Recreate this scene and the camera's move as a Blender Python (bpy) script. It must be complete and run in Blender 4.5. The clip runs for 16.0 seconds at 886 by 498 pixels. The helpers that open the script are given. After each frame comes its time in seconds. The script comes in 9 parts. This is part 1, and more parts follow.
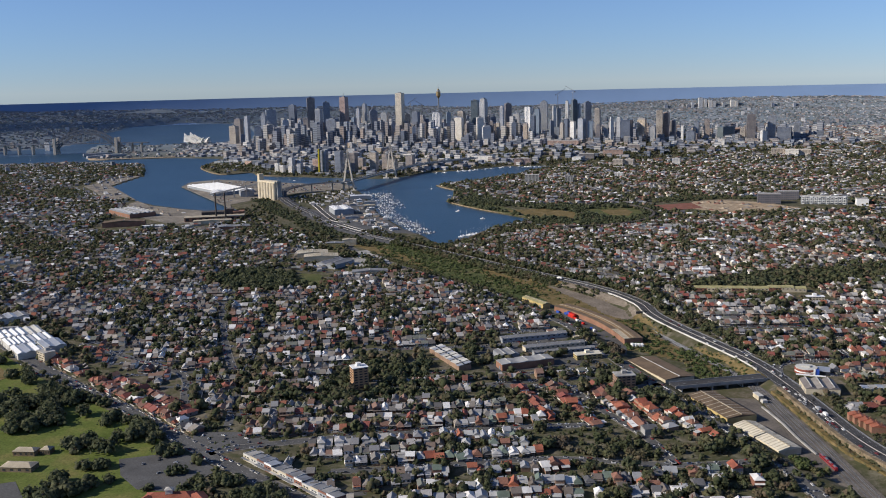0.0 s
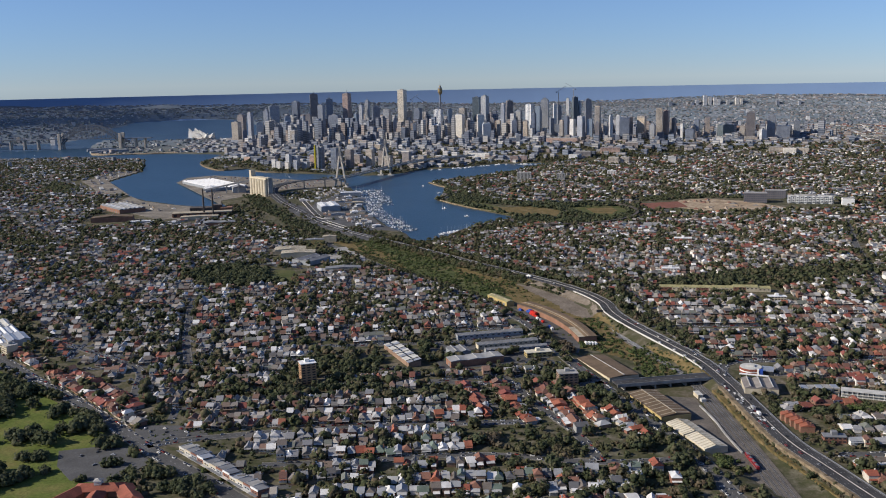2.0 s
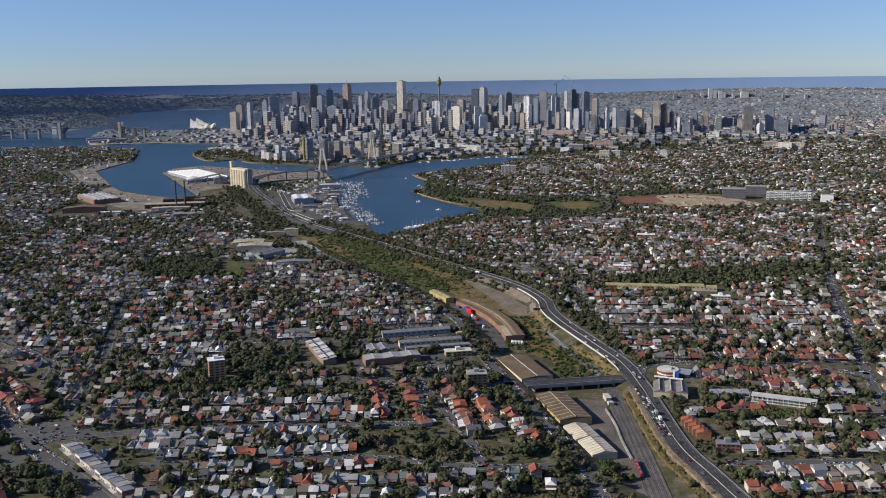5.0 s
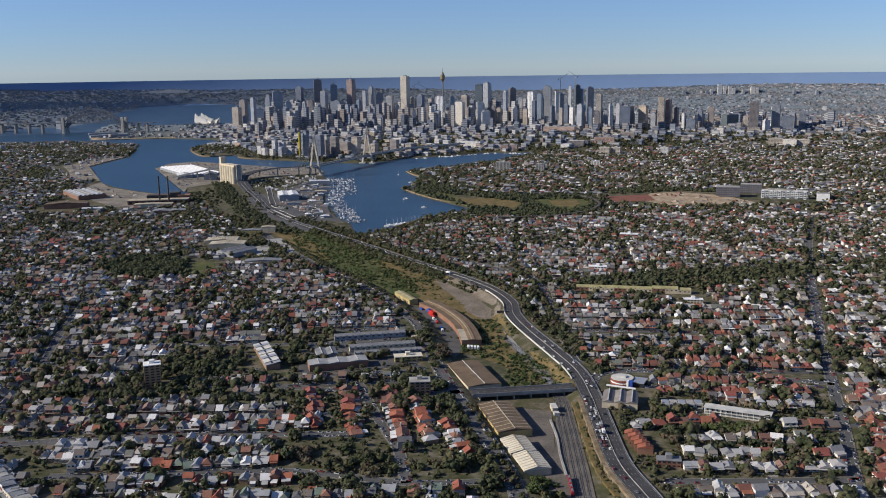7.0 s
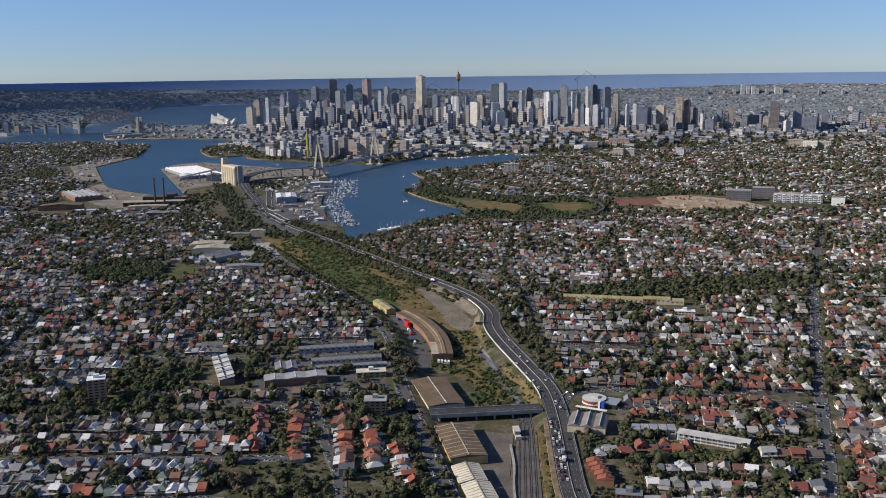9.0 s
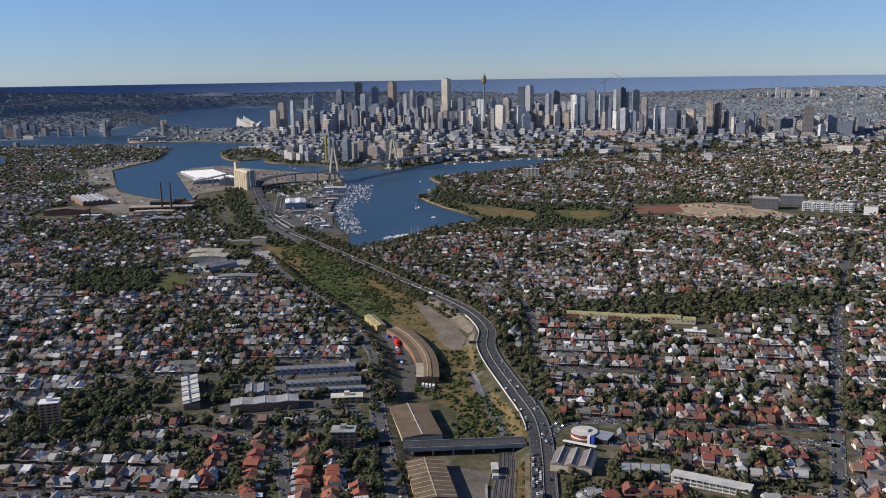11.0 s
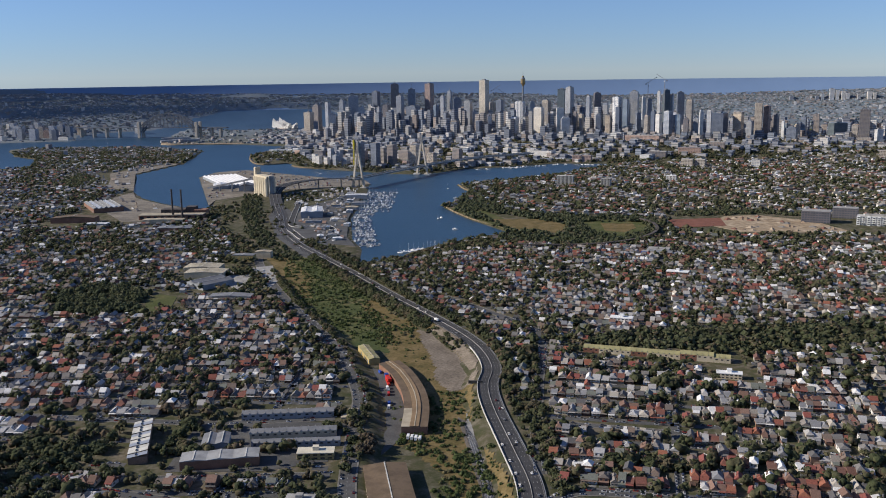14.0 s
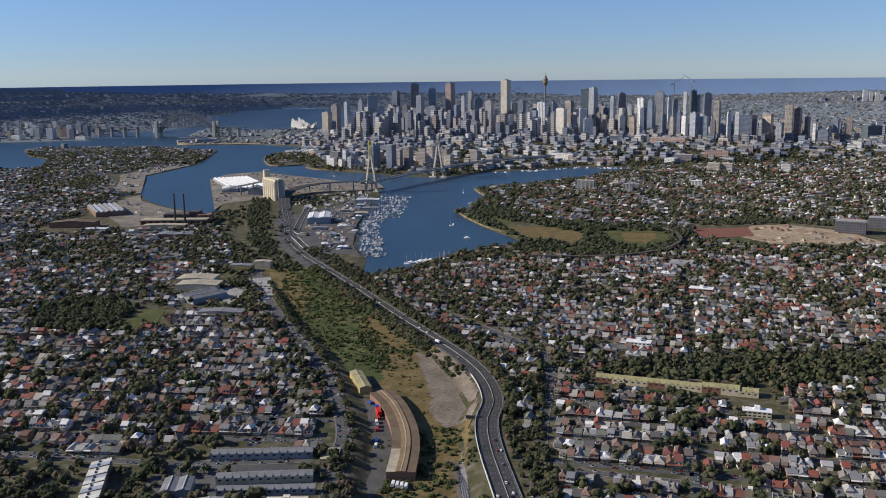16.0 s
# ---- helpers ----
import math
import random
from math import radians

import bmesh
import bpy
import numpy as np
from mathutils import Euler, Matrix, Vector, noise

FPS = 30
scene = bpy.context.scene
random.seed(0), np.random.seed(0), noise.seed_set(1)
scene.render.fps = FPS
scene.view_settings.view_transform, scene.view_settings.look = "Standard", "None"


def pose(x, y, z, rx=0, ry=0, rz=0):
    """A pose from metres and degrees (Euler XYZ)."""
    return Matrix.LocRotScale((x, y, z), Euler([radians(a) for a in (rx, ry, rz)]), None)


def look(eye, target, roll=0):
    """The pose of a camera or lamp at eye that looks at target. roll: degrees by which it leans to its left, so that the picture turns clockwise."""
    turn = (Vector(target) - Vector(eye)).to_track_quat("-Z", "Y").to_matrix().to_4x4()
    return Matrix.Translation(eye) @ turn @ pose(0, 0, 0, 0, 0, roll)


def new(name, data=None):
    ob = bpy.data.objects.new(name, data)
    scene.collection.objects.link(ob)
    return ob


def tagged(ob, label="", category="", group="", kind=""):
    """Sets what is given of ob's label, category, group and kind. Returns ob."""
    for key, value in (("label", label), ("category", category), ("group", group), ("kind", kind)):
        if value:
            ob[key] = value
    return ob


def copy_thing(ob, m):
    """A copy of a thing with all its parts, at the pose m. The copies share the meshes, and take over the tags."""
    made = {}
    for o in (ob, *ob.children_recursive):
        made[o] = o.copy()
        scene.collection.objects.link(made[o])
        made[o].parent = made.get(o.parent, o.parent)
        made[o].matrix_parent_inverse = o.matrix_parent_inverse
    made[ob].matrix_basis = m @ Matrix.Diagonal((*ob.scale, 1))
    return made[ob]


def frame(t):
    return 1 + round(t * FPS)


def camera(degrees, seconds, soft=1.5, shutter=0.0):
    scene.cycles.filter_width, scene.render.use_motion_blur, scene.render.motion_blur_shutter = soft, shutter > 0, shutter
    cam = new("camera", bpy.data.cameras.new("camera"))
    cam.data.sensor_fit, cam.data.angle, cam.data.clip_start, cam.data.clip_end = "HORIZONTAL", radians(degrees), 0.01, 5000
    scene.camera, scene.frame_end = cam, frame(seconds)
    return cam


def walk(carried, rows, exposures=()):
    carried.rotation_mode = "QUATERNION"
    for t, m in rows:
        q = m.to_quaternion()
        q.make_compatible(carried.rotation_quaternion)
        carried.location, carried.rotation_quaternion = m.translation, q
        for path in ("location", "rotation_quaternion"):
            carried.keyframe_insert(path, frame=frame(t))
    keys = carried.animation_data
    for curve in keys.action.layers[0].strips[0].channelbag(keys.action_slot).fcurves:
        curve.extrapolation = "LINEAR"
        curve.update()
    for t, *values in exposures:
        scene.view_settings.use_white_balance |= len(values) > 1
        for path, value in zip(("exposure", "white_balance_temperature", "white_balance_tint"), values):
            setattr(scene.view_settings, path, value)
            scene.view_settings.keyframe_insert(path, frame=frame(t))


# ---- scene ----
cam = camera(51.6, 16.0, 1.0)
PATH = [
    (0, (-201.13, -748.35, 251.18), (-204.85, -650.00, 233.50), -1.36),
    (0.5, (-187.21, -751.14, 251.66), (-191.25, -652.83, 233.84), -1.28),
    (1, (-173.00, -753.53, 252.34), (-177.44, -655.24, 234.43), -1.24),
    (1.5, (-158.53, -755.24, 253.08), (-163.41, -656.99, 235.10), -1.20),
    (2, (-143.84, -756.06, 253.79), (-149.14, -657.85, 235.72), -1.16),
    (2.5, (-128.96, -755.84, 254.39), (-134.66, -657.67, 236.21), -1.11),
    (3, (-113.95, -754.46, 254.84), (-120.01, -656.33, 236.52), -1.05),
    (3.5, (-98.85, -751.84, 255.12), (-105.26, -653.77, 236.64), -1.00),
    (4, (-83.76, -747.96, 255.22), (-90.49, -649.95, 236.58), -0.94),
    (4.5, (-68.73, -742.81, 255.16), (-75.79, -644.85, 236.34), -0.88),
    (5, (-53.86, -736.40, 254.94), (-61.27, -638.50, 235.95), -0.84),
    (5.5, (-39.24, -728.78, 254.59), (-47.03, -630.94, 235.44), -0.80),
    (6, (-24.96, -720.00, 254.12), (-33.18, -622.22, 234.85), -0.78),
    (6.5, (-11.12, -710.12, 253.57), (-19.83, -612.40, 234.20), -0.77),
    (7, (2.18, -699.22, 252.96), (-7.09, -601.57, 233.52), -0.77),
    (7.5, (14.86, -687.37, 252.31), (4.96, -589.78, 232.84), -0.77),
    (8, (26.84, -674.65, 251.65), (16.22, -577.14, 232.19), -0.79),
    (8.5, (38.02, -661.13, 251.01), (26.63, -563.70, 231.58), -0.80),
    (9, (48.37, -646.88, 250.41), (36.13, -549.54, 231.04), -0.82),
    (9.5, (57.81, -631.98, 249.87), (44.68, -534.74, 230.57), -0.83),
    (10, (66.33, -616.47, 249.41), (52.27, -519.35, 230.20), -0.84),
    (10.5, (73.91, -600.42, 249.06), (58.90, -503.41, 229.94), -0.84),
    (11, (80.54, -583.86, 248.82), (64.58, -486.99, 229.79), -0.84),
    (11.5, (86.26, -566.84, 248.73), (69.36, -470.12, 229.76), -0.84),
    (12, (91.09, -549.39, 248.78), (73.30, -452.82, 229.87), -0.83),
    (12.5, (95.12, -531.56, 248.98), (76.47, -435.14, 230.11), -0.83),
    (13, (98.41, -513.37, 249.34), (78.95, -417.11, 230.47), -0.83),
    (13.5, (101.06, -494.87, 249.82), (80.85, -398.77, 230.95), -0.84),
    (14, (103.17, -476.11, 250.41), (82.27, -380.16, 231.51), -0.85),
    (14.5, (104.87, -457.16, 251.06), (83.32, -361.36, 232.12), -0.86),
    (15, (106.27, -438.10, 251.68), (84.08, -342.46, 232.71), -0.86),
    (15.5, (107.49, -419.06, 252.17), (84.66, -323.58, 233.19), -0.82),
    (16, (108.64, -400.20, 252.39), (85.09, -304.88, 233.42), -0.71),
]
walk(cam, [(t, look(eye, target, roll)) for t, eye, target, roll in PATH], [(0, 0.13), (16, 0.13)])

# ---- world, sun, exposure ----
SUN_TO = Vector((-0.86, -0.17, 0.47)).normalized()
world = bpy.data.worlds.new("sky")
scene.world = world
world.use_nodes = True
wn = world.node_tree
sky = wn.nodes.new("ShaderNodeTexSky")
sky.sky_type, sky.sun_disc = "NISHITA", False
sky.sun_elevation = math.asin(SUN_TO.z)
sky.sun_rotation = math.atan2(SUN_TO.x, SUN_TO.y) % (2 * math.pi)
sky.altitude, sky.air_density, sky.dust_density, sky.ozone_density = 15000, 6.0, 0.0, 4.0
tint = wn.nodes.new("ShaderNodeMix")          # clear winter air, bluer than the model's
tint.data_type, tint.blend_type = "RGBA", "MULTIPLY"
tint.inputs["Factor"].default_value = 1.0
tint.inputs[7].default_value = (1.06, 1.03, 1.22, 1)
wn.links.new(sky.outputs[0], tint.inputs[6])
wn.links.new(tint.outputs[2], wn.nodes["Background"].inputs[0])
wn.nodes["Background"].inputs[1].default_value = 0.08
sun_data = bpy.data.lights.new("sun", "SUN")
sun_data.energy, sun_data.angle, sun_data.color = 5.3, radians(0.6), (1.0, 0.91, 0.79)
sun = new("sun", sun_data)
sun.rotation_euler = SUN_TO.to_track_quat("Z", "Y").to_euler()

# ---- materials ----


def nodes_of(name, rough=0.8, metal=0.0, spec=0.3):
    m = bpy.data.materials.new(name)
    m.use_nodes = True
    b = m.node_tree.nodes["Principled BSDF"]
    b.inputs["Roughness"].default_value = rough
    b.inputs["Metallic"].default_value = metal
    b.inputs["Specular IOR Level"].default_value = spec
    return m, m.node_tree.nodes, m.node_tree.links, b


def ramp(nodes, stops, mode="LINEAR"):
    r = nodes.new("ShaderNodeValToRGB")
    r.color_ramp.interpolation = mode
    e = r.color_ramp.elements
    while len(e) < len(stops):
        e.new(0.5)
    for el, (p, c) in zip(e, stops):
        el.position, el.color = p, (*c, 1)
    return r


def noise_tex(nodes, links, scale, detail=4.0, where=None, rough=0.6):
    n = nodes.new("ShaderNodeTexNoise")
    n.inputs["Scale"].default_value, n.inputs["Detail"].default_value = scale, detail
    n.inputs["Roughness"].default_value = rough
    if where is not None:
        links.new(where, n.inputs["Vector"])
    return n


def place_of(nodes):
    return nodes.new("ShaderNodeNewGeometry").outputs["Position"]


def mixed(nodes, links, fac, a, b, how="MIX"):
    m = nodes.new("ShaderNodeMix")
    m.data_type, m.blend_type = "RGBA", how
    for sock, v in ((m.inputs["Factor"], fac), (m.inputs[6], a), (m.inputs[7], b)):
        if isinstance(v, (int, float)):
            sock.default_value = v
        elif isinstance(v, tuple):
            sock.default_value = (*v, 1)
        else:
            links.new(v, sock)
    return m.outputs[2]


def plain(name, colour, rough=0.8, metal=0.0, grain=0.5, wear=0.25, fine=2.0, coarse=0.12, spec=0.3):
    """One colour with grain and wide stains."""
    m, n, l, b = nodes_of(name, rough, metal, spec)
    p = place_of(n)
    f = noise_tex(n, l, fine, 5.0, p)
    c = noise_tex(n, l, coarse, 3.0, p)
    dark = tuple(v * (1 - grain) for v in colour)
    light = tuple(min(1, v * (1 + grain * 0.6)) for v in colour)
    r = ramp(n, [(0.3, dark), (0.7, light)])
    l.new(f.outputs["Fac"], r.inputs[0])
    worn = tuple(v * (1 - wear) for v in colour)
    r2 = ramp(n, [(0.35, worn), (0.6, (1, 1, 1))])
    l.new(c.outputs["Fac"], r2.inputs[0])
    r2.color_ramp.elements[0].color = (1 - wear, 1 - wear, 1 - wear, 1)
    l.new(mixed(n, l, 1.0, r.outputs[0], r2.outputs[0], "MULTIPLY"), b.inputs["Base Color"])
    return m


def palette(name, colours, rough=0.75, per="island", metal=0.0, stain=0.35, fine=1.2, spec=0.3):
    """A colour of its own for each piece, with stains."""
    m, n, l, b = nodes_of(name, rough, metal, spec)
    if per == "island":
        rnd = n.new("ShaderNodeNewGeometry").outputs["Random Per Island"]
    else:
        rnd = n.new("ShaderNodeObjectInfo").outputs["Random"]
    k = len(colours)
    r = ramp(n, [(i / k, c) for i, c in enumerate(colours)], "CONSTANT")
    l.new(rnd, r.inputs[0])
    p = place_of(n)
    f = noise_tex(n, l, fine, 5.0, p)
    r2 = ramp(n, [(0.3, (1 - stain,) * 3), (0.65, (1, 1, 1))])
    l.new(f.outputs["Fac"], r2.inputs[0])
    l.new(mixed(n, l, 1.0, r.outputs[0], r2.outputs[0], "MULTIPLY"), b.inputs["Base Color"])
    return m


def ground_material():
    m, n, l, b = nodes_of("garden_ground", 0.95, 0, 0.1)
    p = place_of(n)
    a = noise_tex(n, l, 0.09, 6.0, p, 0.7)
    r = ramp(n, [(0.32, (0.056, 0.064, 0.032)), (0.46, (0.08, 0.078, 0.046)), (0.55, (0.122, 0.108, 0.082)), (0.68, (0.20, 0.178, 0.148))])
    l.new(a.outputs["Fac"], r.inputs[0])
    d = noise_tex(n, l, 0.008, 3.0, p)
    r2 = ramp(n, [(0.4, (0.75, 0.8, 0.7)), (0.65, (1.1, 1.05, 1.0))])
    l.new(d.outputs["Fac"], r2.inputs[0])
    near = mixed(n, l, 1.0, r.outputs[0], r2.outputs[0], "MULTIPLY")
    # distance haze put into the ground's colour: blue-grey far from the hub
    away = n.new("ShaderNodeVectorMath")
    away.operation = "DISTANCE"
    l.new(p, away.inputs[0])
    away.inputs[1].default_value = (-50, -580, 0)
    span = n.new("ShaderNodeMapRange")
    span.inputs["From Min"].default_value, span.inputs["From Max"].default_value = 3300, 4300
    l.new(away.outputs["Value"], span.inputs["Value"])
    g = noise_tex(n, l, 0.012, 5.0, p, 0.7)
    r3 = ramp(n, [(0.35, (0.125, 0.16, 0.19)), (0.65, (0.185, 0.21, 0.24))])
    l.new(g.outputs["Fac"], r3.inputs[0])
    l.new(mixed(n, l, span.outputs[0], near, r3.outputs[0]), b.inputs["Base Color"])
    return m


def patch_material(name, stops, fine, coarse, rough=0.95):
    m, n, l, b = nodes_of(name, rough, 0, 0.1)
    p = place_of(n)
    a = noise_tex(n, l, coarse, 5.0, p, 0.65)
    r = ramp(n, stops)
    l.new(a.outputs["Fac"], r.inputs[0])
    f = noise_tex(n, l, fine, 4.0, p)
    r2 = ramp(n, [(0.3, (0.65, 0.65, 0.65)), (0.7, (1.15, 1.15, 1.15))])
    l.new(f.outputs["Fac"], r2.inputs[0])
    l.new(mixed(n, l, 1.0, r.outputs[0], r2.outputs[0], "MULTIPLY"), b.inputs["Base Color"])
    return m


def water_material(name, low, high):
    m, n, l, b = nodes_of(name, 0.35, 0, 0.22)
    p = place_of(n)
    a = noise_tex(n, l, 0.006, 4.0, p)
    r = ramp(n, [(0.3, low), (0.7, high)])
    l.new(a.outputs["Fac"], r.inputs[0])
    l.new(r.outputs[0], b.inputs["Base Color"])
    w = noise_tex(n, l, 0.22, 4.0, p)
    bump = n.new("ShaderNodeBump")
    bump.inputs["Strength"].default_value, bump.inputs["Distance"].default_value = 0.5, 1.0
    l.new(w.outputs["Fac"], bump.inputs["Height"])
    l.new(bump.outputs[0], b.inputs["Normal"])
    return m


def foliage(name, stops, rough=0.9):
    """Leaves: one tone for each tree, a little for each clump, mottled and rough."""
    m, n, l, b = nodes_of(name, rough, 0, 0.12)
    p = place_of(n)
    vor = n.new("ShaderNodeTexVoronoi")
    vor.inputs["Scale"].default_value = 0.15
    l.new(p, vor.inputs["Vector"])
    sep = n.new("ShaderNodeSeparateColor")
    l.new(vor.outputs["Color"], sep.inputs[0])
    r = ramp(n, stops)
    l.new(sep.outputs[0], r.inputs[0])
    t = ramp(n, [(0.0, (0.78, 0.8, 0.8)), (1.0, (1.22, 1.2, 1.16))])
    l.new(n.new("ShaderNodeNewGeometry").outputs["Random Per Island"], t.inputs[0])
    f = noise_tex(n, l, 1.6, 4.0, p, 0.7)
    r3 = ramp(n, [(0.34, (0.7, 0.7, 0.72)), (0.66, (1.3, 1.28, 1.22))])
    l.new(f.outputs["Fac"], r3.inputs[0])
    c = mixed(n, l, 1.0, r.outputs[0], t.outputs[0], "MULTIPLY")
    c = mixed(n, l, 1.0, c, r3.outputs[0], "MULTIPLY")
    l.new(c, b.inputs["Base Color"])
    bump = n.new("ShaderNodeBump")
    bump.inputs["Strength"].default_value, bump.inputs["Distance"].default_value = 0.6, 0.6
    l.new(f.outputs["Fac"], bump.inputs["Height"])
    l.new(bump.outputs[0], b.inputs["Normal"])
    # leaves let some light through
    tr = n.new("ShaderNodeBsdfTranslucent")
    l.new(c, tr.inputs["Color"])
    mx = n.new("ShaderNodeMixShader")
    mx.inputs[0].default_value = 0.34
    l.new(b.outputs[0], mx.inputs[1])
    l.new(tr.outputs[0], mx.inputs[2])
    l.new(mx.outputs[0], n["Material Output"].inputs["Surface"])
    return m


def city_mix():
    """Many low city blocks, each with its own colour and storey bands."""
    m, n, l, b = nodes_of("city_blocks_mix", 0.6, 0, 0.3)
    g = n.new("ShaderNodeNewGeometry")
    tones = [(0.40, 0.39, 0.38), (0.28, 0.29, 0.32), (0.34, 0.31, 0.29), (0.18, 0.20, 0.245), (0.33, 0.325, 0.32), (0.22, 0.235, 0.275), (0.22, 0.25, 0.30), (0.52, 0.51, 0.495), (0.29, 0.245, 0.22), (0.15, 0.17, 0.21)]
    r = ramp(n, [(i / 10, c) for i, c in enumerate(tones)], "CONSTANT")
    l.new(g.outputs["Random Per Island"], r.inputs[0])
    sep = n.new("ShaderNodeSeparateXYZ")
    l.new(g.outputs["Position"], sep.inputs[0])
    d = n.new("ShaderNodeMath")
    d.operation = "PINGPONG"
    l.new(sep.outputs[2], d.inputs[0])
    d.inputs[1].default_value = 3.6
    band = ramp(n, [(0.45, (0.5, 0.52, 0.56)), (0.55, (1.0, 1.0, 1.0))])
    k = n.new("ShaderNodeMath")
    k.operation = "DIVIDE"
    l.new(d.outputs[0], k.inputs[0])
    k.inputs[1].default_value = 3.6
    l.new(k.outputs[0], band.inputs[0])
    l.new(mixed(n, l, 1.0, r.outputs[0], band.outputs[0], "MULTIPLY"), b.inputs["Base Color"])
    return m


def facade(name, wall, glass, storey=3.8, bay=4.2, share=0.55, rough=0.35, vertical=0.5):
    """Storey bands and bays, from the place on the wall."""
    m, n, l, b = nodes_of(name, max(rough, 0.3), 0, 0.5)
    tc = n.new("ShaderNodeTexCoord")
    sep = n.new("ShaderNodeSeparateXYZ")
    l.new(tc.outputs["Object"], sep.inputs[0])

    def band(v, size, part):
        d = n.new("ShaderNodeMath")
        d.operation = "DIVIDE"
        l.new(v, d.inputs[0])
        d.inputs[1].default_value = size
        f = n.new("ShaderNodeMath")
        f.operation = "FRACT"
        l.new(d.outputs[0], f.inputs[0])
        c = n.new("ShaderNodeMath")
        c.operation = "LESS_THAN"
        l.new(f.outputs[0], c.inputs[0])
        c.inputs[1].default_value = part
        return c.outputs[0]

    def math2(op, a, c):
        k = n.new("ShaderNodeMath")
        k.operation = op
        for s, v in ((k.inputs[0], a), (k.inputs[1], c)):
            if isinstance(v, (int, float)):
                s.default_value = v
            else:
                l.new(v, s)
        return k.outputs[0]
    h = band(sep.outputs[2], storey, share)
    u = math2("ADD", sep.outputs[0], sep.outputs[1])
    v = band(u, bay, 1 - vertical * 0.6)
    win = math2("MULTIPLY", h, v)
    rnd = n.new("ShaderNodeObjectInfo").outputs["Random"]
    tint = ramp(n, [(0.0, (0.72, 0.74, 0.78)), (0.5, (1.0, 1.0, 1.0)), (1.0, (1.2, 1.12, 1.0))])
    l.new(rnd, tint.inputs[0])
    f = noise_tex(n, l, 0.08, 3.0, tc.outputs["Object"])
    st = ramp(n, [(0.3, (0.78, 0.78, 0.78)), (0.7, (1.08, 1.08, 1.08))])
    l.new(f.outputs["Fac"], st.inputs[0])
    c = mixed(n, l, win, wall, glass)
    l.new(math2("MULTIPLY", win, 0.55), b.inputs["Metallic"])
    c = mixed(n, l, 1.0, c, tint.outputs[0], "MULTIPLY")
    l.new(mixed(n, l, 1.0, c, st.outputs[0], "MULTIPLY"), b.inputs["Base Color"])
    return m


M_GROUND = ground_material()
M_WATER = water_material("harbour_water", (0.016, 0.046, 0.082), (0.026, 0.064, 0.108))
# sea and outer harbour: distance haze lightens these base colours
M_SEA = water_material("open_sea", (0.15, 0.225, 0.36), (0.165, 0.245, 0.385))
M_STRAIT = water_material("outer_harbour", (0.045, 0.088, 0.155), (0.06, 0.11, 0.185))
M_ASPHALT = plain("asphalt", (0.058, 0.058, 0.061), 0.9, grain=0.3, wear=0.3, fine=1.0, coarse=0.05)
M_STREET = plain("street_asphalt", (0.10, 0.10, 0.10), 0.9, grain=0.3, wear=0.3, fine=0.8, coarse=0.05)
M_CONCRETE = plain("concrete", (0.36, 0.35, 0.33), 0.85, grain=0.2, wear=0.35)
M_PALE = plain("pale_concrete", (0.55, 0.54, 0.50), 0.8, grain=0.15, wear=0.25)
M_WHITE = plain("white_paint", (0.78, 0.78, 0.76), 0.6, grain=0.08, wear=0.12)
M_DARK = plain("dark_steel", (0.045, 0.047, 0.05), 0.6, grain=0.3, wear=0.3)
M_STEEL = plain("grey_steel", (0.22, 0.23, 0.25), 0.5, 0.2, grain=0.2, wear=0.3)
M_GRASS = patch_material("grass", [(0.3, (0.075, 0.105, 0.022)), (0.5, (0.115, 0.145, 0.036)), (0.7, (0.18, 0.165, 0.06))], 0.6, 0.03)
M_BAYGRASS = patch_material("foreshore_grass", [(0.3, (0.062, 0.078, 0.026)), (0.5, (0.092, 0.102, 0.04)), (0.7, (0.145, 0.13, 0.062))], 0.6, 0.03)
M_DRYGRASS = patch_material("dry_grass", [(0.3, (0.08, 0.074, 0.03)), (0.46, (0.15, 0.115, 0.05)), (0.7, (0.225, 0.168, 0.085))], 0.35, 0.06)
M_SCRUB = patch_material("scrub", [(0.3, (0.055, 0.075, 0.028)), (0.55, (0.085, 0.098, 0.04)), (0.72, (0.20, 0.165, 0.085))], 0.5, 0.03)
M_DIRT = patch_material("bare_dirt", [(0.3, (0.15, 0.125, 0.098)), (0.55, (0.215, 0.182, 0.145)), (0.75, (0.28, 0.235, 0.185))], 0.4, 0.05)
M_BALLAST = patch_material("rail_ballast", [(0.3, (0.10, 0.09, 0.08)), (0.6, (0.17, 0.15, 0.13)), (0.8, (0.22, 0.19, 0.15))], 0.7, 0.06)
M_SAND = patch_material("quarried_earth", [(0.3, (0.27, 0.20, 0.135)), (0.5, (0.36, 0.28, 0.19)), (0.75, (0.48, 0.39, 0.29))], 0.12, 0.03)
M_STONE = patch_material("sandstone", [(0.3, (0.11, 0.088, 0.06)), (0.5, (0.22, 0.17, 0.11)), (0.75, (0.36, 0.295, 0.205))], 0.5, 0.12)
LEAF_STOPS = [(0.0, (0.064, 0.078, 0.042)), (0.3, (0.083, 0.096, 0.052)), (0.6, (0.102, 0.107, 0.06)), (0.82, (0.122, 0.114, 0.07)), (1.0, (0.155, 0.12, 0.088))]
M_LEAF = foliage("gum_leaves", LEAF_STOPS)
M_LEAF_DARK = foliage("fig_leaves", [(0.0, (0.064, 0.08, 0.046)), (0.6, (0.09, 0.104, 0.06)), (1.0, (0.125, 0.13, 0.08))])
M_LEAF_GREEN = foliage("scrub_leaves", [(0.0, (0.06, 0.085, 0.035)), (0.5, (0.09, 0.118, 0.048)), (0.85, (0.125, 0.145, 0.065)), (1.0, (0.18, 0.16, 0.09))])
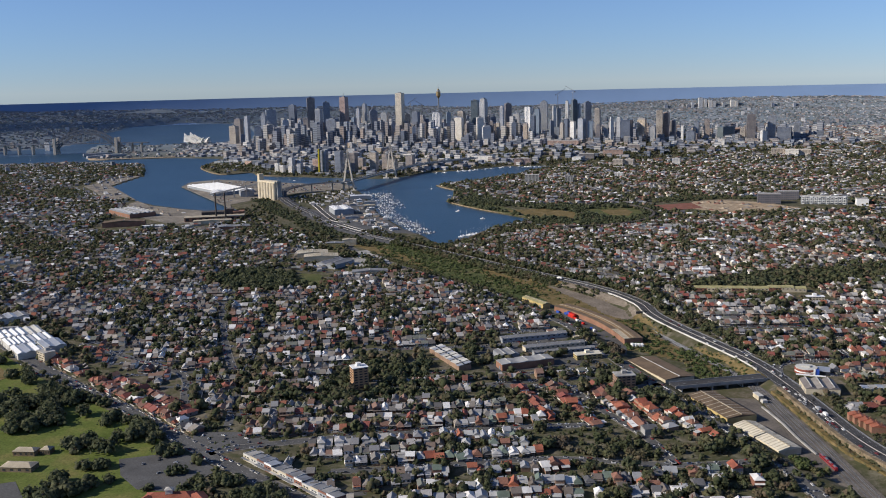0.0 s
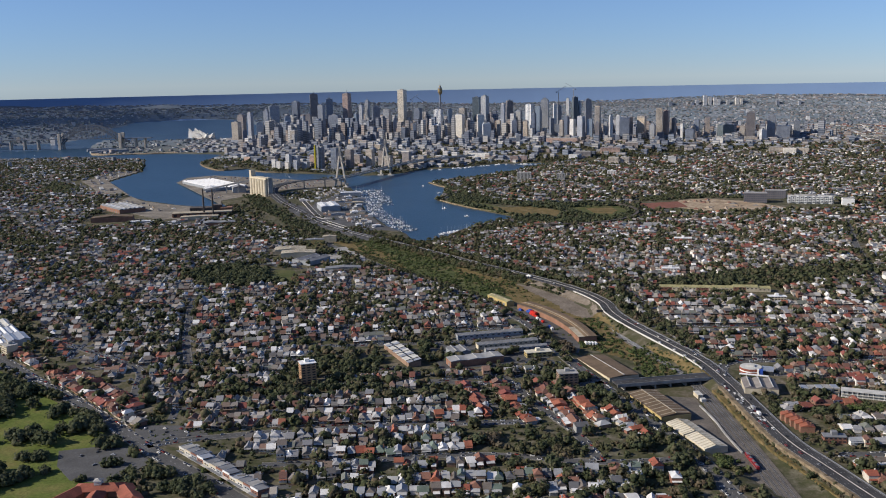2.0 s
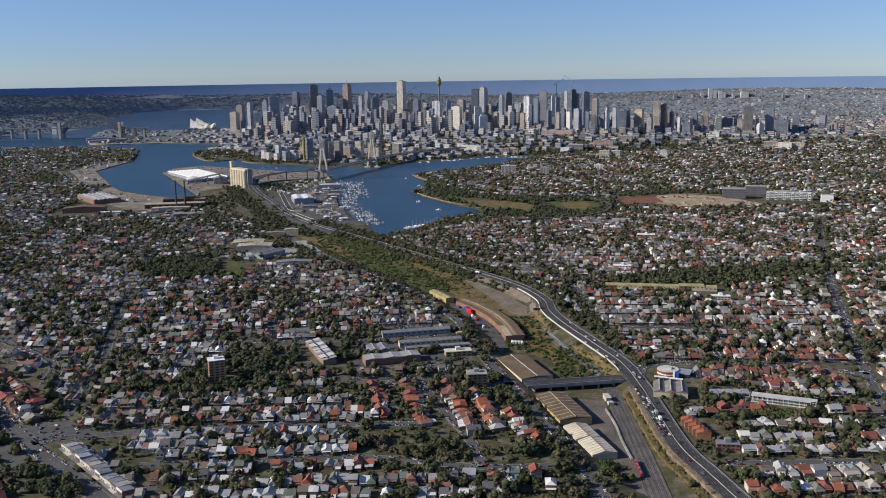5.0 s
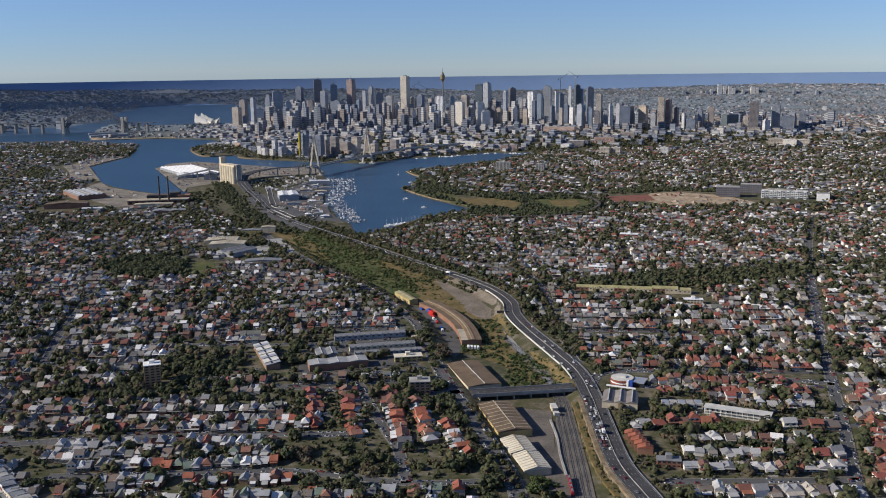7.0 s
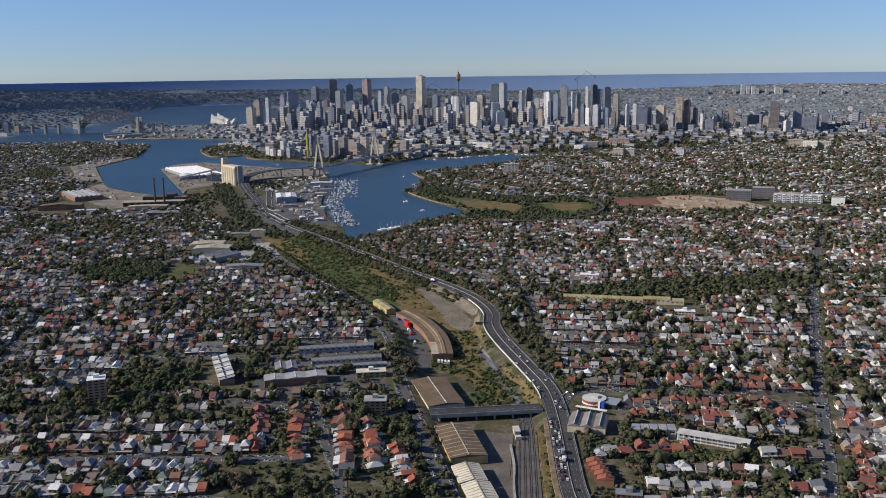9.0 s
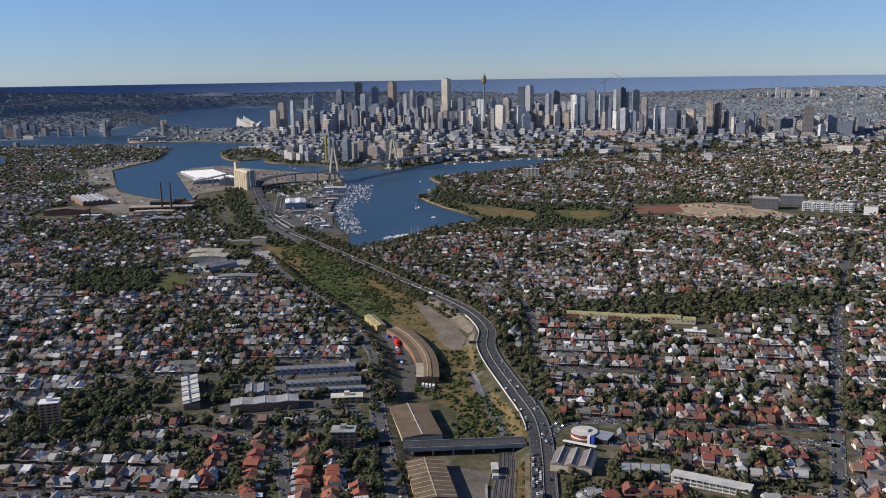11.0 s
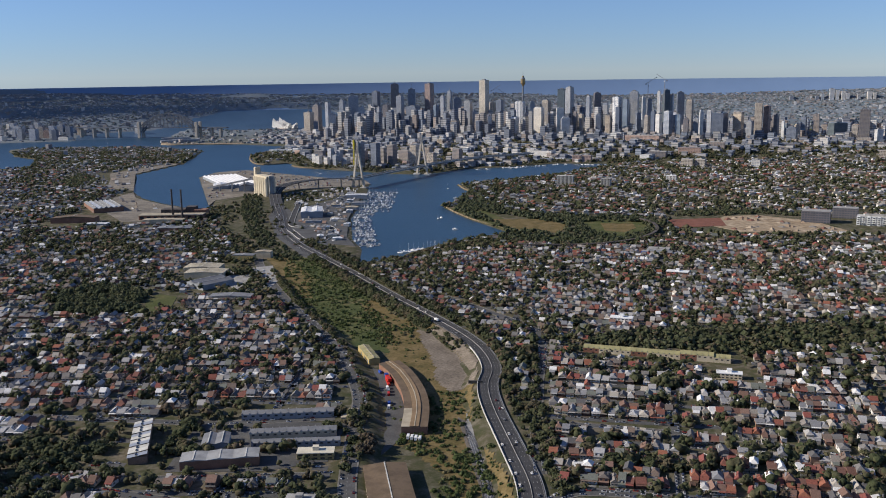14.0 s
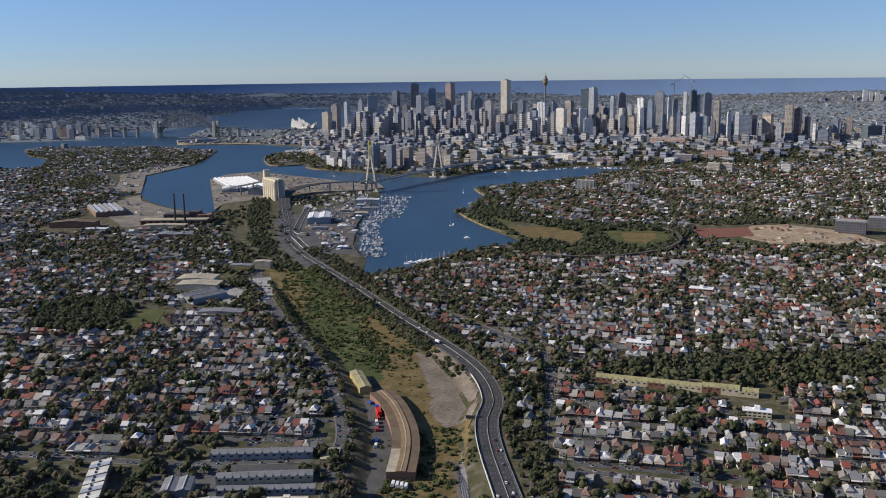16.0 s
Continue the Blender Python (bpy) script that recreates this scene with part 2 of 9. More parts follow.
# far trees: blue-grey of the distance haze is painted into the leaves
M_FAR_LEAF = foliage("hazed_far_leaves", [(0.0, (0.15, 0.19, 0.215)), (0.6, (0.175, 0.215, 0.235)), (1.0, (0.205, 0.235, 0.25))])
# far roofs and walls, greyed and blued to carry haze in their colour
M_FAR_ROOFS = palette("hazed_far_roofs", [(0.34, 0.345, 0.36), (0.20, 0.205, 0.225), (0.52, 0.52, 0.53), (0.26, 0.23, 0.22), (0.17, 0.18, 0.20), (0.32, 0.285, 0.27)], 0.7)
M_BARK = plain("bark", (0.11, 0.085, 0.065), 0.95, grain=0.4)
M_ROOF_PALE = palette("pale_iron_roofs", [(0.42, 0.415, 0.41), (0.28, 0.28, 0.285), (0.74, 0.73, 0.71), (0.23, 0.23, 0.24), (0.42, 0.38, 0.325), (0.40, 0.385, 0.37)], 0.55, stain=0.3)
M_ROOF_DARK = palette("dark_roofs", [(0.16, 0.135, 0.12), (0.19, 0.18, 0.17), (0.20, 0.15, 0.12), (0.25, 0.225, 0.20), (0.12, 0.115, 0.115), (0.17, 0.18, 0.155), (0.24, 0.15, 0.115)], 0.7, stain=0.35)
M_ROOF_TILE = palette("terracotta_roofs", [(0.25, 0.088, 0.062), (0.20, 0.085, 0.064), (0.30, 0.118, 0.072), (0.17, 0.09, 0.07), (0.26, 0.085, 0.068), (0.19, 0.115, 0.088)], 0.8, stain=0.4)
M_WALLS = palette("house_walls", [(0.56, 0.52, 0.45), (0.22, 0.12, 0.085), (0.76, 0.74, 0.70), (0.30, 0.19, 0.13), (0.46, 0.40, 0.31), (0.70, 0.68, 0.65), (0.25, 0.24, 0.23), (0.64, 0.58, 0.46)], 0.85, stain=0.3)

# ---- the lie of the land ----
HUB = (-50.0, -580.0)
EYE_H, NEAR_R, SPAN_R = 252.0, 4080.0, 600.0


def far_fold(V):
    """Squeezes all beyond NEAR_R towards the eye, fitting the camera's view; the land climbs to the sea's horizon."""
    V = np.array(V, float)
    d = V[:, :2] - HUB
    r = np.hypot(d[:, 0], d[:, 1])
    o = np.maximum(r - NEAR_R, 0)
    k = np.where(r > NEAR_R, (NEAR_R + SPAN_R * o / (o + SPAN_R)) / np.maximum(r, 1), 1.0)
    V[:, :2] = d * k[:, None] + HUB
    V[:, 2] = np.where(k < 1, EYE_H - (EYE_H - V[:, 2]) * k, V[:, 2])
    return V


def sdf(poly, X, Y):
    """Distance to a polygon's edge, negative inside it."""
    P = np.array(poly, float)
    Q = np.roll(P, -1, 0)
    best = np.full(X.shape, 1e9)
    inside = np.zeros(X.shape, bool)
    for (ax, ay), (bx, by) in zip(P, Q):
        ex, ey = bx - ax, by - ay
        t = np.clip(((X - ax) * ex + (Y - ay) * ey) / (ex * ex + ey * ey), 0, 1)
        best = np.minimum(best, np.hypot(X - ax - t * ex, Y - ay - t * ey))
        cross = (ay > Y) != (by > Y)
        with np.errstate(divide="ignore", invalid="ignore"):
            xi = ax + (Y - ay) * ex / (ey if ey else 1e-9)
        inside ^= cross & (X < xi)
    return np.where(inside, -best, best)


def line_dist(pts, X, Y):
    best = np.full(X.shape, 1e9)
    for (ax, ay), (bx, by) in zip(pts, pts[1:]):
        ex, ey = bx - ax, by - ay
        t = np.clip(((X - ax) * ex + (Y - ay) * ey) / (ex * ex + ey * ey), 0, 1)
        best = np.minimum(best, np.hypot(X - ax - t * ex, Y - ay - t * ey))
    return best


ROZELLE_BAY = [(-265, 684), (-290, 776), (-330, 855), (-392, 1047), (-425, 1202), (-466, 1385), (-502, 1522), (-560, 1665),
               (-640, 1760), (-430, 1755), (-341, 1888), (-200, 1985), (-120, 2055), (20, 2055), (36, 2000), (-40, 1900), (-75, 1800), (-155, 1690), (-306, 1548),
               (-252, 1435), (-262, 1203), (-192, 1076), (-98, 940), (-136, 884), (-186, 805), (-215, 730)]
JOHNSTONS_BAY = [(-560, 1665), (-646, 1650), (-922, 1813), (-988, 1760), (-965, 1616), (-690, 1122), (-737, 1128), (-829, 1186), (-920, 1260), (-992, 1350), (-1180, 1686),
                 (-1196, 1973), (-1349, 2410), (-1500, 2480), (-1650, 2550), (-1900, 2530), (-2080, 2490), (-2120, 2420), (-1910, 2165), (-1750, 2065), (-1600, 1820),
                 (-1660, 1780), (-3200, 1800), (-3200, 2750), (-2420, 2700), (-2250, 2790), (-2120, 2850), (-2330, 3150), (-2300, 3330), (-2160, 3500),
                 (-2056, 3700), (-1940, 3300), (-1760, 2900), (-1650, 2640), (-1340, 2690), (-1130, 2600), (-1115, 2350),
                 (-1092, 2190), (-965, 1965), (-880, 2010), (-850, 1935), (-790, 1880), (-470, 1745)]
HARBOUR = [(-2160, 3450), (-2060, 3650), (-1750, 3530), (-1530, 3610), (-1440, 3560), (-1330, 3750), (-1440, 4300), (-1620, 4900), (-2000, 5800),
           (-2500, 6300), (-2850, 6000), (-2600, 5200), (-2480, 4600), (-2250, 4150)]
OCEAN = [(-30000, 23000), (-14000, 17500), (-9000, 13500), (-6500, 11200), (-4200, 10300), (-2400, 9200), (-1000, 8700), (600, 9000), (2500, 9300), (5200, 8600), (15000, 8000), (15000, 40000), (-30000, 40000)]
YARDS = [(36, -250), (4, -174), (-22, -96), (-38, -40), (-60, 30), (-84, 132), (-100, 188), (-148, 288), (-176, 335), (-275, 472), (-365, 618), (-412, 710),
         (-360, 712), (-240, 585), (-185, 505), (-122, 424), (-74, 362), (-46, 312), (-28, 262), (-24, 220), (-12, 170), (12, 98), (30, 44), (44, -18), (48, -70), (53, -140), (63, -184), (81, -260)]
HIGHWAY = [(118, -330), (90, -250), (72, -184), (61, -140), (55, -70), (51, -18), (43, 40), (25, 96), (-1, 172), (-13, 220), (-17, 265), (-36, 318), (-66, 368),
           (-112, 428), (-174, 506), (-240, 594), (-318, 692), (-397, 794), (-470, 915), (-530, 1050), (-600, 1200), (-650, 1320), (-655, 1400), (-610, 1450), (-512, 1478)]


def land_height(X, Y):
    water = np.minimum(np.minimum(sdf(ROZELLE_BAY, X, Y), sdf(JOHNSTONS_BAY, X, Y)), np.minimum(sdf(HARBOUR, X, Y), sdf(OCEAN, X, Y)))
    r = np.hypot(X - HUB[0], Y - HUB[1])
    hills = np.clip((r - 4200) / 2500, 0, 1) * 26 * (1.1 + 0.7 * np.sin(X / 700 + 1) * np.cos(Y / 900) + 0.3 * np.sin(X / 230) * np.sin(Y / 310))
    hills = hills * (1 + 0.6 * np.clip((-X - 1700) / 2500, 0, 1)) * np.clip((17000 - r) / 8000, 0.15, 1)
    city = (16 + 12 * np.clip((X + 300) / 300, 0, 1)) * np.clip((Y - 2060) / 260, 0, 1) * np.clip((4300 - Y) / 600, 0, 1) * np.clip((X + 1500) / 300, 0, 1)
    hills = hills + city
    shore = np.clip(water * 0.35, -5, 2.0)
    z = np.where(water > 0, shore + hills * np.clip(water / 250, 0, 1), shore)
    y = sdf(YARDS, X, Y)
    return z - 5.0 * np.clip(-y / 9.0, 0, 1) * np.clip((640 - Y) / 200, 0, 1)


# ---- mesh helpers ----


def mesh_of(name, V, F, smooth=False):
    """V: points; F: list of index arrays (k, n)."""
    me = bpy.data.meshes.new(name)
    V = np.asarray(V, np.float32)
    F = [np.asarray(f, np.int32) for f in F if len(f)]
    me.vertices.add(len(V))
    me.vertices.foreach_set("co", V.ravel())
    loops = np.concatenate([f.ravel() for f in F])
    sizes = np.concatenate([np.full(len(f), f.shape[1], np.int32) for f in F])
    me.loops.add(len(loops))
    me.loops.foreach_set("vertex_index", loops)
    me.polygons.add(len(sizes))
    me.polygons.foreach_set("loop_start", np.concatenate([[0], np.cumsum(sizes)[:-1]]).astype(np.int32))
    me.update(calc_edges=True)
    me.polygons.foreach_set("use_smooth", np.full(len(sizes), smooth))
    me.validate()
    return me


def with_mat(me, *mats):
    for m in mats:
        me.materials.append(m)
    return me


def ob_of(name, me, parent=None, label=""):
    ob = new(name, me)
    if parent is not None:
        ob.parent = parent
    if label:
        ob["label"] = label
    return ob


def part(name, bm, material, parent, label=""):
    me = bpy.data.meshes.new(name)
    bm.to_mesh(me)
    bm.free()
    me.materials.append(material)
    return ob_of(name, me, parent, label)


def empty(name, m, label, category, group="", kind=""):
    e = new(name)
    e.matrix_world = m
    return tagged(e, label, category, group, kind)


def add_box(bm, x0, y0, z0, x1, y1, z1, bevel=0.0):
    r = bmesh.ops.create_cube(bm, size=1.0)
    for v in r["verts"]:
        v.co = Vector((x0 + (v.co.x + 0.5) * (x1 - x0), y0 + (v.co.y + 0.5) * (y1 - y0), z0 + (v.co.z + 0.5) * (z1 - z0)))
    if bevel:
        ed = list({e for v in r["verts"] for e in v.link_edges})
        bmesh.ops.bevel(bm, geom=ed, offset=bevel, segments=1, affect="EDGES")
    return bm


def box(x0, y0, z0, x1, y1, z1, bevel=0.0):
    return add_box(bmesh.new(), x0, y0, z0, x1, y1, z1, bevel)


def prism(pts, z0, z1):
    """A flat polygon pulled up."""
    bm = bmesh.new()
    lo = [bm.verts.new((x, y, z0)) for x, y in pts]
    hi = [bm.verts.new((x, y, z1)) for x, y in pts]
    n = len(pts)
    for i in range(n):
        bm.faces.new((lo[i], lo[(i + 1) % n], hi[(i + 1) % n], hi[i]))
    bm.faces.new(hi)
    bm.faces.new(lo[::-1])
    bmesh.ops.recalc_face_normals(bm, faces=bm.faces[:])
    return bm


def smooth_line(pts, step):
    """Catmull-Rom through the points, at even steps."""
    P = np.array([pts[0], *pts, pts[-1]], float)
    out = []
    for i in range(1, len(P) - 2):
        a, b, c, d = P[i - 1:i + 3]
        n = max(2, int(np.linalg.norm(c - b) / step))
        for t in np.arange(n) / n:
            out.append(0.5 * (2 * b + (c - a) * t + (2 * a - 5 * b + 4 * c - d) * t ** 2 + (3 * b - a - 3 * c + d) * t ** 3))
    out.append(P[-2])
    return np.array(out)


def sides(L):
    t = np.gradient(L, axis=0)
    t /= np.linalg.norm(t, axis=1)[:, None]
    return np.stack([t[:, 1], -t[:, 0]], 1)


def ribbon(name, L, u0, u1, z0, z1, mat, parent=None, label=""):
    """A bar along the line L, from u0 to u1 to its right, from z0 to z1 (numbers or arrays)."""
    N = sides(L)
    n = len(L)
    z0, z1 = np.broadcast_to(z0, n), np.broadcast_to(z1, n)
    A, B = L + N * u0, L + N * u1
    V = np.concatenate([np.c_[A, z0], np.c_[B, z0], np.c_[B, z1], np.c_[A, z1]])
    i = np.arange(n - 1)
    F = []
    for a, b in ((0, 1), (1, 2), (2, 3), (3, 0)):
        F.append(np.stack([a * n + i, a * n + i + 1, b * n + i + 1, b * n + i], 1)[:, ::-1])
    F.append(np.array([[0, n, 2 * n, 3 * n], [4 * n - 1, 3 * n - 1, 2 * n - 1, n - 1]]))
    return ob_of(name, with_mat(mesh_of(name, V, F), mat), parent, label)


def sheet(name, poly, z, mat, parent=None):
    bm = prism(poly, z - 0.6, z)
    bmesh.ops.triangulate(bm, faces=bm.faces[:])
    return part(name, bm, mat, parent)


def stack(base_v, base_f, pos, rot, scale):
    """Many copies of one small mesh in one array."""
    base_v = np.asarray(base_v, float)
    k, n = len(pos), len(base_v)
    c, s = np.cos(rot)[:, None], np.sin(rot)[:, None]
    P = base_v[None] * np.asarray(scale)[:, None, :]
    X = P[..., 0] * c - P[..., 1] * s + pos[:, None, 0]
    Y = P[..., 0] * s + P[..., 1] * c + pos[:, None, 1]
    Z = P[..., 2] + pos[:, None, 2]
    V = np.stack([X, Y, Z], -1).reshape(-1, 3)
    F = [(np.asarray(f)[None] + (np.arange(k) * n)[:, None, None]).reshape(-1, np.asarray(f).shape[1]) for f in base_f]
    return V, F


def drape(name, poly, mat, label, lift=0.1, step=2.5):
    """A sheet laid over the ground within a polygon."""
    P = np.array(poly, float)
    x, y = np.arange(P[:, 0].min(), P[:, 0].max() + step, step), np.arange(P[:, 1].min(), P[:, 1].max() + step, step)
    X, Y = np.meshgrid(x, y, indexing="ij")
    n = len(y)
    i, j = np.meshgrid(np.arange(len(x) - 1), np.arange(n - 1), indexing="ij")
    keep = sdf(poly, X[:-1, :-1] + step / 2, Y[:-1, :-1] + step / 2) < 1.5 * np.sin(X[:-1, :-1] / 3) * np.sin(Y[:-1, :-1] / 4)
    q = (i * n + j)[keep]
    V = np.stack([X.ravel(), Y.ravel(), land_height(X.ravel(), Y.ravel()) + lift], 1)
    F = np.stack([q, q + n, q + n + 1, q + 1], 1)
    use, inv = np.unique(F, return_inverse=True)
    return tagged(ob_of(name, with_mat(mesh_of(name, V[use], [inv.reshape(F.shape)], True), mat)), label, "ground", kind="structure")


def join(parts):
    Vs, Fs, o = [], {}, 0
    for V, F in parts:
        Vs.append(V)
        for f in F:
            Fs.setdefault(f.shape[1], []).append(f + o)
        o += len(V)
    return np.concatenate(Vs), [np.concatenate(f) for f in Fs.values()]


# ---- ground and water ----


def polar(r_list, a_list):
    R, A = np.meshgrid(r_list, a_list, indexing="ij")
    X, Y = HUB[0] + R * np.sin(A), HUB[1] + R * np.cos(A)
    nr, na = R.shape
    i, j = np.meshgrid(np.arange(nr - 1), np.arange(na - 1), indexing="ij")
    q = (i * na + j).ravel()
    F = [np.stack([q, q + 1, q + na + 1, q + na], 1)[:, ::-1]]
    return X.ravel(), Y.ravel(), F


ANG = np.radians(np.concatenate([np.linspace(-180, -52, 17)[:-1], np.linspace(-52, 52, 249), np.linspace(52, 180, 17)[1:]]))
RAD = np.concatenate([[1, 60, 120, 180], np.arange(220, 2700, 14), np.arange(2700, NEAR_R, 25), NEAR_R + SPAN_R * np.linspace(0, 0.973, 60) / (1 - np.linspace(0, 0.973, 60))])
gx, gy, gf = polar(RAD, ANG)
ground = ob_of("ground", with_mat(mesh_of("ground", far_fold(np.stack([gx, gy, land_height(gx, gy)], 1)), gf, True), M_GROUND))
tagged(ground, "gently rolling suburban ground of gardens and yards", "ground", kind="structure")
wx, wy, wf = polar(np.concatenate([np.arange(1180, NEAR_R, 60), [NEAR_R]]), np.radians(np.arange(-52, 52.1, 1.0)))
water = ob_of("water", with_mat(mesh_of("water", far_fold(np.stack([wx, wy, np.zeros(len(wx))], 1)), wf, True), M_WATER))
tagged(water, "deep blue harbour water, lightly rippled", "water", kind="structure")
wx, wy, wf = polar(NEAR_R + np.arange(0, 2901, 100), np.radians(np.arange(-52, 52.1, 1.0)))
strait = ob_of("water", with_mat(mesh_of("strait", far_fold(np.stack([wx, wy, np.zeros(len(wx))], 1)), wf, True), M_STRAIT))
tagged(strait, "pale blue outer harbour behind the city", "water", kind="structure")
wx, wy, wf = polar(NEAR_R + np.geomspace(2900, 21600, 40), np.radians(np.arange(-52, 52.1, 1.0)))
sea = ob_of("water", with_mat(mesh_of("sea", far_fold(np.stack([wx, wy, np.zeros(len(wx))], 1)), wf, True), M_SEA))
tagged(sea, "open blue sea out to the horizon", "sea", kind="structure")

# ---- houses and trees by district ----
rng = np.random.RandomState(7)
BOX_V = [(-.5, -.5, 0), (.5, -.5, 0), (.5, .5, 0), (-.5, .5, 0), (-.5, -.5, 1), (.5, -.5, 1), (.5, .5, 1), (-.5, .5, 1)]
BOX_F = [np.array([(0, 1, 5, 4), (1, 2, 6, 5), (2, 3, 7, 6), (3, 0, 4, 7), (4, 5, 6, 7)])]
GABLE_V = [(-.5, -.5, 0), (.5, -.5, 0), (.5, .5, 0), (-.5, .5, 0), (0, -.5, 1), (0, .5, 1)]
GABLE_F = [np.array([(1, 2, 5, 4), (3, 0, 4, 5), (0, 3, 2, 1)]), np.array([(0, 1, 4), (2, 3, 5)])]
HIP_V = [(-.5, -.5, 0), (.5, -.5, 0), (.5, .5, 0), (-.5, .5, 0), (0, -.2, 1), (0, .2, 1)]
LEAN_V = [(-.5, -.5, 0), (.5, -.5, 0), (.5, .5, 0), (-.5, .5, 0), (-.5, -.5, .35), (.5, -.5, .35), (.5, .5, 1), (-.5, .5, 1)]
OCTA_V = [(1, 0, 0), (0, 1, 0), (-1, 0, 0), (0, -1, 0), (0, 0, .8), (0, 0, -.6)]
OCTA_F = [np.array([(0, 1, 4), (1, 2, 4), (2, 3, 4), (3, 0, 4), (1, 0, 5), (2, 1, 5), (3, 2, 5), (0, 3, 5)])]


GOLD = (1 + 5 ** 0.5) / 2
ICO_V = np.array([(-1, GOLD, 0), (1, GOLD, 0), (-1, -GOLD, 0), (1, -GOLD, 0), (0, -1, GOLD), (0, 1, GOLD), (0, -1, -GOLD), (0, 1, -GOLD), (GOLD, 0, -1), (GOLD, 0, 1), (-GOLD, 0, -1), (-GOLD, 0, 1)]) / math.hypot(1, GOLD)
ICO_F = [np.array([(0, 11, 5), (0, 5, 1), (0, 1, 7), (0, 7, 10), (0, 10, 11), (1, 5, 9), (5, 11, 4), (11, 10, 2), (10, 7, 6), (7, 1, 8),
                   (3, 9, 4), (3, 4, 2), (3, 2, 6), (3, 6, 8), (3, 8, 9), (4, 9, 5), (2, 4, 11), (6, 2, 10), (8, 6, 7), (9, 8, 1)])]
CARD_V = [(-1, -1, 0), (1, -0.8, 0.25), (0.9, 1, 0), (-0.8, 0.9, 0.3)]
CARD_F = [np.array([(0, 1, 2), (0, 2, 3)])]


def inside_any(polys, X, Y, grow=0.0):
    hit = np.zeros(X.shape, bool)
    for p in polys:
        hit |= sdf(p, X, Y) < grow
    return hit


def wedge(X, Y):
    """The stretch of land that the flight overlooks."""
    d = Y + 760
    return (X > -60 - 0.86 * d) & (X < 90 + 0.56 * d)


# parks, works and single buildings, where no cottage stands
BIG_PARK = [(-760, 120), (-716, 150), (-568, -2), (-485, -73), (-441, -118), (-402, -158), (-372, -260), (-420, -420), (-800, -420), (-900, -100)]
OVAL = [(-520, 372), (-565, 470), (-505, 505), (-430, 480), (-400, 470), (-392, 408), (-405, 385), (-450, 368)]
TIMBER_YARDS = [(-470, 556), (-452, 650), (-405, 700), (-372, 610), (-318, 540), (-316, 470), (-370, 465), (-400, 500)]
TERRACE_BLOCK = [(-256, 98), (-196, 140), (-110, 140), (-104, 60), (-88, 60), (-90, 50), (-140, 30), (-196, 18), (-222, 20)]
GLEBE_ISLAND = [(-693, 1126), (-970, 1616), (-985, 1760), (-920, 1815), (-640, 1650), (-545, 1640), (-480, 1520), (-410, 1392), (-380, 1202), (-350, 1047), (-296, 855), (-268, 690), (-420, 720), (-560, 900)]
POWER_WORKS = [(-1010, 1360), (-700, 1130), (-660, 960), (-760, 930), (-860, 870), (-920, 900), (-940, 1120)]
WHARVES = [(-985, 1345), (-1180, 1690), (-1190, 1960), (-1260, 1960), (-1290, 1690), (-1120, 1420)]
BAY_PARK = [(-250, 1200), (-190, 1076), (-92, 935), (-110, 870), (10, 830), (90, 850), (135, 960), (135, 1080), (60, 1120), (-90, 1130), (-200, 1230)]
QUARRY = [(150, 1010), (250, 950), (352, 985), (540, 985), (545, 1100), (430, 1160), (270, 1230), (160, 1180)]
CORNER_SITES = [[(58, -52), (60, 40), (100, 40), (108, -12), (136, -30), (182, -46), (176, -84), (130, -66), (100, -52)], [(40, 338), (58, 312), (195, 296), (200, 340)], [(160, 262), (196, 258), (196, 284), (160, 284)],
                [(-325, -32), (-280, -32), (-280, 12), (-325, 12)], [(-735, 190), (-640, 60), (-600, 130), (-670, 225)], [(-362, -160), (-300, -232), (-318, -240), (-376, -168)], [(-415, -140), (-360, -200), (-340, -160), (-380, -110)]]
SCHOOL_WOOD = [(70, 372), (60, 345), (200, 344), (330, 400), (330, 470), (200, 420), (110, 400)]
HALL_LAWN = [(-402, -158), (-342, -212), (-296, -254), (-420, -262), (-420, -200)]
STREET_FRONT = [(-700, 158), (-552, 10), (-425, -112), (-384, -150), (-374, -126), (-410, -76), (-530, 40), (-676, 186)]
KEEP_CLEAR = [BIG_PARK, HALL_LAWN, STREET_FRONT, OVAL, TIMBER_YARDS, TERRACE_BLOCK, GLEBE_ISLAND, POWER_WORKS, WHARVES, BAY_PARK, QUARRY, SCHOOL_WOOD, *CORNER_SITES]


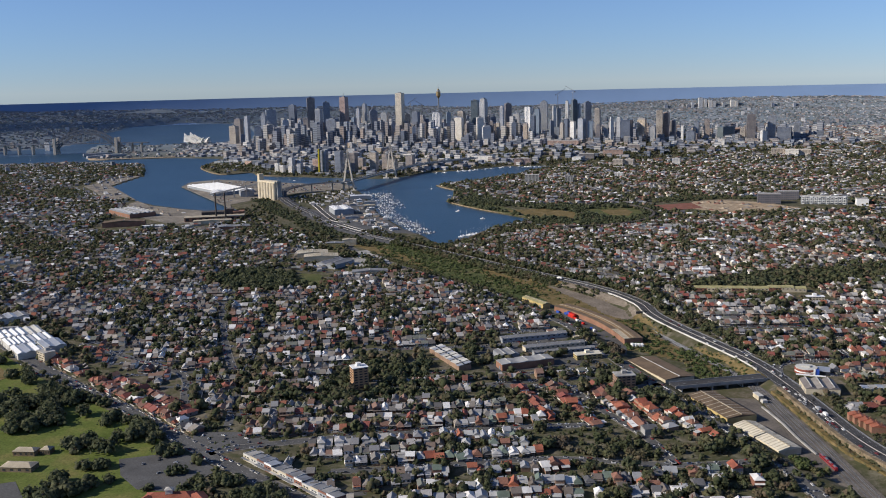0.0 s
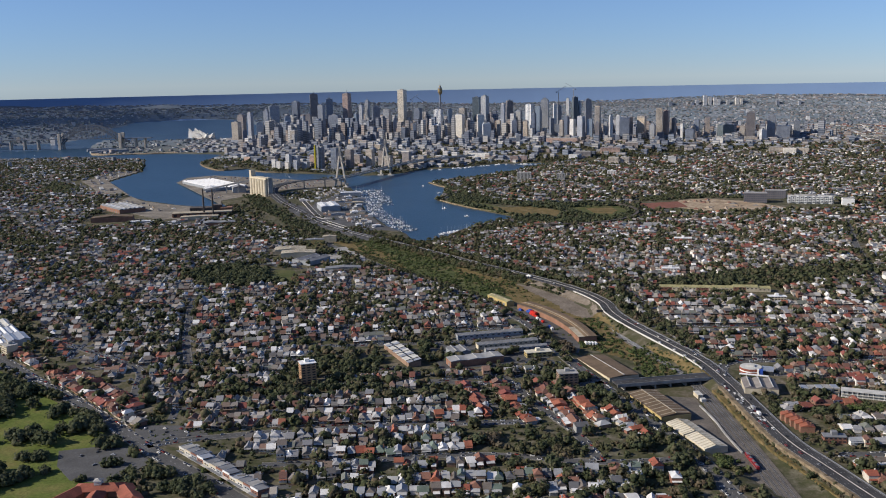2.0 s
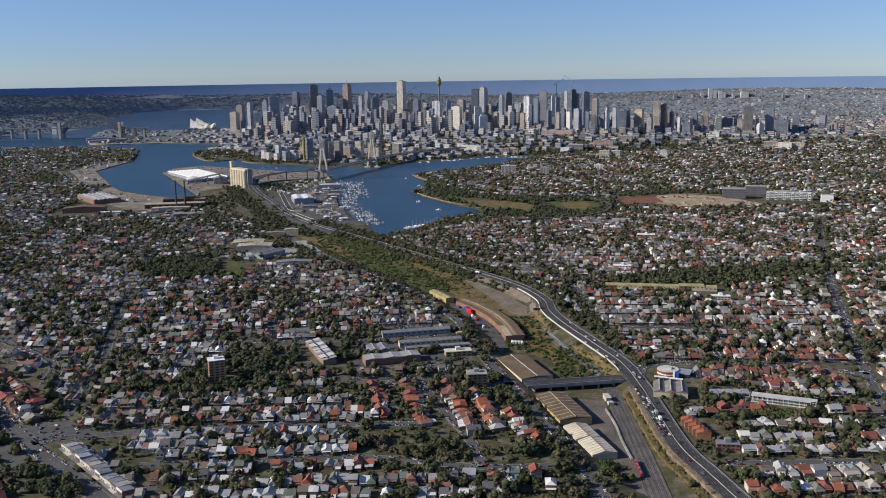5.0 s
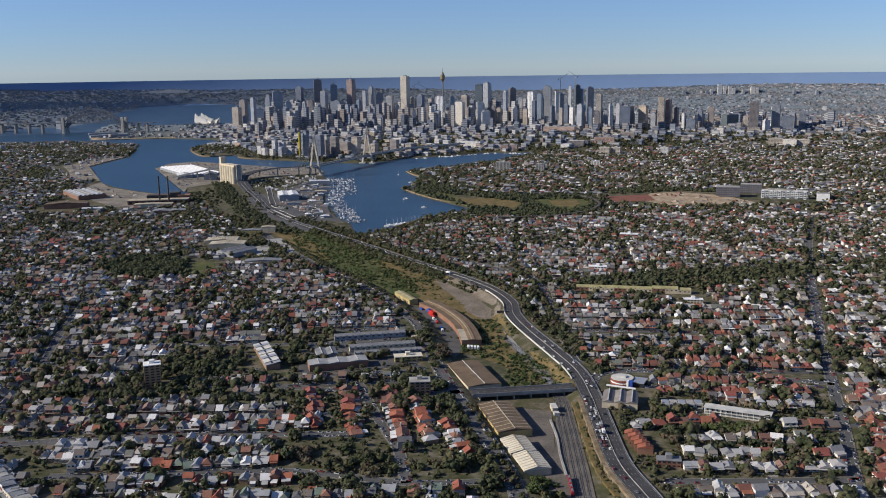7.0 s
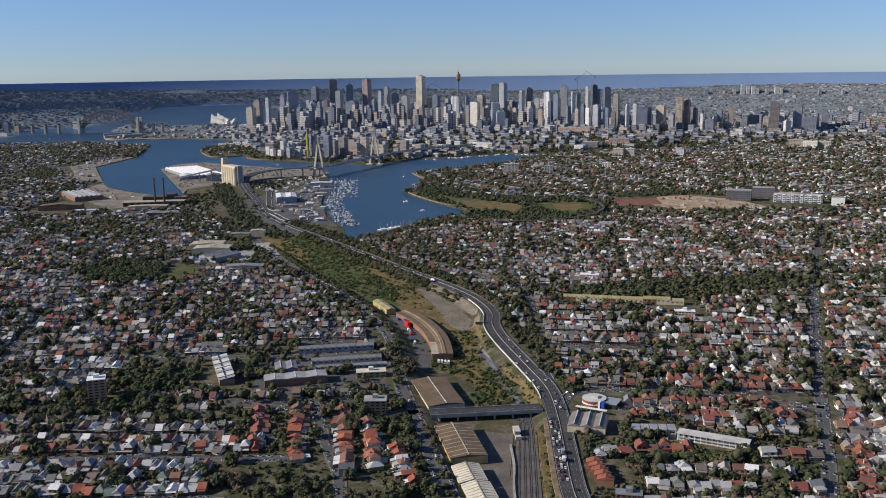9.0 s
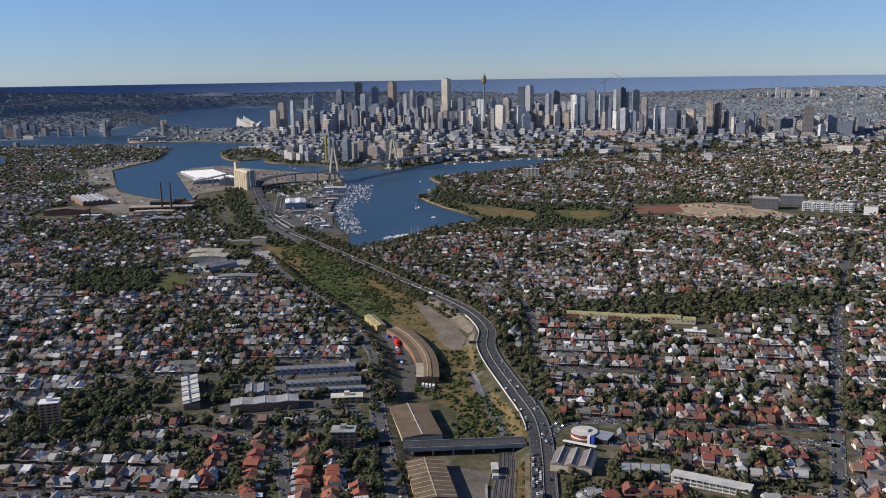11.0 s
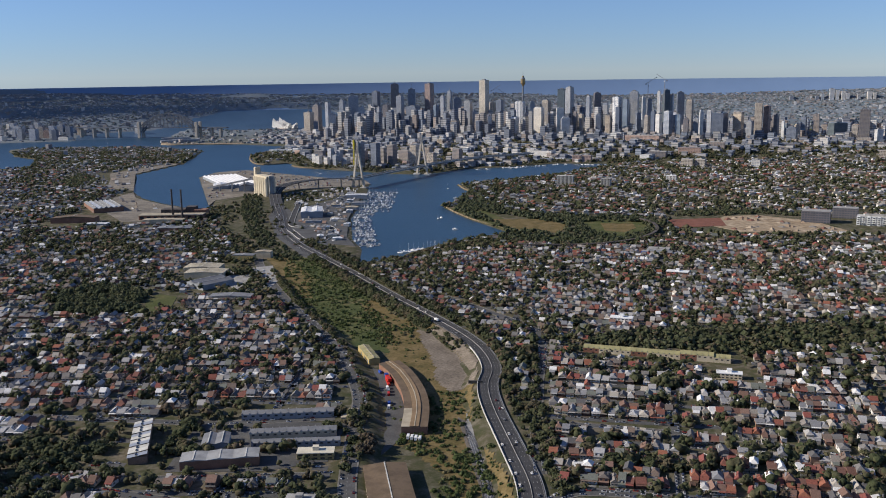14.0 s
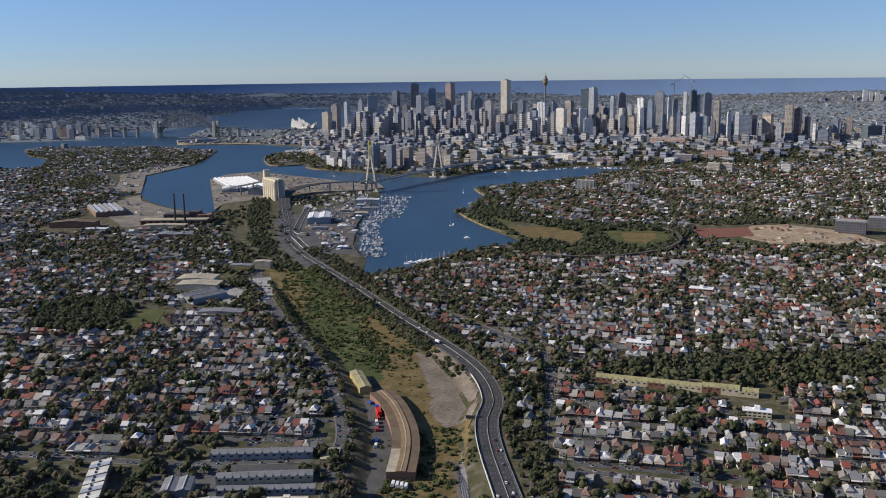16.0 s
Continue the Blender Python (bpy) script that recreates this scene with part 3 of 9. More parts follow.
SIDE_ROADS = [
    ([(40, -300), (6, -240), (-6, -174), (-24, -110), (-44, -50), (-70, 30), (-96, 132), (-112, 188), (-160, 288), (-190, 335), (-288, 472), (-378, 618), (-424, 712)], 5.0),
    ([(-700, 150), (-552, 2), (-516, -29), (-469, -73), (-425, -118), (-386, -158), (-356, -185), (-328, -210), (-303, -234), (-215, -318)], 5.6),
    ([(-390, -152), (-373, -142), (-346, -135), (-315, -127), (-275, -119), (-247, -113), (-157, -107), (-118, -105)], 4.2),
    ([(186, -240), (203, -152), (218, -90), (237, -8), (262, 100), (288, 205), (335, 390), (396, 610), (470, 840)], 3.8),
    ([(-50, -14), (-90, -24), (-150, -16), (-220, -10)], 4.0),
    ([(52, 6), (70, 40), (150, 40), (245, 20)], 4.0),
    ([(46, 62), (38, 115), (27, 224), (12, 378), (-30, 430), (-110, 510)], 3.6),
    ([(-380, -91), (-250, -79), (-140, -70)], 2.2),
    ([(-300, -184), (-250, -179), (-155, -166), (-70, -178), (-10, -170)], 3.4),
    ([(-134, 0), (-104, -80), (-84, -128), (-72, -178)], 3.2),
    ([(96, 4), (140, 8), (232, 12)], 2.6),
    ([(84, -166), (140, -162), (206, -156)], 3.4),
    ([(-360, 94), (-223, 102), (-171, 112), (-112, 130)], 3.4),
    ([(-290, 0), (-196, 11), (-84, 38)], 3.2),
    ([(34, 150), (166, 142), (250, 118)], 3.0),
    ([(-600, 128), (-542, 88), (-468, 30), (-444, -32), (-424, -106)], 3.6),
    ([(-418, 26), (-451, 118), (-477, 207), (-505, 300)], 3.2),
]
# blocks whose rows of houses are laid out one by one
NEAR_PLAN = [[(-384, -128), (-366, -36), (-240, -30), (-170, -34), (-140, -2), (-60, -2), (-48, -60), (-28, -100), (-8, -176), (-2, -262), (-240, -262), (-276, -218), (-330, -162)],
             [(64, -54), (64, -230), (192, -230), (216, -130), (236, -30), (250, 34), (96, 34), (96, -22), (140, -30), (180, -44)]]
WOOD_BLOCK = [(-330, 30), (-300, 84), (-262, 88), (-236, 40), (-246, 14), (-300, 4)]
KEEP_CLEAR += NEAR_PLAN + [WOOD_BLOCK]


def off_roads(X, Y, gap):
    ok = np.ones(X.shape, bool)
    for pts, half in SIDE_ROADS:
        ok &= line_dist(pts, X, Y) > half + gap
    return ok


def water_gap(X, Y):
    return np.minimum(np.minimum(sdf(ROZELLE_BAY, X, Y), sdf(JOHNSTONS_BAY, X, Y)), np.minimum(sdf(HARBOUR, X, Y), sdf(OCEAN, X, Y)))


def tree_ground(X, Y):
    """Where garden trees may stand, the yards of single buildings included."""
    return (water_gap(X, Y) > 3) & (sdf(YARDS, X, Y) > 12) & (line_dist(HIGHWAY, X, Y) > 15) & ~inside_any([BIG_PARK, OVAL, GLEBE_ISLAND, POWER_WORKS, WHARVES, BAY_PARK, QUARRY], X, Y) & off_roads(X, Y, 1.6)


def land_free(X, Y, gap=6.0):
    return (water_gap(X, Y) > gap + 4) & (sdf(YARDS, X, Y) > gap + 12) & (line_dist(HIGHWAY, X, Y) > 16 + gap) & ~inside_any(KEEP_CLEAR, X, Y, gap)

LILYFIELD = [(-560, 60), (-330, -180), (-250, -330), (30, -330), (20, -230), (-40, -100), (-75, -20), (-108, 100), (-128, 199), (-185, 345), (-345, 576), (-470, 720), (-760, 560), (-960, 520)]
LEICHHARDT = [(-330, -190), (-700, 170), (-1300, 700), (-1300, -100), (-420, -640), (0, -640), (60, -330), (-250, -330)]
ROZELLE = [(-960, 520), (-760, 560), (-470, 720), (-600, 1000), (-700, 1060), (-1000, 1340), (-1180, 1500), (-1300, 1750), (-1700, 1850), (-2400, 1600), (-1500, 700)]
BALMAIN = [(-1190, 1760), (-1205, 1973), (-1355, 2400), (-1640, 2540), (-2080, 2480), (-1900, 2180), (-1740, 2080), (-1590, 1830)]
ANNANDALE = [(130, -420), (84, -184), (66, -100), (60, 0), (30, 110), (10, 220), (-20, 330), (-90, 430), (-200, 560), (-240, 650), (-180, 740), (-40, 860), (120, 860), (700, 860), (1100, 500), (500, -420)]
FOREST_LODGE = [(-200, 790), (-90, 945), (-190, 1080), (-250, 1200), (-245, 1430), (-290, 1545), (-130, 1820), (0, 2030), (500, 2150), (1800, 2200), (1800, 900), (900, 700), (120, 860), (-40, 860)]
BEYOND = [(500, 2150), (1800, 2200), (2600, 2600), (2600, 3300), (1000, 3400), (600, 2800), (560, 2300)]


def district(poly, angle, pitch, lot, skip=0.0, cross=120.0, jitter=0.6):
    """Rows of lots on both sides of even streets. Gives lots (x, y, turn, width) and street lines."""
    P = np.array(poly, float)
    mid = P.mean(0)
    size = np.hypot(*(P.max(0) - P.min(0))) / 2 + 20
    a = radians(angle)
    U, W = np.array([math.cos(a), math.sin(a)]), np.array([-math.sin(a), math.cos(a)])
    lots, streets = [], []
    for k in range(-int(size / pitch), int(size / pitch) + 1):
        streets.append((mid + W * k * pitch - U * size, mid + W * k * pitch + U * size))
        for side in (-1, 1):
            u = -size
            while u < size:
                w = lot * (0.8 + 0.5 * rng.rand())
                if (u % cross) > 9 and rng.rand() > skip:
                    q = mid + U * (u + w / 2) + W * (k * pitch + side * (10.8 + jitter * (rng.rand() - 0.5)))
                    lots.append((q[0], q[1], a + (0 if side > 0 else math.pi), w))
                u += w
    for k in range(-int(size / cross), int(size / cross) + 1):
        streets.append((mid + U * (k * cross + 4.5) - W * size, mid + U * (k * cross + 4.5) + W * size))
    L = np.array(lots)
    keep = (sdf(poly, L[:, 0], L[:, 1]) < 0) & land_free(L[:, 0], L[:, 1]) & wedge(L[:, 0], L[:, 1]) & off_roads(L[:, 0], L[:, 1], 5.5)
    return L[keep], streets

DISTRICTS = [
    (LILYFIELD, 8, 39, 5.6, 0.2, 130), (LEICHHARDT, -38, 40, 6.0, 0.17, 120), (ROZELLE, 20, 42, 6.8, 0.4, 140), (BALMAIN, 30, 48, 9.0, 0.5, 120),
    (ANNANDALE, 0, 38, 5.6, 0.2, 150), (FOREST_LODGE, 8, 46, 8.0, 0.5, 150), (BEYOND, -8, 60, 13.0, 0.45, 150),
]
LOTS, TERRA, STREETS = [], [], []
for n, (poly, angle, pitch, lot, skip, cross) in enumerate(DISTRICTS):
    L, S = district(poly, angle, pitch, lot, skip, cross)
    LOTS.append(L)
    STREETS.append((poly, S))
    TERRA.append(np.full(len(L), (0.16, 0.13, 0.11, 0.09, 0.23, 0.18, 0.1)[n]))


def near_row(x0, y0, x1, y1, tiled, north=False, lot=5.7, gaps=0.06):
    """Houses side by side along a line, facing south or north."""
    a = math.atan2(y1 - y0, x1 - x0)
    ln = math.hypot(x1 - x0, y1 - y0)
    u, row = 0.0, []
    while u < ln:
        w = lot * rng.uniform(0.82, 1.25)
        if rng.rand() > gaps:
            q = u + w / 2
            row.append((x0 + math.cos(a) * q + rng.normal() * 0.5, y0 + math.sin(a) * q + rng.normal() * 1.5, a + (math.pi if north else 0), w))
        u += w
    LOTS.append(np.array(row))
    TERRA.append(np.full(len(row), tiled))


near_row(-376, -66, -236, -50, 0.06, True)
near_row(-374, -80, -182, -62, 0.08)
near_row(-376, -101, -268, -89, 0.2, True)
near_row(-372, -116, -150, -94, 0.28)
near_row(-262, -88, -150, -80, 0.35, True)
near_row(-322, -140, -166, -123, 0.04, True)
near_row(-318, -158, -262, -152, 0.05)
near_row(-292, -172, -164, -155, 0.06)
near_row(-258, -147, -172, -139, 0.05, True, 6.0, 0.3)
near_row(-262, -192, -150, -180, 0.1, True)
near_row(-240, -212, -90, -200, 0.15)
near_row(-142, -16, -116, -112, 0.9, False, 9.0)
near_row(-108, -14, -82, -116, 0.9, True, 9.5)
near_row(-171, -18, -150, -92, 0.85, False, 9.0)
near_row(-90, -18, -64, -112, 0.85, False, 8.5, 0.1)
near_row(-258, -230, -60, -216, 0.15, True, 6.4, 0.1)
near_row(-236, -250, -40, -236, 0.25, False, 6.4, 0.1)
near_row(-540, 12, -452, -72, 0.75, False, 8.0, 0.04)
near_row(-446, -78, -414, -108, 0.15, False, 6.5, 0.04)
near_row(-528, 24, -430, -68, 0.6, True, 7.5, 0.1)
near_row(-690, 162, -556, 28, 0.7, False, 8.0, 0.08)
near_row(-282, -206, -250, -202, 0.1, False, 6.0)
near_row(-64, -62, -38, -132, 0.8, True, 7.0, 0.15)
near_row(-136, -196, -40, -190, 0.6, True, 7.0, 0.5)
near_row(-118, -212, -20, -208, 0.5, False, 7.0, 0.4)
near_row(100, 17, 204, 22, 0.85, True, 6.6)
near_row(102, -8, 214, -2, 0.75, False, 6.6)
near_row(164, -32, 212, -36, 0.15, False, 7.0)
near_row(140, -20, 212, -18, 0.2, True, 6.6)
near_row(74, -84, 98, -74, 0.5, False, 8.0, 0)
near_row(101, -70, 134, -68, 0.5, False, 7.0, 0.1)
near_row(180, -74, 212, -72, 0.8, False, 9.0, 0)
near_row(176, -90, 206, -90, 0.2, True, 7.0)
near_row(104, -106, 132, -98, 0.05, True, 7.4, 0.1)
near_row(136, -98, 200, -106, 0.15, False, 7.0, 0.15)
near_row(178, -120, 206, -116, 0.2, True, 8.5)
near_row(104, -124, 170, -122, 0.15, True, 7.0, 0.25)
near_row(100, -147, 200, -143, 0.22, False, 7.8, 0.02)
near_row(90, -182, 198, -174, 0.2, True, 7.4)
near_row(88, -206, 190, -200, 0.4, False, 7.4, 0.1)
near_row(222, -166, 262, 6, 0.8, True, 9.5, 0.02)
near_row(240, -166, 280, 6, 0.5, False, 8.0)
near_row(256, -166, 296, 6, 0.3, True, 7.0)
LOTS, TERRA = np.concatenate(LOTS), np.concatenate(TERRA)
LOT_Z = land_height(LOTS[:, 0], LOTS[:, 1])
K = len(LOTS)
# clusters of tiled roofs
blot_near = (np.abs(LOTS[:, 0] - 160) < 75) & (np.abs(LOTS[:, 1] - 60) < 36)
TERRA = TERRA + 0.35 * blot_near + 0.4 * (line_dist([(-720, 200), (-547, 30), (-435, -82), (-360, -150)], LOTS[:, 0], LOTS[:, 1]) < 32)
blot = np.sin(LOTS[:, 0] / 37 + 1.3) * np.sin(LOTS[:, 1] / 29 + 0.4) + 0.6 * np.sin(LOTS[:, 0] / 11 + LOTS[:, 1] / 17)
pick = rng.rand(K)
PALE_SHARE = np.where(LOTS[:, 0] > 60, 0.52, 0.42)
PALE_SHARE[(LOTS[:, 0] < -150) & (LOTS[:, 0] > -330) & (LOTS[:, 1] < -120)] = 0.66
PALE_SHARE[(LOTS[:, 0] > 60) & (LOTS[:, 1] < -60)] = 0.72
KIND = np.where(pick < np.clip(TERRA + 0.14 * blot, 0.02, 0.93), 2, np.where(rng.rand(K) < PALE_SHARE, 0, 1))
TWO = rng.rand(K) < 0.18
DEEP = 6.8 + 3.2 * rng.rand(K)
WALL_H = np.where(TWO, 4.6, 2.7) + 0.5 * rng.rand(K)
ROOF_H = 1.4 + 1.5 * rng.rand(K)
LOTS[:, 2] += rng.normal(size=K) * 0.08
SHAPE = rng.randint(0, 4, K)          # 0, 1 gable; 2 hip; 3 cross gable
near_rank = np.hypot((LOTS[:, 0] + 60) * 0.8, LOTS[:, 1] + 190)
SINGLE = np.zeros(K, bool)
SINGLE[np.argsort(near_rank)[:260]] = True

# occupied ground, in cells of 2.5 m
CELL, OX, OY = 2.5, -2600.0, -760.0
TAKEN = np.zeros((1800, 1560), bool)


def mark(x, y, r):
    i, j = ((x - OX) / CELL).astype(int), ((y - OY) / CELL).astype(int)
    n = int(r / CELL)
    for a in range(-n, n + 1):
        for b in range(-n, n + 1):
            ii, jj = np.clip(i + a, 0, 1799), np.clip(j + b, 0, 1559)
            TAKEN[ii, jj] = True


mark(LOTS[:, 0], LOTS[:, 1], 2.5)
HARD = np.zeros((1800, 1560), bool)
# footprints of the single buildings: x, y, width, depth, turn

def footprint(fx, fy, fw, fd, ft):
    gu, gv = np.meshgrid(np.arange(-fw / 2 - 1, fw / 2 + 1.1, 1.2), np.arange(-fd / 2 - 1, fd / 2 + 1.1, 1.2))
    ca, sa = math.cos(radians(ft)), math.sin(radians(ft))
    HARD[np.clip(((fx + gu * ca - gv * sa - OX) / CELL).astype(int), 0, 1799), np.clip(((fy + gu * sa + gv * ca - OY) / CELL).astype(int), 0, 1559)] = True


footprint(-37, 27, 34, 64, 21)
footprint(-12, -68, 30, 58, 18)
footprint(-228, 60, 16, 72, 26)
footprint(-160, 41, 56, 18, 20)
footprint(-176, 68, 24, 22, 20)
footprint(-147, 127, 72, 13, 16)
footprint(-130, 93, 68, 13, 17)
footprint(-122, 77, 66, 10, 15)
footprint(-102, 62, 26, 14, 14)
footprint(-300, -10, 15, 16, -38)
footprint(-82, -20, 18, 14, 8)
footprint(120, 318, 128, 24, -6)
footprint(178, 272, 24, 12, -4)
footprint(82, 12, 46, 50, -20)
footprint(76, -28, 32, 34, -8)
footprint(154, -54, 50, 14, -20)
footprint(122, -32, 36, 16, -30)
footprint(86, -104, 14, 34, 10)
footprint(-438, 600, 50, 74, 14)
footprint(-395, 535, 60, 64, 0)
footprint(-346, 458, 56, 20, 8)
footprint(-415, 680, 40, 34, 6)
footprint(-314, -203, 16, 110, 47)
footprint(-668, 118, 72, 52, 40)
footprint(-700, 176, 46, 30, 40)
footprint(-628, 70, 22, 16, -40)
footprint(88, 424, 24, 12, -6)
footprint(150, 650, 28, 14, -10)


def joined_houses():
    holder = empty("cottages", Matrix(), "dense rows of single-storey terrace cottages with iron and tiled roofs", "houses", kind="stuff")
    q = ~SINGLE
    k = q.sum()
    pos = np.c_[LOTS[q, 0], LOTS[q, 1], LOT_Z[q] - 0.6]
    rot, w, d, h, rh = LOTS[q, 2], LOTS[q, 3] * 0.93, DEEP[q], WALL_H[q] + 0.6, ROOF_H[q]
    near = pos[:, 1] < 480
    c, s = np.cos(rot), np.sin(rot)
    walls = [stack(BOX_V, BOX_F, pos, rot, np.c_[w, d, h])]
    # lean-to wings behind, verandahs in front
    back = np.c_[pos[:, 0] - s * (d / 2 + 2.0), pos[:, 1] + c * (d / 2 + 2.0), pos[:, 2]]
    g = near & (rng.rand(k) < 0.75)
    walls.append(stack(BOX_V, BOX_F, back[g], rot[g], np.c_[w[g] * 0.75, np.full(g.sum(), 4.0), np.full(g.sum(), 3.0)]))
    front = np.c_[pos[:, 0] + s * (d / 2 + 0.8), pos[:, 1] - c * (d / 2 + 0.8), pos[:, 2] + 3.0]
    shape, kind = SHAPE[q], KIND[q]
    for kd, mat, nm in ((0, M_ROOF_PALE, "pale_roofs"), (1, M_ROOF_DARK, "dark_roofs"), (2, M_ROOF_TILE, "tiled_roofs")):
        parts = []
        for sh, base in ((0, GABLE_V), (1, GABLE_V), (2, HIP_V), (3, GABLE_V)):
            m = (kind == kd) & (shape == sh)
            p = pos[m].copy()
            p[:, 2] += h[m]
            if sh in (0, 2):
                parts.append(stack(base, GABLE_F, p, rot[m], np.c_[w[m] + 0.5, d[m] + 0.7, rh[m]]))
            else:
                parts.append(stack(base, GABLE_F, p, rot[m] + math.pi / 2, np.c_[d[m] + 0.7, w[m] + 0.3, rh[m]]))
        m = (kind == kd) & g
        p = back[m].copy()
        p[:, 2] += 3.0
        parts.append(stack(LEAN_V, BOX_F, p, rot[m] + math.pi, np.c_[w[m] * 0.8, np.full(m.sum(), 4.3), np.full(m.sum(), 0.9)]))
        m = (kind == kd) & near
        parts.append(stack(LEAN_V, BOX_F, front[m], rot[m], np.c_[w[m], np.full(m.sum(), 1.8), np.full(m.sum(), 0.5)]))
        V, F = join(parts)
        ob_of(nm, with_mat(mesh_of(nm, V, F), mat), holder)
    # garden sheds and small lean-tos
    sx = np.c_[pos[:, 0] - s * (d / 2 + 5 + 3 * rng.rand(k)) + c * 1.5, pos[:, 1] + c * (d / 2 + 5 + 3 * rng.rand(k)) + s * 1.5, pos[:, 2]]
    for mt, nm, m in ((M_ROOF_PALE, "pale_sheds", (rng.rand(k) < 0.35) & (pos[:, 1] < 800)), (M_ROOF_DARK, "dark_sheds", (rng.rand(k) < 0.3) & (pos[:, 1] < 800))):
        V, F = stack(LEAN_V, BOX_F, sx[m], rot[m], np.c_[1.8 + 2.5 * rng.rand(m.sum()), 1.8 + 2.5 * rng.rand(m.sum()), 2.6 + 1.0 * rng.rand(m.sum())])
        ob_of(nm, with_mat(mesh_of(nm, V, F), mt), holder)
    # chimneys
    m = near & (rng.rand(k) < 0.5) & (pos[:, 1] < 260)
    p = np.c_[pos[m, 0] + c[m] * w[m] * 0.35, pos[m, 1] + s[m] * w[m] * 0.35, pos[m, 2] + h[m] - 0.2]
    walls.append(stack(BOX_V, BOX_F, p, rot[m], np.c_[np.full(m.sum(), 0.8), np.full(m.sum(), 0.6), rh[m] + 0.9]))
    V, F = join(walls)
    ob_of("walls", with_mat(mesh_of("walls", V, F), M_WALLS), holder)
    # windows, front and side, and paling fences behind
    m = pos[:, 1] < 330
    panes = []
    for u, v, wide, deep in ((0.22, -0.5, 0.26, 0.0), (-0.24, -0.5, 0.2, 0.0), (-0.5, 0.15, 0.0, 0.16), (0.5, -0.2, 0.0, 0.16)):
        px, py = u * w[m], v * d[m]
        p = np.c_[pos[m, 0] + px * c[m] - py * s[m], pos[m, 1] + px * s[m] + py * c[m], pos[m, 2] + h[m] - 1.9]
        panes.append(stack(BOX_V, BOX_F, p, rot[m], np.c_[np.maximum(wide * w[m], 0.08), np.maximum(deep * d[m], 0.08), np.full(m.sum(), 1.2)]))
    V, F = join(panes)
    ob_of("windows", with_mat(mesh_of("windows", V, F), plain("house_windows", (0.035, 0.04, 0.05), 0.2, grain=0.2, wear=0.1, spec=0.5)), holder)
    off = w[m] / 2 / 0.93
    p = np.c_[pos[m, 0] + off * c[m] - (d[m] / 2 + 5.5) * s[m], pos[m, 1] + off * s[m] + (d[m] / 2 + 5.5) * c[m], pos[m, 2] + 0.5]
    q = np.c_[pos[m, 0] + (d[m] / 2 + 3.4) * s[m], pos[m, 1] - (d[m] / 2 + 3.4) * c[m], pos[m, 2] + 0.5]
    V, F = join([stack(BOX_V, BOX_F, p, rot[m], np.tile([0.14, 9.0, 1.7], (m.sum(), 1))), stack(BOX_V, BOX_F, q, rot[m], np.c_[w[m] * 0.8, np.full(m.sum(), 0.14), np.full(m.sum(), 1.1)])])
    ob_of("fences", with_mat(mesh_of("fences", V, F), palette("paling_fences", [(0.17, 0.13, 0.10), (0.30, 0.28, 0.26), (0.50, 0.48, 0.45), (0.13, 0.12, 0.11), (0.24, 0.15, 0.11)], 0.9)), holder)


joined_houses()


def scatter(n, x0, x1, y0, y1, test):
    X, Y = x0 + (x1 - x0) * rng.rand(n), y0 + (y1 - y0) * rng.rand(n)
    m = test(X, Y)
    return X[m], Y[m]


def free_cell(X, Y):
    i, j = ((X - OX) / CELL).astype(int), ((Y - OY) / CELL).astype(int)
    ok = (i >= 0) & (j >= 0) & (i < 1800) & (j < 1560)
    i, j = np.clip(i, 0, 1799), np.clip(j, 0, 1559)
    return ok & ~HARD[i, j] & (~TAKEN[i, j] | (rng.rand(len(X)) < 0.22))


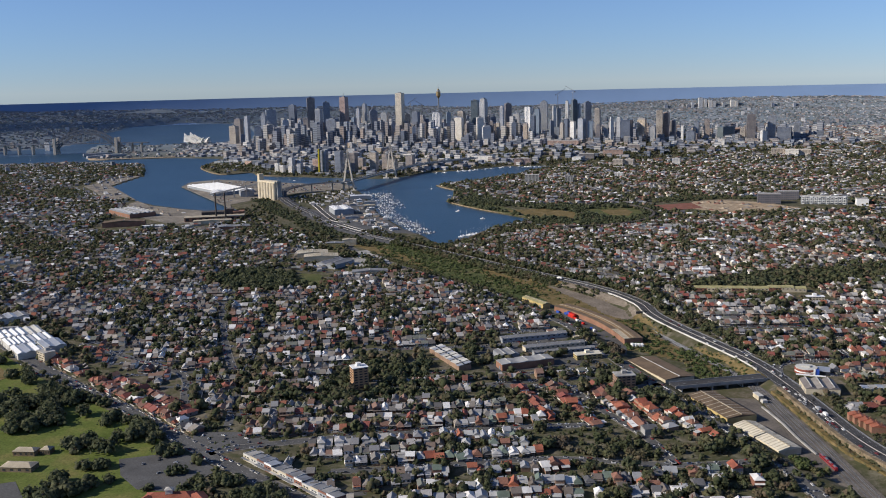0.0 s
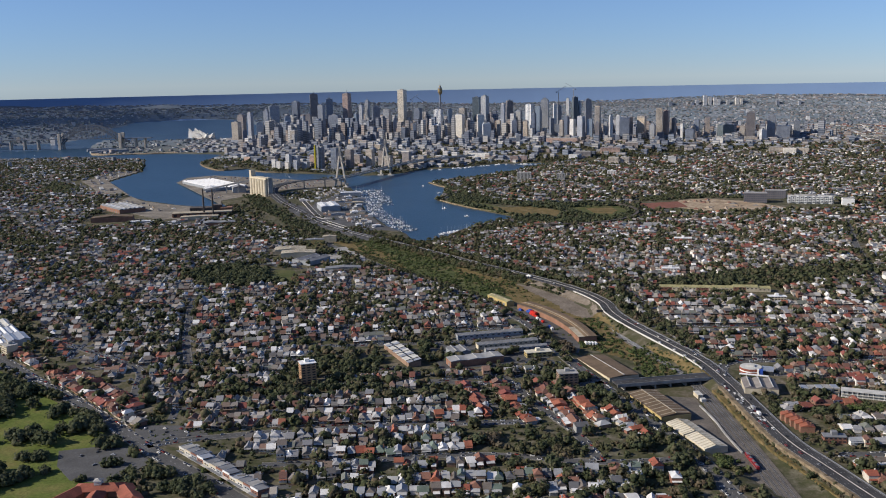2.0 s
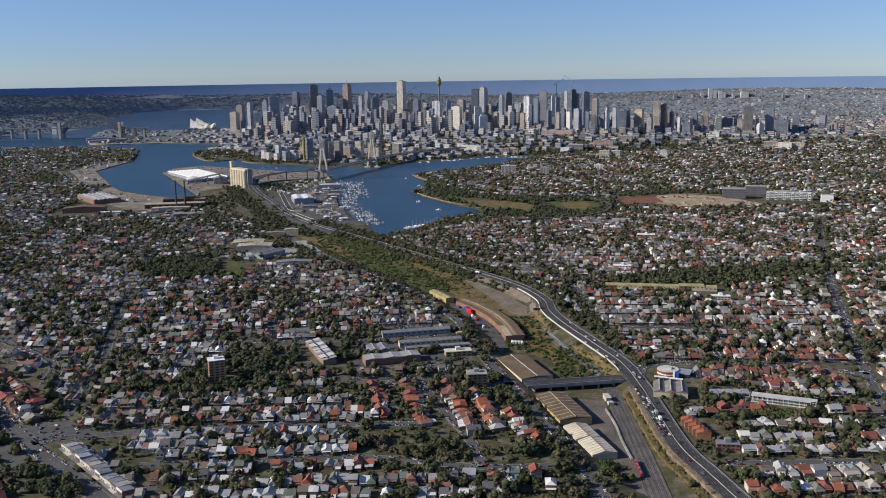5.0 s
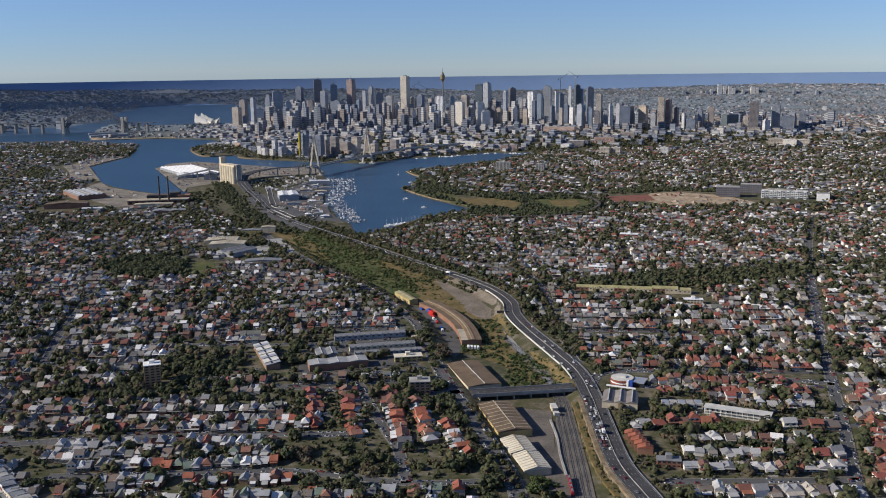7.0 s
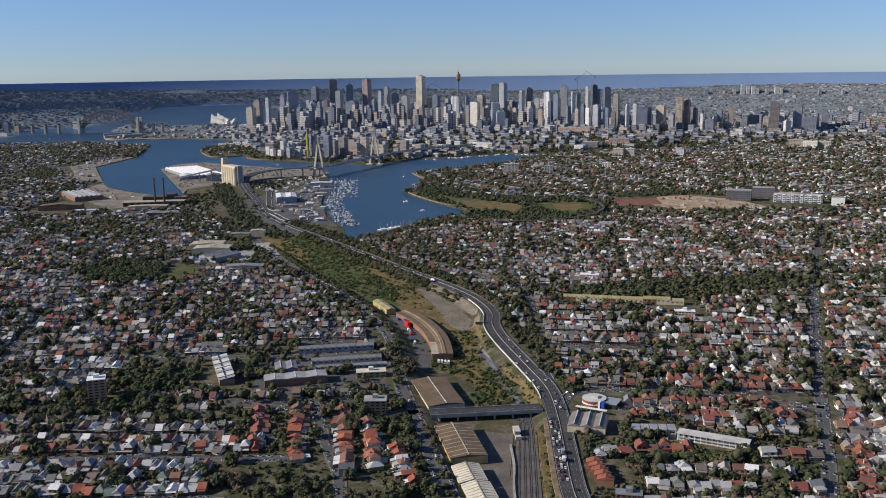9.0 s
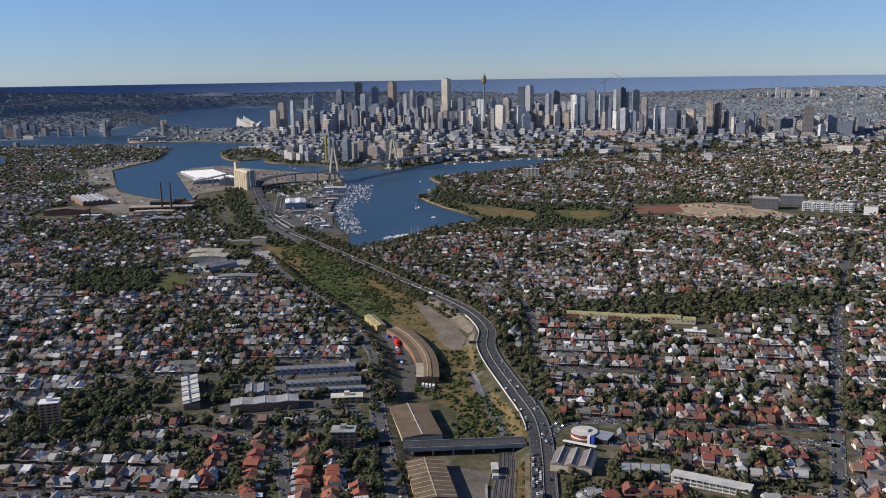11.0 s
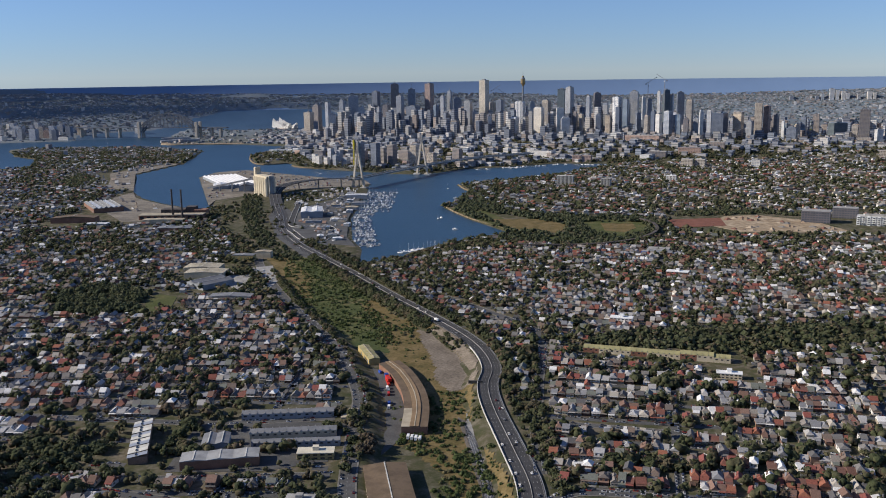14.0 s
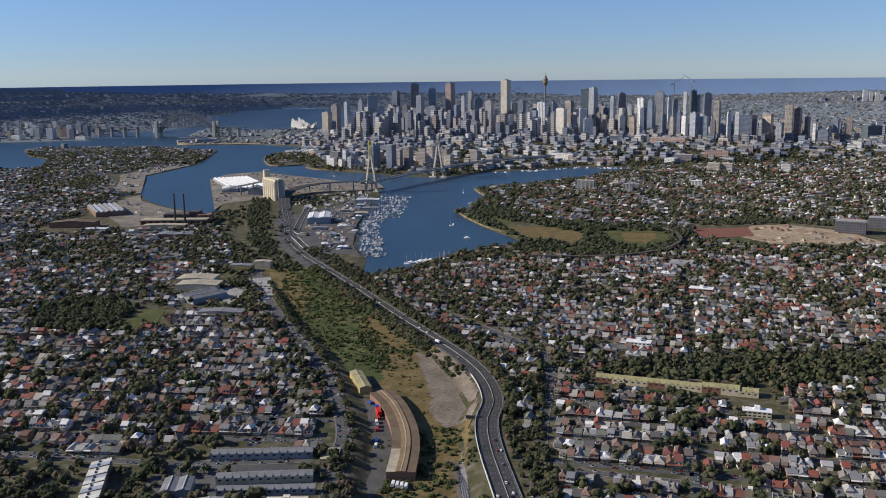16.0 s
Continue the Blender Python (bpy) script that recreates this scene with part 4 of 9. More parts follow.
def crowns(X, Y, Z, R, H, clumps, squash=0.8):
    """Crowns round each stem's top: rounded lumps of leaves, and loose sprays that break the outline."""
    k = len(X)
    lop = 0.82 + 0.36 * rng.rand(k, 1, 3)
    top = np.stack([X, Y, Z + np.maximum(H - 0.22 * R, 0.3 * R)], 1)[:, None, :]

    def cloud(n, r0, r1):
        d = rng.normal(size=(k, n, 3))
        d /= np.linalg.norm(d, axis=2)[..., None]
        d *= r0 + (r1 - r0) * rng.rand(k, n, 1) ** 0.5
        d[..., 2] = np.abs(d[..., 2]) * 1.3 - 0.45
        P = d * (R[:, None, None] * lop)
        P[..., 2] *= squash
        return (P + top).reshape(-1, 3)
    n = max(2, int(round(1.55 * clumps ** 0.5)))
    size = (R[:, None] * (0.94 / n ** 0.42) * (0.75 + 0.5 * rng.rand(k, n))).reshape(-1)
    base, faces = (ICO_V, ICO_F) if clumps > 7 else (np.array(OCTA_V), OCTA_F)
    V, F = stack(base, faces, cloud(n, 0.25, 0.68), rng.rand(k * n) * 6.3, size[:, None] * (0.8 + 0.4 * rng.rand(k * n, 3)) * (1, 1, 0.85))
    V = V + rng.normal(size=V.shape) * np.repeat(size, len(base))[:, None] * 0.11
    parts = [(V, F)]
    n = max(2, int(clumps * 1.1))
    pos = cloud(n, 0.72, 1.02)
    m = len(pos)
    # sprays lie loosely along the crown's surface
    w0 = pos - np.repeat(top[:, 0] - np.c_[np.zeros(k), np.zeros(k), 0.3 * R], n, axis=0)
    w0 = w0 / np.linalg.norm(w0, axis=1)[:, None] + 0.45 * rng.normal(size=(m, 3))
    w0 /= np.linalg.norm(w0, axis=1)[:, None]
    u = np.cross(w0, rng.normal(size=(m, 3)))
    u /= np.linalg.norm(u, axis=1)[:, None]
    v = np.cross(w0, u)
    w = np.cross(u, v)
    sz = (R[:, None] * (0.42 / n ** 0.3) * (0.6 + 0.7 * rng.rand(k, n))).reshape(-1)[:, None, None]
    C = np.array(CARD_V)
    V = pos[:, None, :] + sz * (C[None, :, 0:1] * u[:, None] + C[None, :, 1:2] * v[:, None] + C[None, :, 2:3] * w[:, None])
    F = (CARD_F[0][None] + (np.arange(m) * 4)[:, None, None]).reshape(-1, 3)
    parts.append((V.reshape(-1, 3), [F]))
    return join(parts)


def stems(X, Y, Z, R, H):
    t = np.maximum(0.18, R * 0.09)
    return stack(BOX_V, BOX_F, np.c_[X, Y, Z - 0.5], rng.rand(len(X)) * 3, np.c_[t * 2, t * 2, H + 0.5])


def tree_group(name, label, X, Y, R, H, clumps, leaf=None, squash=0.8):
    """A stand of trees that nobody could count."""
    if not len(X):
        return
    Z = land_height(X, Y)
    holder = empty(name, Matrix(), label, "trees", kind="stuff")
    V, F = crowns(X, Y, Z, R, H, clumps, squash)
    ob_of("leaves", with_mat(mesh_of("leaves", V, F, True), leaf or M_LEAF), holder)
    if Y.mean() < 260:
        V, F = stems(X, Y, Z, R, H)
        ob_of("trunks", with_mat(mesh_of("trunks", V, F), M_BARK), holder)


def in_poly(poly, n, extra=None):
    P = np.array(poly, float)
    test = (lambda x, y: sdf(poly, x, y) < -1) if extra is None else (lambda x, y: (sdf(poly, x, y) < -1) & extra(x, y))
    return scatter(n, *(P.min(0)[0], P.max(0)[0], P.min(0)[1], P.max(0)[1]), test)


def suburb_trees():
    X, Y, R, H, C = [], [], [], [], []
    out = []
    for y0, y1, n, clumps, big in ((-700, 260, 56000, 9, 1.2), (260, 900, 48000, 5, 1.3), (900, 2300, 56000, 2, 1.35)):
        def dense(x, y):
            v = np.sin(x / 61 + 0.7) * np.sin(y / 47 + x / 90) + 0.5 * np.sin(x / 23 + y / 31)
            return rng.rand(len(x)) < 0.5 + 0.45 * v
        X, Y = scatter(n, -2400, 1500, y0, y1, lambda x, y: wedge(x, y) & dense(x, y) & free_cell(x, y) & tree_ground(x, y))
        R = (1.9 + 4.0 * rng.rand(len(X)) ** 1.6) * big
        H = np.minimum(R * (0.8 + 0.7 * rng.rand(len(X))), 5.6)
        out.append((X, Y, R, H, clumps))

    return out


TREES = suburb_trees()
for poly in NEAR_PLAN:
    X, Y = in_poly(poly, 1500, lambda x, y: free_cell(x, y) & tree_ground(x, y))
    R = 1.1 + 2.6 * rng.rand(len(X)) ** 1.6
    tree_group("garden_trees", "small olive trees and shrubs between the cottages", X, Y, R, R * 0.7, 10)
for poly in NEAR_PLAN + [STREET_FRONT]:
    X, Y = in_poly(poly, 1900, lambda x, y: free_cell(x, y) & tree_ground(x, y))
    R = 0.6 + 1.0 * rng.rand(len(X)) ** 2
    tree_group("garden_shrubs", "low hedges and shrubs between the cottages", X, Y, R, R * 0.5, 6, M_LEAF_GREEN)
for (X, Y, R, H, clumps), where in zip(TREES, ("near", "middle", "far")):
    m = np.ones(len(X), bool)
    if where == "near":
        m[np.argsort(np.hypot((X + 60) * 0.8, Y + 150))[:210]] = False
        NEAR_TREES = (X[~m], Y[~m], R[~m], H[~m])
    tree_group("garden_trees", "olive-green gum and fig trees in back gardens and streets", X[m], Y[m], R[m], H[m], clumps)


def grove(x, y, wide, deep, n, r0, r1, leaf=None, label="dark olive trees crowding the back gardens"):
    a, q = rng.rand(n) * 6.283, rng.rand(n) ** 0.5
    gx, gy = x + wide * q * np.cos(a), y + deep * q * np.sin(a)
    ok = off_roads(gx, gy, 0.5) & (line_dist(HIGHWAY, gx, gy) > 12)
    gr = r0 + (r1 - r0) * rng.rand(n)
    tree_group("garden_trees", label, gx[ok], gy[ok], gr[ok], gr[ok] * 0.95, 26, leaf)


M_LEAF_BROWN = foliage("winter_leaves", [(0.0, (0.10, 0.082, 0.062)), (0.5, (0.135, 0.108, 0.08)), (1.0, (0.16, 0.14, 0.10))])
grove(-100, -156, 36, 11, 34, 2.8, 4.6)
grove(-120, -196, 24, 10, 16, 3.0, 5.0)
grove(-66, -200, 34, 14, 26, 2.8, 4.8)
grove(-146, -146, 12, 10, 9, 3.2, 4.8, M_LEAF_BROWN, "brown half-bare trees beside the street")
grove(-222, -150, 8, 4, 4, 3.6, 5.4, M_LEAF_DARK, "rounded dark-green trees behind the cottages")
grove(-186, -138, 20, 6, 8, 2.6, 4.0)
grove(-78, -44, 9, 12, 9, 3.0, 4.6, M_LEAF_DARK, "dense dark trees beside the brown flats")
grove(-116, 16, 16, 10, 12, 2.6, 4.2)
grove(-226, -44, 30, 8, 18, 2.8, 4.6, M_LEAF_DARK, "dark trees behind the cottage rows")
grove(-284, 46, 40, 34, 60, 3.0, 5.0, M_LEAF_DARK, "dense dark garden trees beyond the apartment block")
grove(-200, 70, 10, 26, 14, 2.4, 3.8, M_LEAF_DARK, "dark trees between the terrace and the works")
grove(-110, 108, 10, 10, 8, 2.4, 3.8)
grove(-74, 84, 7, 16, 14, 3.0, 4.6, M_LEAF_BROWN, "brown half-bare trees beside the depot road")
grove(68, -140, 6, 16, 12, 2.8, 4.6, M_LEAF_DARK, "dark-green trees beside the highway")
grove(70, -80, 6, 14, 10, 2.6, 4.2)
grove(150, -80, 28, 5, 26, 2.6, 3.8, M_LEAF_GREEN, "thick olive trees before the long flats")
grove(142, -110, 20, 6, 8, 3.0, 4.6, M_LEAF_DARK, "large dark-green garden trees")
grove(172, -130, 10, 6, 4, 3.0, 4.6)
grove(104, -96, 10, 8, 8, 2.8, 4.4)
grove(80, -196, 22, 8, 16, 2.6, 4.4)
grove(13, -178, 10, 20, 34, 2.0, 3.6, M_LEAF_GREEN, "thick green bank of trees below the sheds")
grove(272, 100, 12, 18, 14, 3.6, 5.6, M_LEAF_DARK, "large dark trees beside the avenue")
grove(120, 88, 34, 10, 26, 3.0, 5.0)
grove(196, 60, 14, 8, 10, 2.8, 4.6, M_LEAF_BROWN, "brown half-bare trees beside the avenue")

grove(-540, -98, 22, 10, 9, 5, 8, M_LEAF_DARK, "large dark-green park trees with long shadows")
grove(-528, -86, 10, 6, 4, 5, 8, M_LEAF_DARK, "large dark-green park trees with long shadows")
grove(-530, -42, 10, 10, 4, 5, 8, M_LEAF_DARK, "large dark-green park trees with long shadows")
grove(-484, -84, 6, 5, 4, 5, 7.5, M_LEAF_DARK, "large dark-green park trees with long shadows")
grove(-452, -118, 8, 5, 5, 5, 8, M_LEAF_DARK, "large dark-green park trees with long shadows")
grove(-419, -152, 10, 6, 8, 4, 6.5, M_LEAF_DARK, "large dark-green park trees with long shadows")
grove(-487, -141, 11, 8, 8, 4, 6.5, M_LEAF_DARK, "large dark-green park trees with long shadows")
grove(-470, -219, 14, 10, 9, 5, 7.5, M_LEAF_DARK, "large dark-green park trees with long shadows")
grove(-463, -203, 14, 10, 9, 5, 7.5, M_LEAF_DARK, "large dark-green park trees with long shadows")
grove(-461, -176, 12, 6, 7, 3.5, 5.5, M_LEAF_DARK, "large dark-green park trees with long shadows")
grove(-439, -198, 7, 4, 4, 3, 4.5, M_LEAF_DARK, "large dark-green park trees with long shadows")
grove(-385, -218, 9, 7, 7, 3.5, 5.5, M_LEAF_DARK, "large dark-green park trees with long shadows")
grove(-402, -185, 6, 5, 4, 3, 4.5, M_LEAF_DARK, "large dark-green park trees with long shadows")
grove(-363, -202, 9, 6, 8, 3.5, 5.5, M_LEAF_DARK, "large dark-green park trees with long shadows")
grove(-342, -220, 14, 9, 16, 3.5, 5.5, M_LEAF_DARK, "large dark-green park trees with long shadows")
grove(-328, -228, 10, 8, 9, 3, 5, M_LEAF_DARK, "large dark-green park trees with long shadows")
grove(-455, -96, 8, 6, 5, 4, 6, M_LEAF_DARK, "large dark-green park trees with long shadows")
grove(-412, -210, 5, 3, 2, 2.5, 3.5, M_LEAF_DARK, "large dark-green park trees with long shadows")


def garden_tree(label, leaf, clumps, tall, seed):
    """One tree, about 6 m over the ground: tapered trunk, limbs, loose clumps."""
    r = random.Random(seed)
    e = empty("garden_tree", Matrix(), label, "tree", "garden trees")
    bm = bmesh.new()
    bmesh.ops.create_cone(bm, segments=6, radius1=0.28, radius2=0.14, depth=3.4, cap_ends=True, matrix=Matrix.Translation((0, 0, 1.2)))
    for i in range(5):
        a = i * 1.26 + r.random()
        m = Matrix.Translation((0.7 * math.cos(a), 0.7 * math.sin(a), 3.2)) @ Euler((0.75 * -math.sin(a), 0.75 * math.cos(a), 0)).to_matrix().to_4x4()
        bmesh.ops.create_cone(bm, segments=4, radius1=0.12, radius2=0.05, depth=2.2, cap_ends=True, matrix=m)
    part("trunk", bm, M_BARK, e)
    one = np.zeros(1)
    V, F = crowns(one, one, one, np.array([3.2]), np.array([3.4]), clumps, tall)
    ob_of("crown", with_mat(mesh_of("crown", V, F, True), leaf), e)
    return e


TREE_KINDS = [garden_tree("spreading olive-green gum tree in a back garden", M_LEAF, 34, 0.8, 1), garden_tree("round dark-green fig tree among the cottages", M_LEAF_DARK, 40, 0.75, 2),
              garden_tree("tall loose gum tree beside the street", M_LEAF, 30, 1.25, 3), garden_tree("thin olive-green garden tree with gaps in its crown", M_LEAF, 22, 0.95, 4)]


def plant(x, y, r, kind, first=[0, 0, 0, 0]):
    z = float(land_height(np.array([x]), np.array([y]))[0])
    s = r / 3.2
    m = pose(x, y, z, 0, 0, (x * 37 + y * 11) % 360) @ Matrix.Diagonal((s, s, s, 1))
    src = TREE_KINDS[kind]
    if not first[kind]:
        first[kind] = 1
        src.matrix_world = m
        return src
    src_scale = src.scale.copy()
    src.scale = (1, 1, 1)
    t = copy_thing(src, m)
    src.scale = src_scale
    t.scale = (s, s, s)
    return t


for i, (x, y, r, h) in enumerate(zip(*NEAR_TREES)):
    plant(float(x), float(y), float(r), (0, 1, 0, 2, 3)[i % 5])

# ---- single cottages of the nearest rows ----
ROOFS = {
    0: [plain("zinc_roof", (0.46, 0.46, 0.45), 0.5, grain=0.12, wear=0.3), plain("grey_iron_roof", (0.32, 0.33, 0.345), 0.5, grain=0.15, wear=0.3), plain("white_iron_roof", (0.68, 0.67, 0.65), 0.5, grain=0.1, wear=0.25)],
    1: [plain("charcoal_roof", (0.13, 0.13, 0.135), 0.6, grain=0.2, wear=0.3), plain("brown_slate_roof", (0.17, 0.145, 0.125), 0.7, grain=0.25, wear=0.3), plain("dull_green_roof", (0.15, 0.19, 0.155), 0.6, grain=0.2, wear=0.3)],
    2: [plain("orange_tile_roof", (0.36, 0.125, 0.075), 0.8, grain=0.3, wear=0.35), plain("red_tile_roof", (0.30, 0.095, 0.06), 0.8, grain=0.3, wear=0.35), plain("old_brown_tile_roof", (0.24, 0.12, 0.085), 0.8, grain=0.3, wear=0.35)],
}
ROOF_WORDS = {0: ("zinc-grey", "grey iron", "white iron"), 1: ("charcoal", "brown slate", "dull green iron"), 2: ("orange tiled", "red tiled", "weathered brown tiled")}
WALL_MATS = [(plain("cream_render", (0.55, 0.50, 0.42), grain=0.12, wear=0.25), "cream rendered"), (plain("red_brick", (0.25, 0.12, 0.085), grain=0.3, wear=0.25), "red brick"),
             (plain("white_render", (0.68, 0.66, 0.62), grain=0.1, wear=0.25), "white rendered"), (plain("brown_brick", (0.30, 0.20, 0.14), grain=0.3, wear=0.25), "brown brick"), (plain("grey_render", (0.33, 0.33, 0.32), grain=0.15, wear=0.25), "grey rendered")]
M_GLASS = plain("dark_panes", (0.03, 0.035, 0.045), 0.12, grain=0.2, wear=0.1, spec=0.6)
hr = random.Random(11)


def roof_mesh(w, d, h, hip, over=0.3, thick=0.12):
    """A closed gable or hip roof with eaves."""
    bm = bmesh.new()
    a, b = w / 2 + over, d / 2 + over
    c = b - (a * 0.9 if hip else 0)
    lo = [bm.verts.new(p) for p in ((-a, -b, 0), (a, -b, 0), (a, b, 0), (-a, b, 0))]
    up = [bm.verts.new(p) for p in ((-a, -b, thick), (a, -b, thick), (a, b, thick), (-a, b, thick))]
    r0, r1 = bm.verts.new((0, -max(c, 0.2), h)), bm.verts.new((0, max(c, 0.2), h))
    for i in range(4):
        bm.faces.new((lo[i], lo[(i + 1) % 4], up[(i + 1) % 4], up[i]))
    bm.faces.new((up[1], up[2], r1, r0))
    bm.faces.new((up[3], up[0], r0, r1))
    bm.faces.new((up[0], up[1], r0))
    bm.faces.new((up[2], up[3], r1))
    bm.faces.new(lo[::-1])
    return bm


def cottage(x, y, z, turn, w, d, h, rh, kind, shape):
    v = hr.randrange(3)
    wall, ww = WALL_MATS[hr.randrange(5)]
    store = "two-storey" if h > 4.5 else "single-storey"
    e = empty("cottage", pose(x, y, z, 0, 0, math.degrees(turn)), f"{ww} {store} cottage with a {ROOF_WORDS[kind][v]} roof", "house", "cottages of the near rows")
    w *= 0.93
    roof = ROOFS[kind][v]
    part("wall", box(-w / 2, -d / 2, -0.6, w / 2, d / 2, h), wall, e)
    across = shape in (1, 3)
    bm = roof_mesh(*((d, w) if across else (w, d)), rh, shape == 2)
    bmesh.ops.transform(bm, verts=bm.verts[:], matrix=pose(0, 0, h, 0, 0, 90 if across else 0))
    part("roof", bm, roof, e)
    bm = box(-w / 2, -d / 2 - 1.6, 2.35, w / 2, -d / 2, 2.47)
    for q in bm.verts:
        if q.co.y > -d / 2 - 0.1:
            q.co.z += 0.4
    part("verandah_roof", bm, roof, e)
    part("front_window", box(w * 0.05, -d / 2 - 0.04, 0.8, w * 0.38, -d / 2 + 0.02, 2.1), M_GLASS, e)
    if hr.random() < 0.8:
        bw, bl = w * hr.uniform(0.5, 0.8), hr.uniform(2.5, 4.5)
        part("rear_wing", box(-bw / 2, d / 2, -0.6, bw / 2, d / 2 + bl, 2.4), wall, e)
        bm = box(-bw / 2 - 0.2, d / 2, 2.4, bw / 2 + 0.2, d / 2 + bl + 0.2, 2.52)
        for q in bm.verts:
            if q.co.y < d / 2 + 0.1:
                q.co.z += 0.55
        part("rear_roof", bm, ROOFS[0][hr.randrange(3)], e)
    if hr.random() < 0.7:
        cx = hr.choice((-1, 1)) * w * 0.36
        part("chimney", box(cx - 0.35, -0.3, h - 0.2, cx + 0.35, 0.3, h + rh + 0.7), wall, e)
    if kind != 2 and hr.random() < 0.12:
        bm = box(0.3, -d * 0.2, 0, w * 0.3, d * 0.15, 0.06)
        s = math.atan2(rh, w / 2 + 0.3)
        bmesh.ops.transform(bm, verts=bm.verts[:], matrix=pose(0, 0, h + rh + 0.12, 0, math.degrees(s), 0))
        if not across:
            part("solar_panel", bm, M_GLASS, e, "dark solar panel")
        else:
            bm.free()


for i in np.where(SINGLE)[0]:
    cottage(LOTS[i, 0], LOTS[i, 1], LOT_Z[i], LOTS[i, 2], LOTS[i, 3], DEEP[i], WALL_H[i], ROOF_H[i], int(KIND[i]), int(SHAPE[i]))

# ---- the city's towers ----
# most tones blued and narrowed in contrast: city haze put into the colours
FACADES = {
    "brown": facade("brown_facade", (0.31, 0.275, 0.26), (0.17, 0.18, 0.21)), "umber": facade("umber_facade", (0.20, 0.185, 0.19), (0.13, 0.14, 0.165)),
    "pale": facade("pale_facade", (0.46, 0.47, 0.49), (0.26, 0.30, 0.37)), "grey": facade("grey_facade", (0.32, 0.34, 0.375), (0.19, 0.22, 0.28)),
    "slate": facade("slate_facade", (0.20, 0.225, 0.275), (0.14, 0.165, 0.215)), "glass": facade("glass_facade", (0.24, 0.30, 0.38), (0.17, 0.22, 0.30), rough=0.3),
    "navy": facade("navy_facade", (0.14, 0.165, 0.22), (0.10, 0.125, 0.18), rough=0.3), "teal": facade("teal_facade", (0.12, 0.15, 0.175), (0.09, 0.12, 0.15), rough=0.3),
    "cream": facade("cream_facade", (0.56, 0.52, 0.45), (0.24, 0.23, 0.22)), "ribbed": facade("ribbed_facade", (0.7, 0.728, 0.77), (0.09, 0.138, 0.234), vertical=1.0, share=0.95, bay=6),
    "beige": facade("beige_facade", (0.48, 0.43, 0.37), (0.2, 0.18, 0.175)), "white": facade("white_facade", (0.66, 0.65, 0.63), (0.44, 0.45, 0.46), share=0.35),
    "rose": facade("rose_facade", (0.42, 0.31, 0.27), (0.18, 0.15, 0.15)),
}
WORDS = {"brown": "brown masonry office tower", "umber": "dark brown office tower", "pale": "pale concrete and glass tower", "grey": "grey concrete office tower",
         "slate": "slate-grey glass office tower", "glass": "blue-grey glass tower", "navy": "dark navy glass tower", "teal": "dark teal glass tower",
         "cream": "tall cream tower still under construction", "ribbed": "tower with white vertical ribs and blue glass", "beige": "beige concrete apartment tower",
         "white": "white concrete hotel tower", "rose": "rose-brown apartment tower"}
trng = random.Random(5)


def height_at(x, y):
    return float(land_height(np.array([float(x)]), np.array([float(y)]))[0])


def tower(x, y, w, top, style, turn=None):
    """A high-rise with a podium, a body, a set-back crown and its plant room."""
    z0 = height_at(x, y)
    d = w * trng.uniform(0.75, 1.1)
    h = top - z0
    t = (trng.uniform(-40, -14) if trng.random() < 0.75 else trng.uniform(8, 30)) if turn is None else turn
    e = empty("office_tower", pose(x, y + d / 2, z0, 0, 0, t), WORDS[style] + " in the city cluster", "tower", "city towers")
    mat = FACADES[style]
    w *= 0.74
    d *= 0.62
    body = h * trng.choice((0.93, 0.965, 0.985))
    part("body", box(-w / 2, -d / 2, -1, w / 2, d / 2, body, 0.2), mat, e)
    part("podium", box(-w * 0.62, -d * 0.62, -1, w * 0.62, d * 0.62, min(14, h * 0.16), 0.3), FACADES[trng.choice(("pale", "beige", "grey"))], e)
    i = trng.choice((0.72, 0.9, 0.97))
    part("crown", box(-w / 2 * i, -d / 2 * i, body, w / 2 * i, d / 2 * i, h, 0.15), mat, e)
    part("plant_room", box(-w * 0.2, -d * 0.2, h, w * 0.15, d * 0.25, h + 3.5), M_STEEL, e)
    if trng.random() < 0.22:
        part("mast", box(-0.5, -0.5, h + 3, 0.5, 0.5, h + trng.uniform(9, 20)), M_STEEL, e)
    return e


def mid_block(x, y, w, top, style, label):
    """A broad low building below the towers: walls, roof slab, roof huts."""
    z0 = height_at(x, y)
    h, d = min(max(top - z0, 6), 19), min(max(w * 0.4, 14), 30)
    e = empty("city_hall_block", pose(x, y + d / 2, z0, 0, 0, trng.uniform(-26, -8)), label, "building", "broad city buildings")
    part("wall", box(-w / 2, -d / 2, -1, w / 2, d / 2, h, 0.2), FACADES[style], e)
    part("roof", box(-w / 2 + 0.6, -d / 2 + 0.6, h, w / 2 - 0.6, d / 2 - 0.6, h + 0.5), (M_PALE, M_CONCRETE, M_STEEL)[int(w) % 3], e)
    for k in range(max(1, int(w / 26))):
        u = -w / 2 + w * (k + 0.5) / max(1, int(w / 26))
        part("roof_hut", box(u - 3, -3, h + 0.5, u + 4, 4, h + 3), M_CONCRETE, e)
    return e


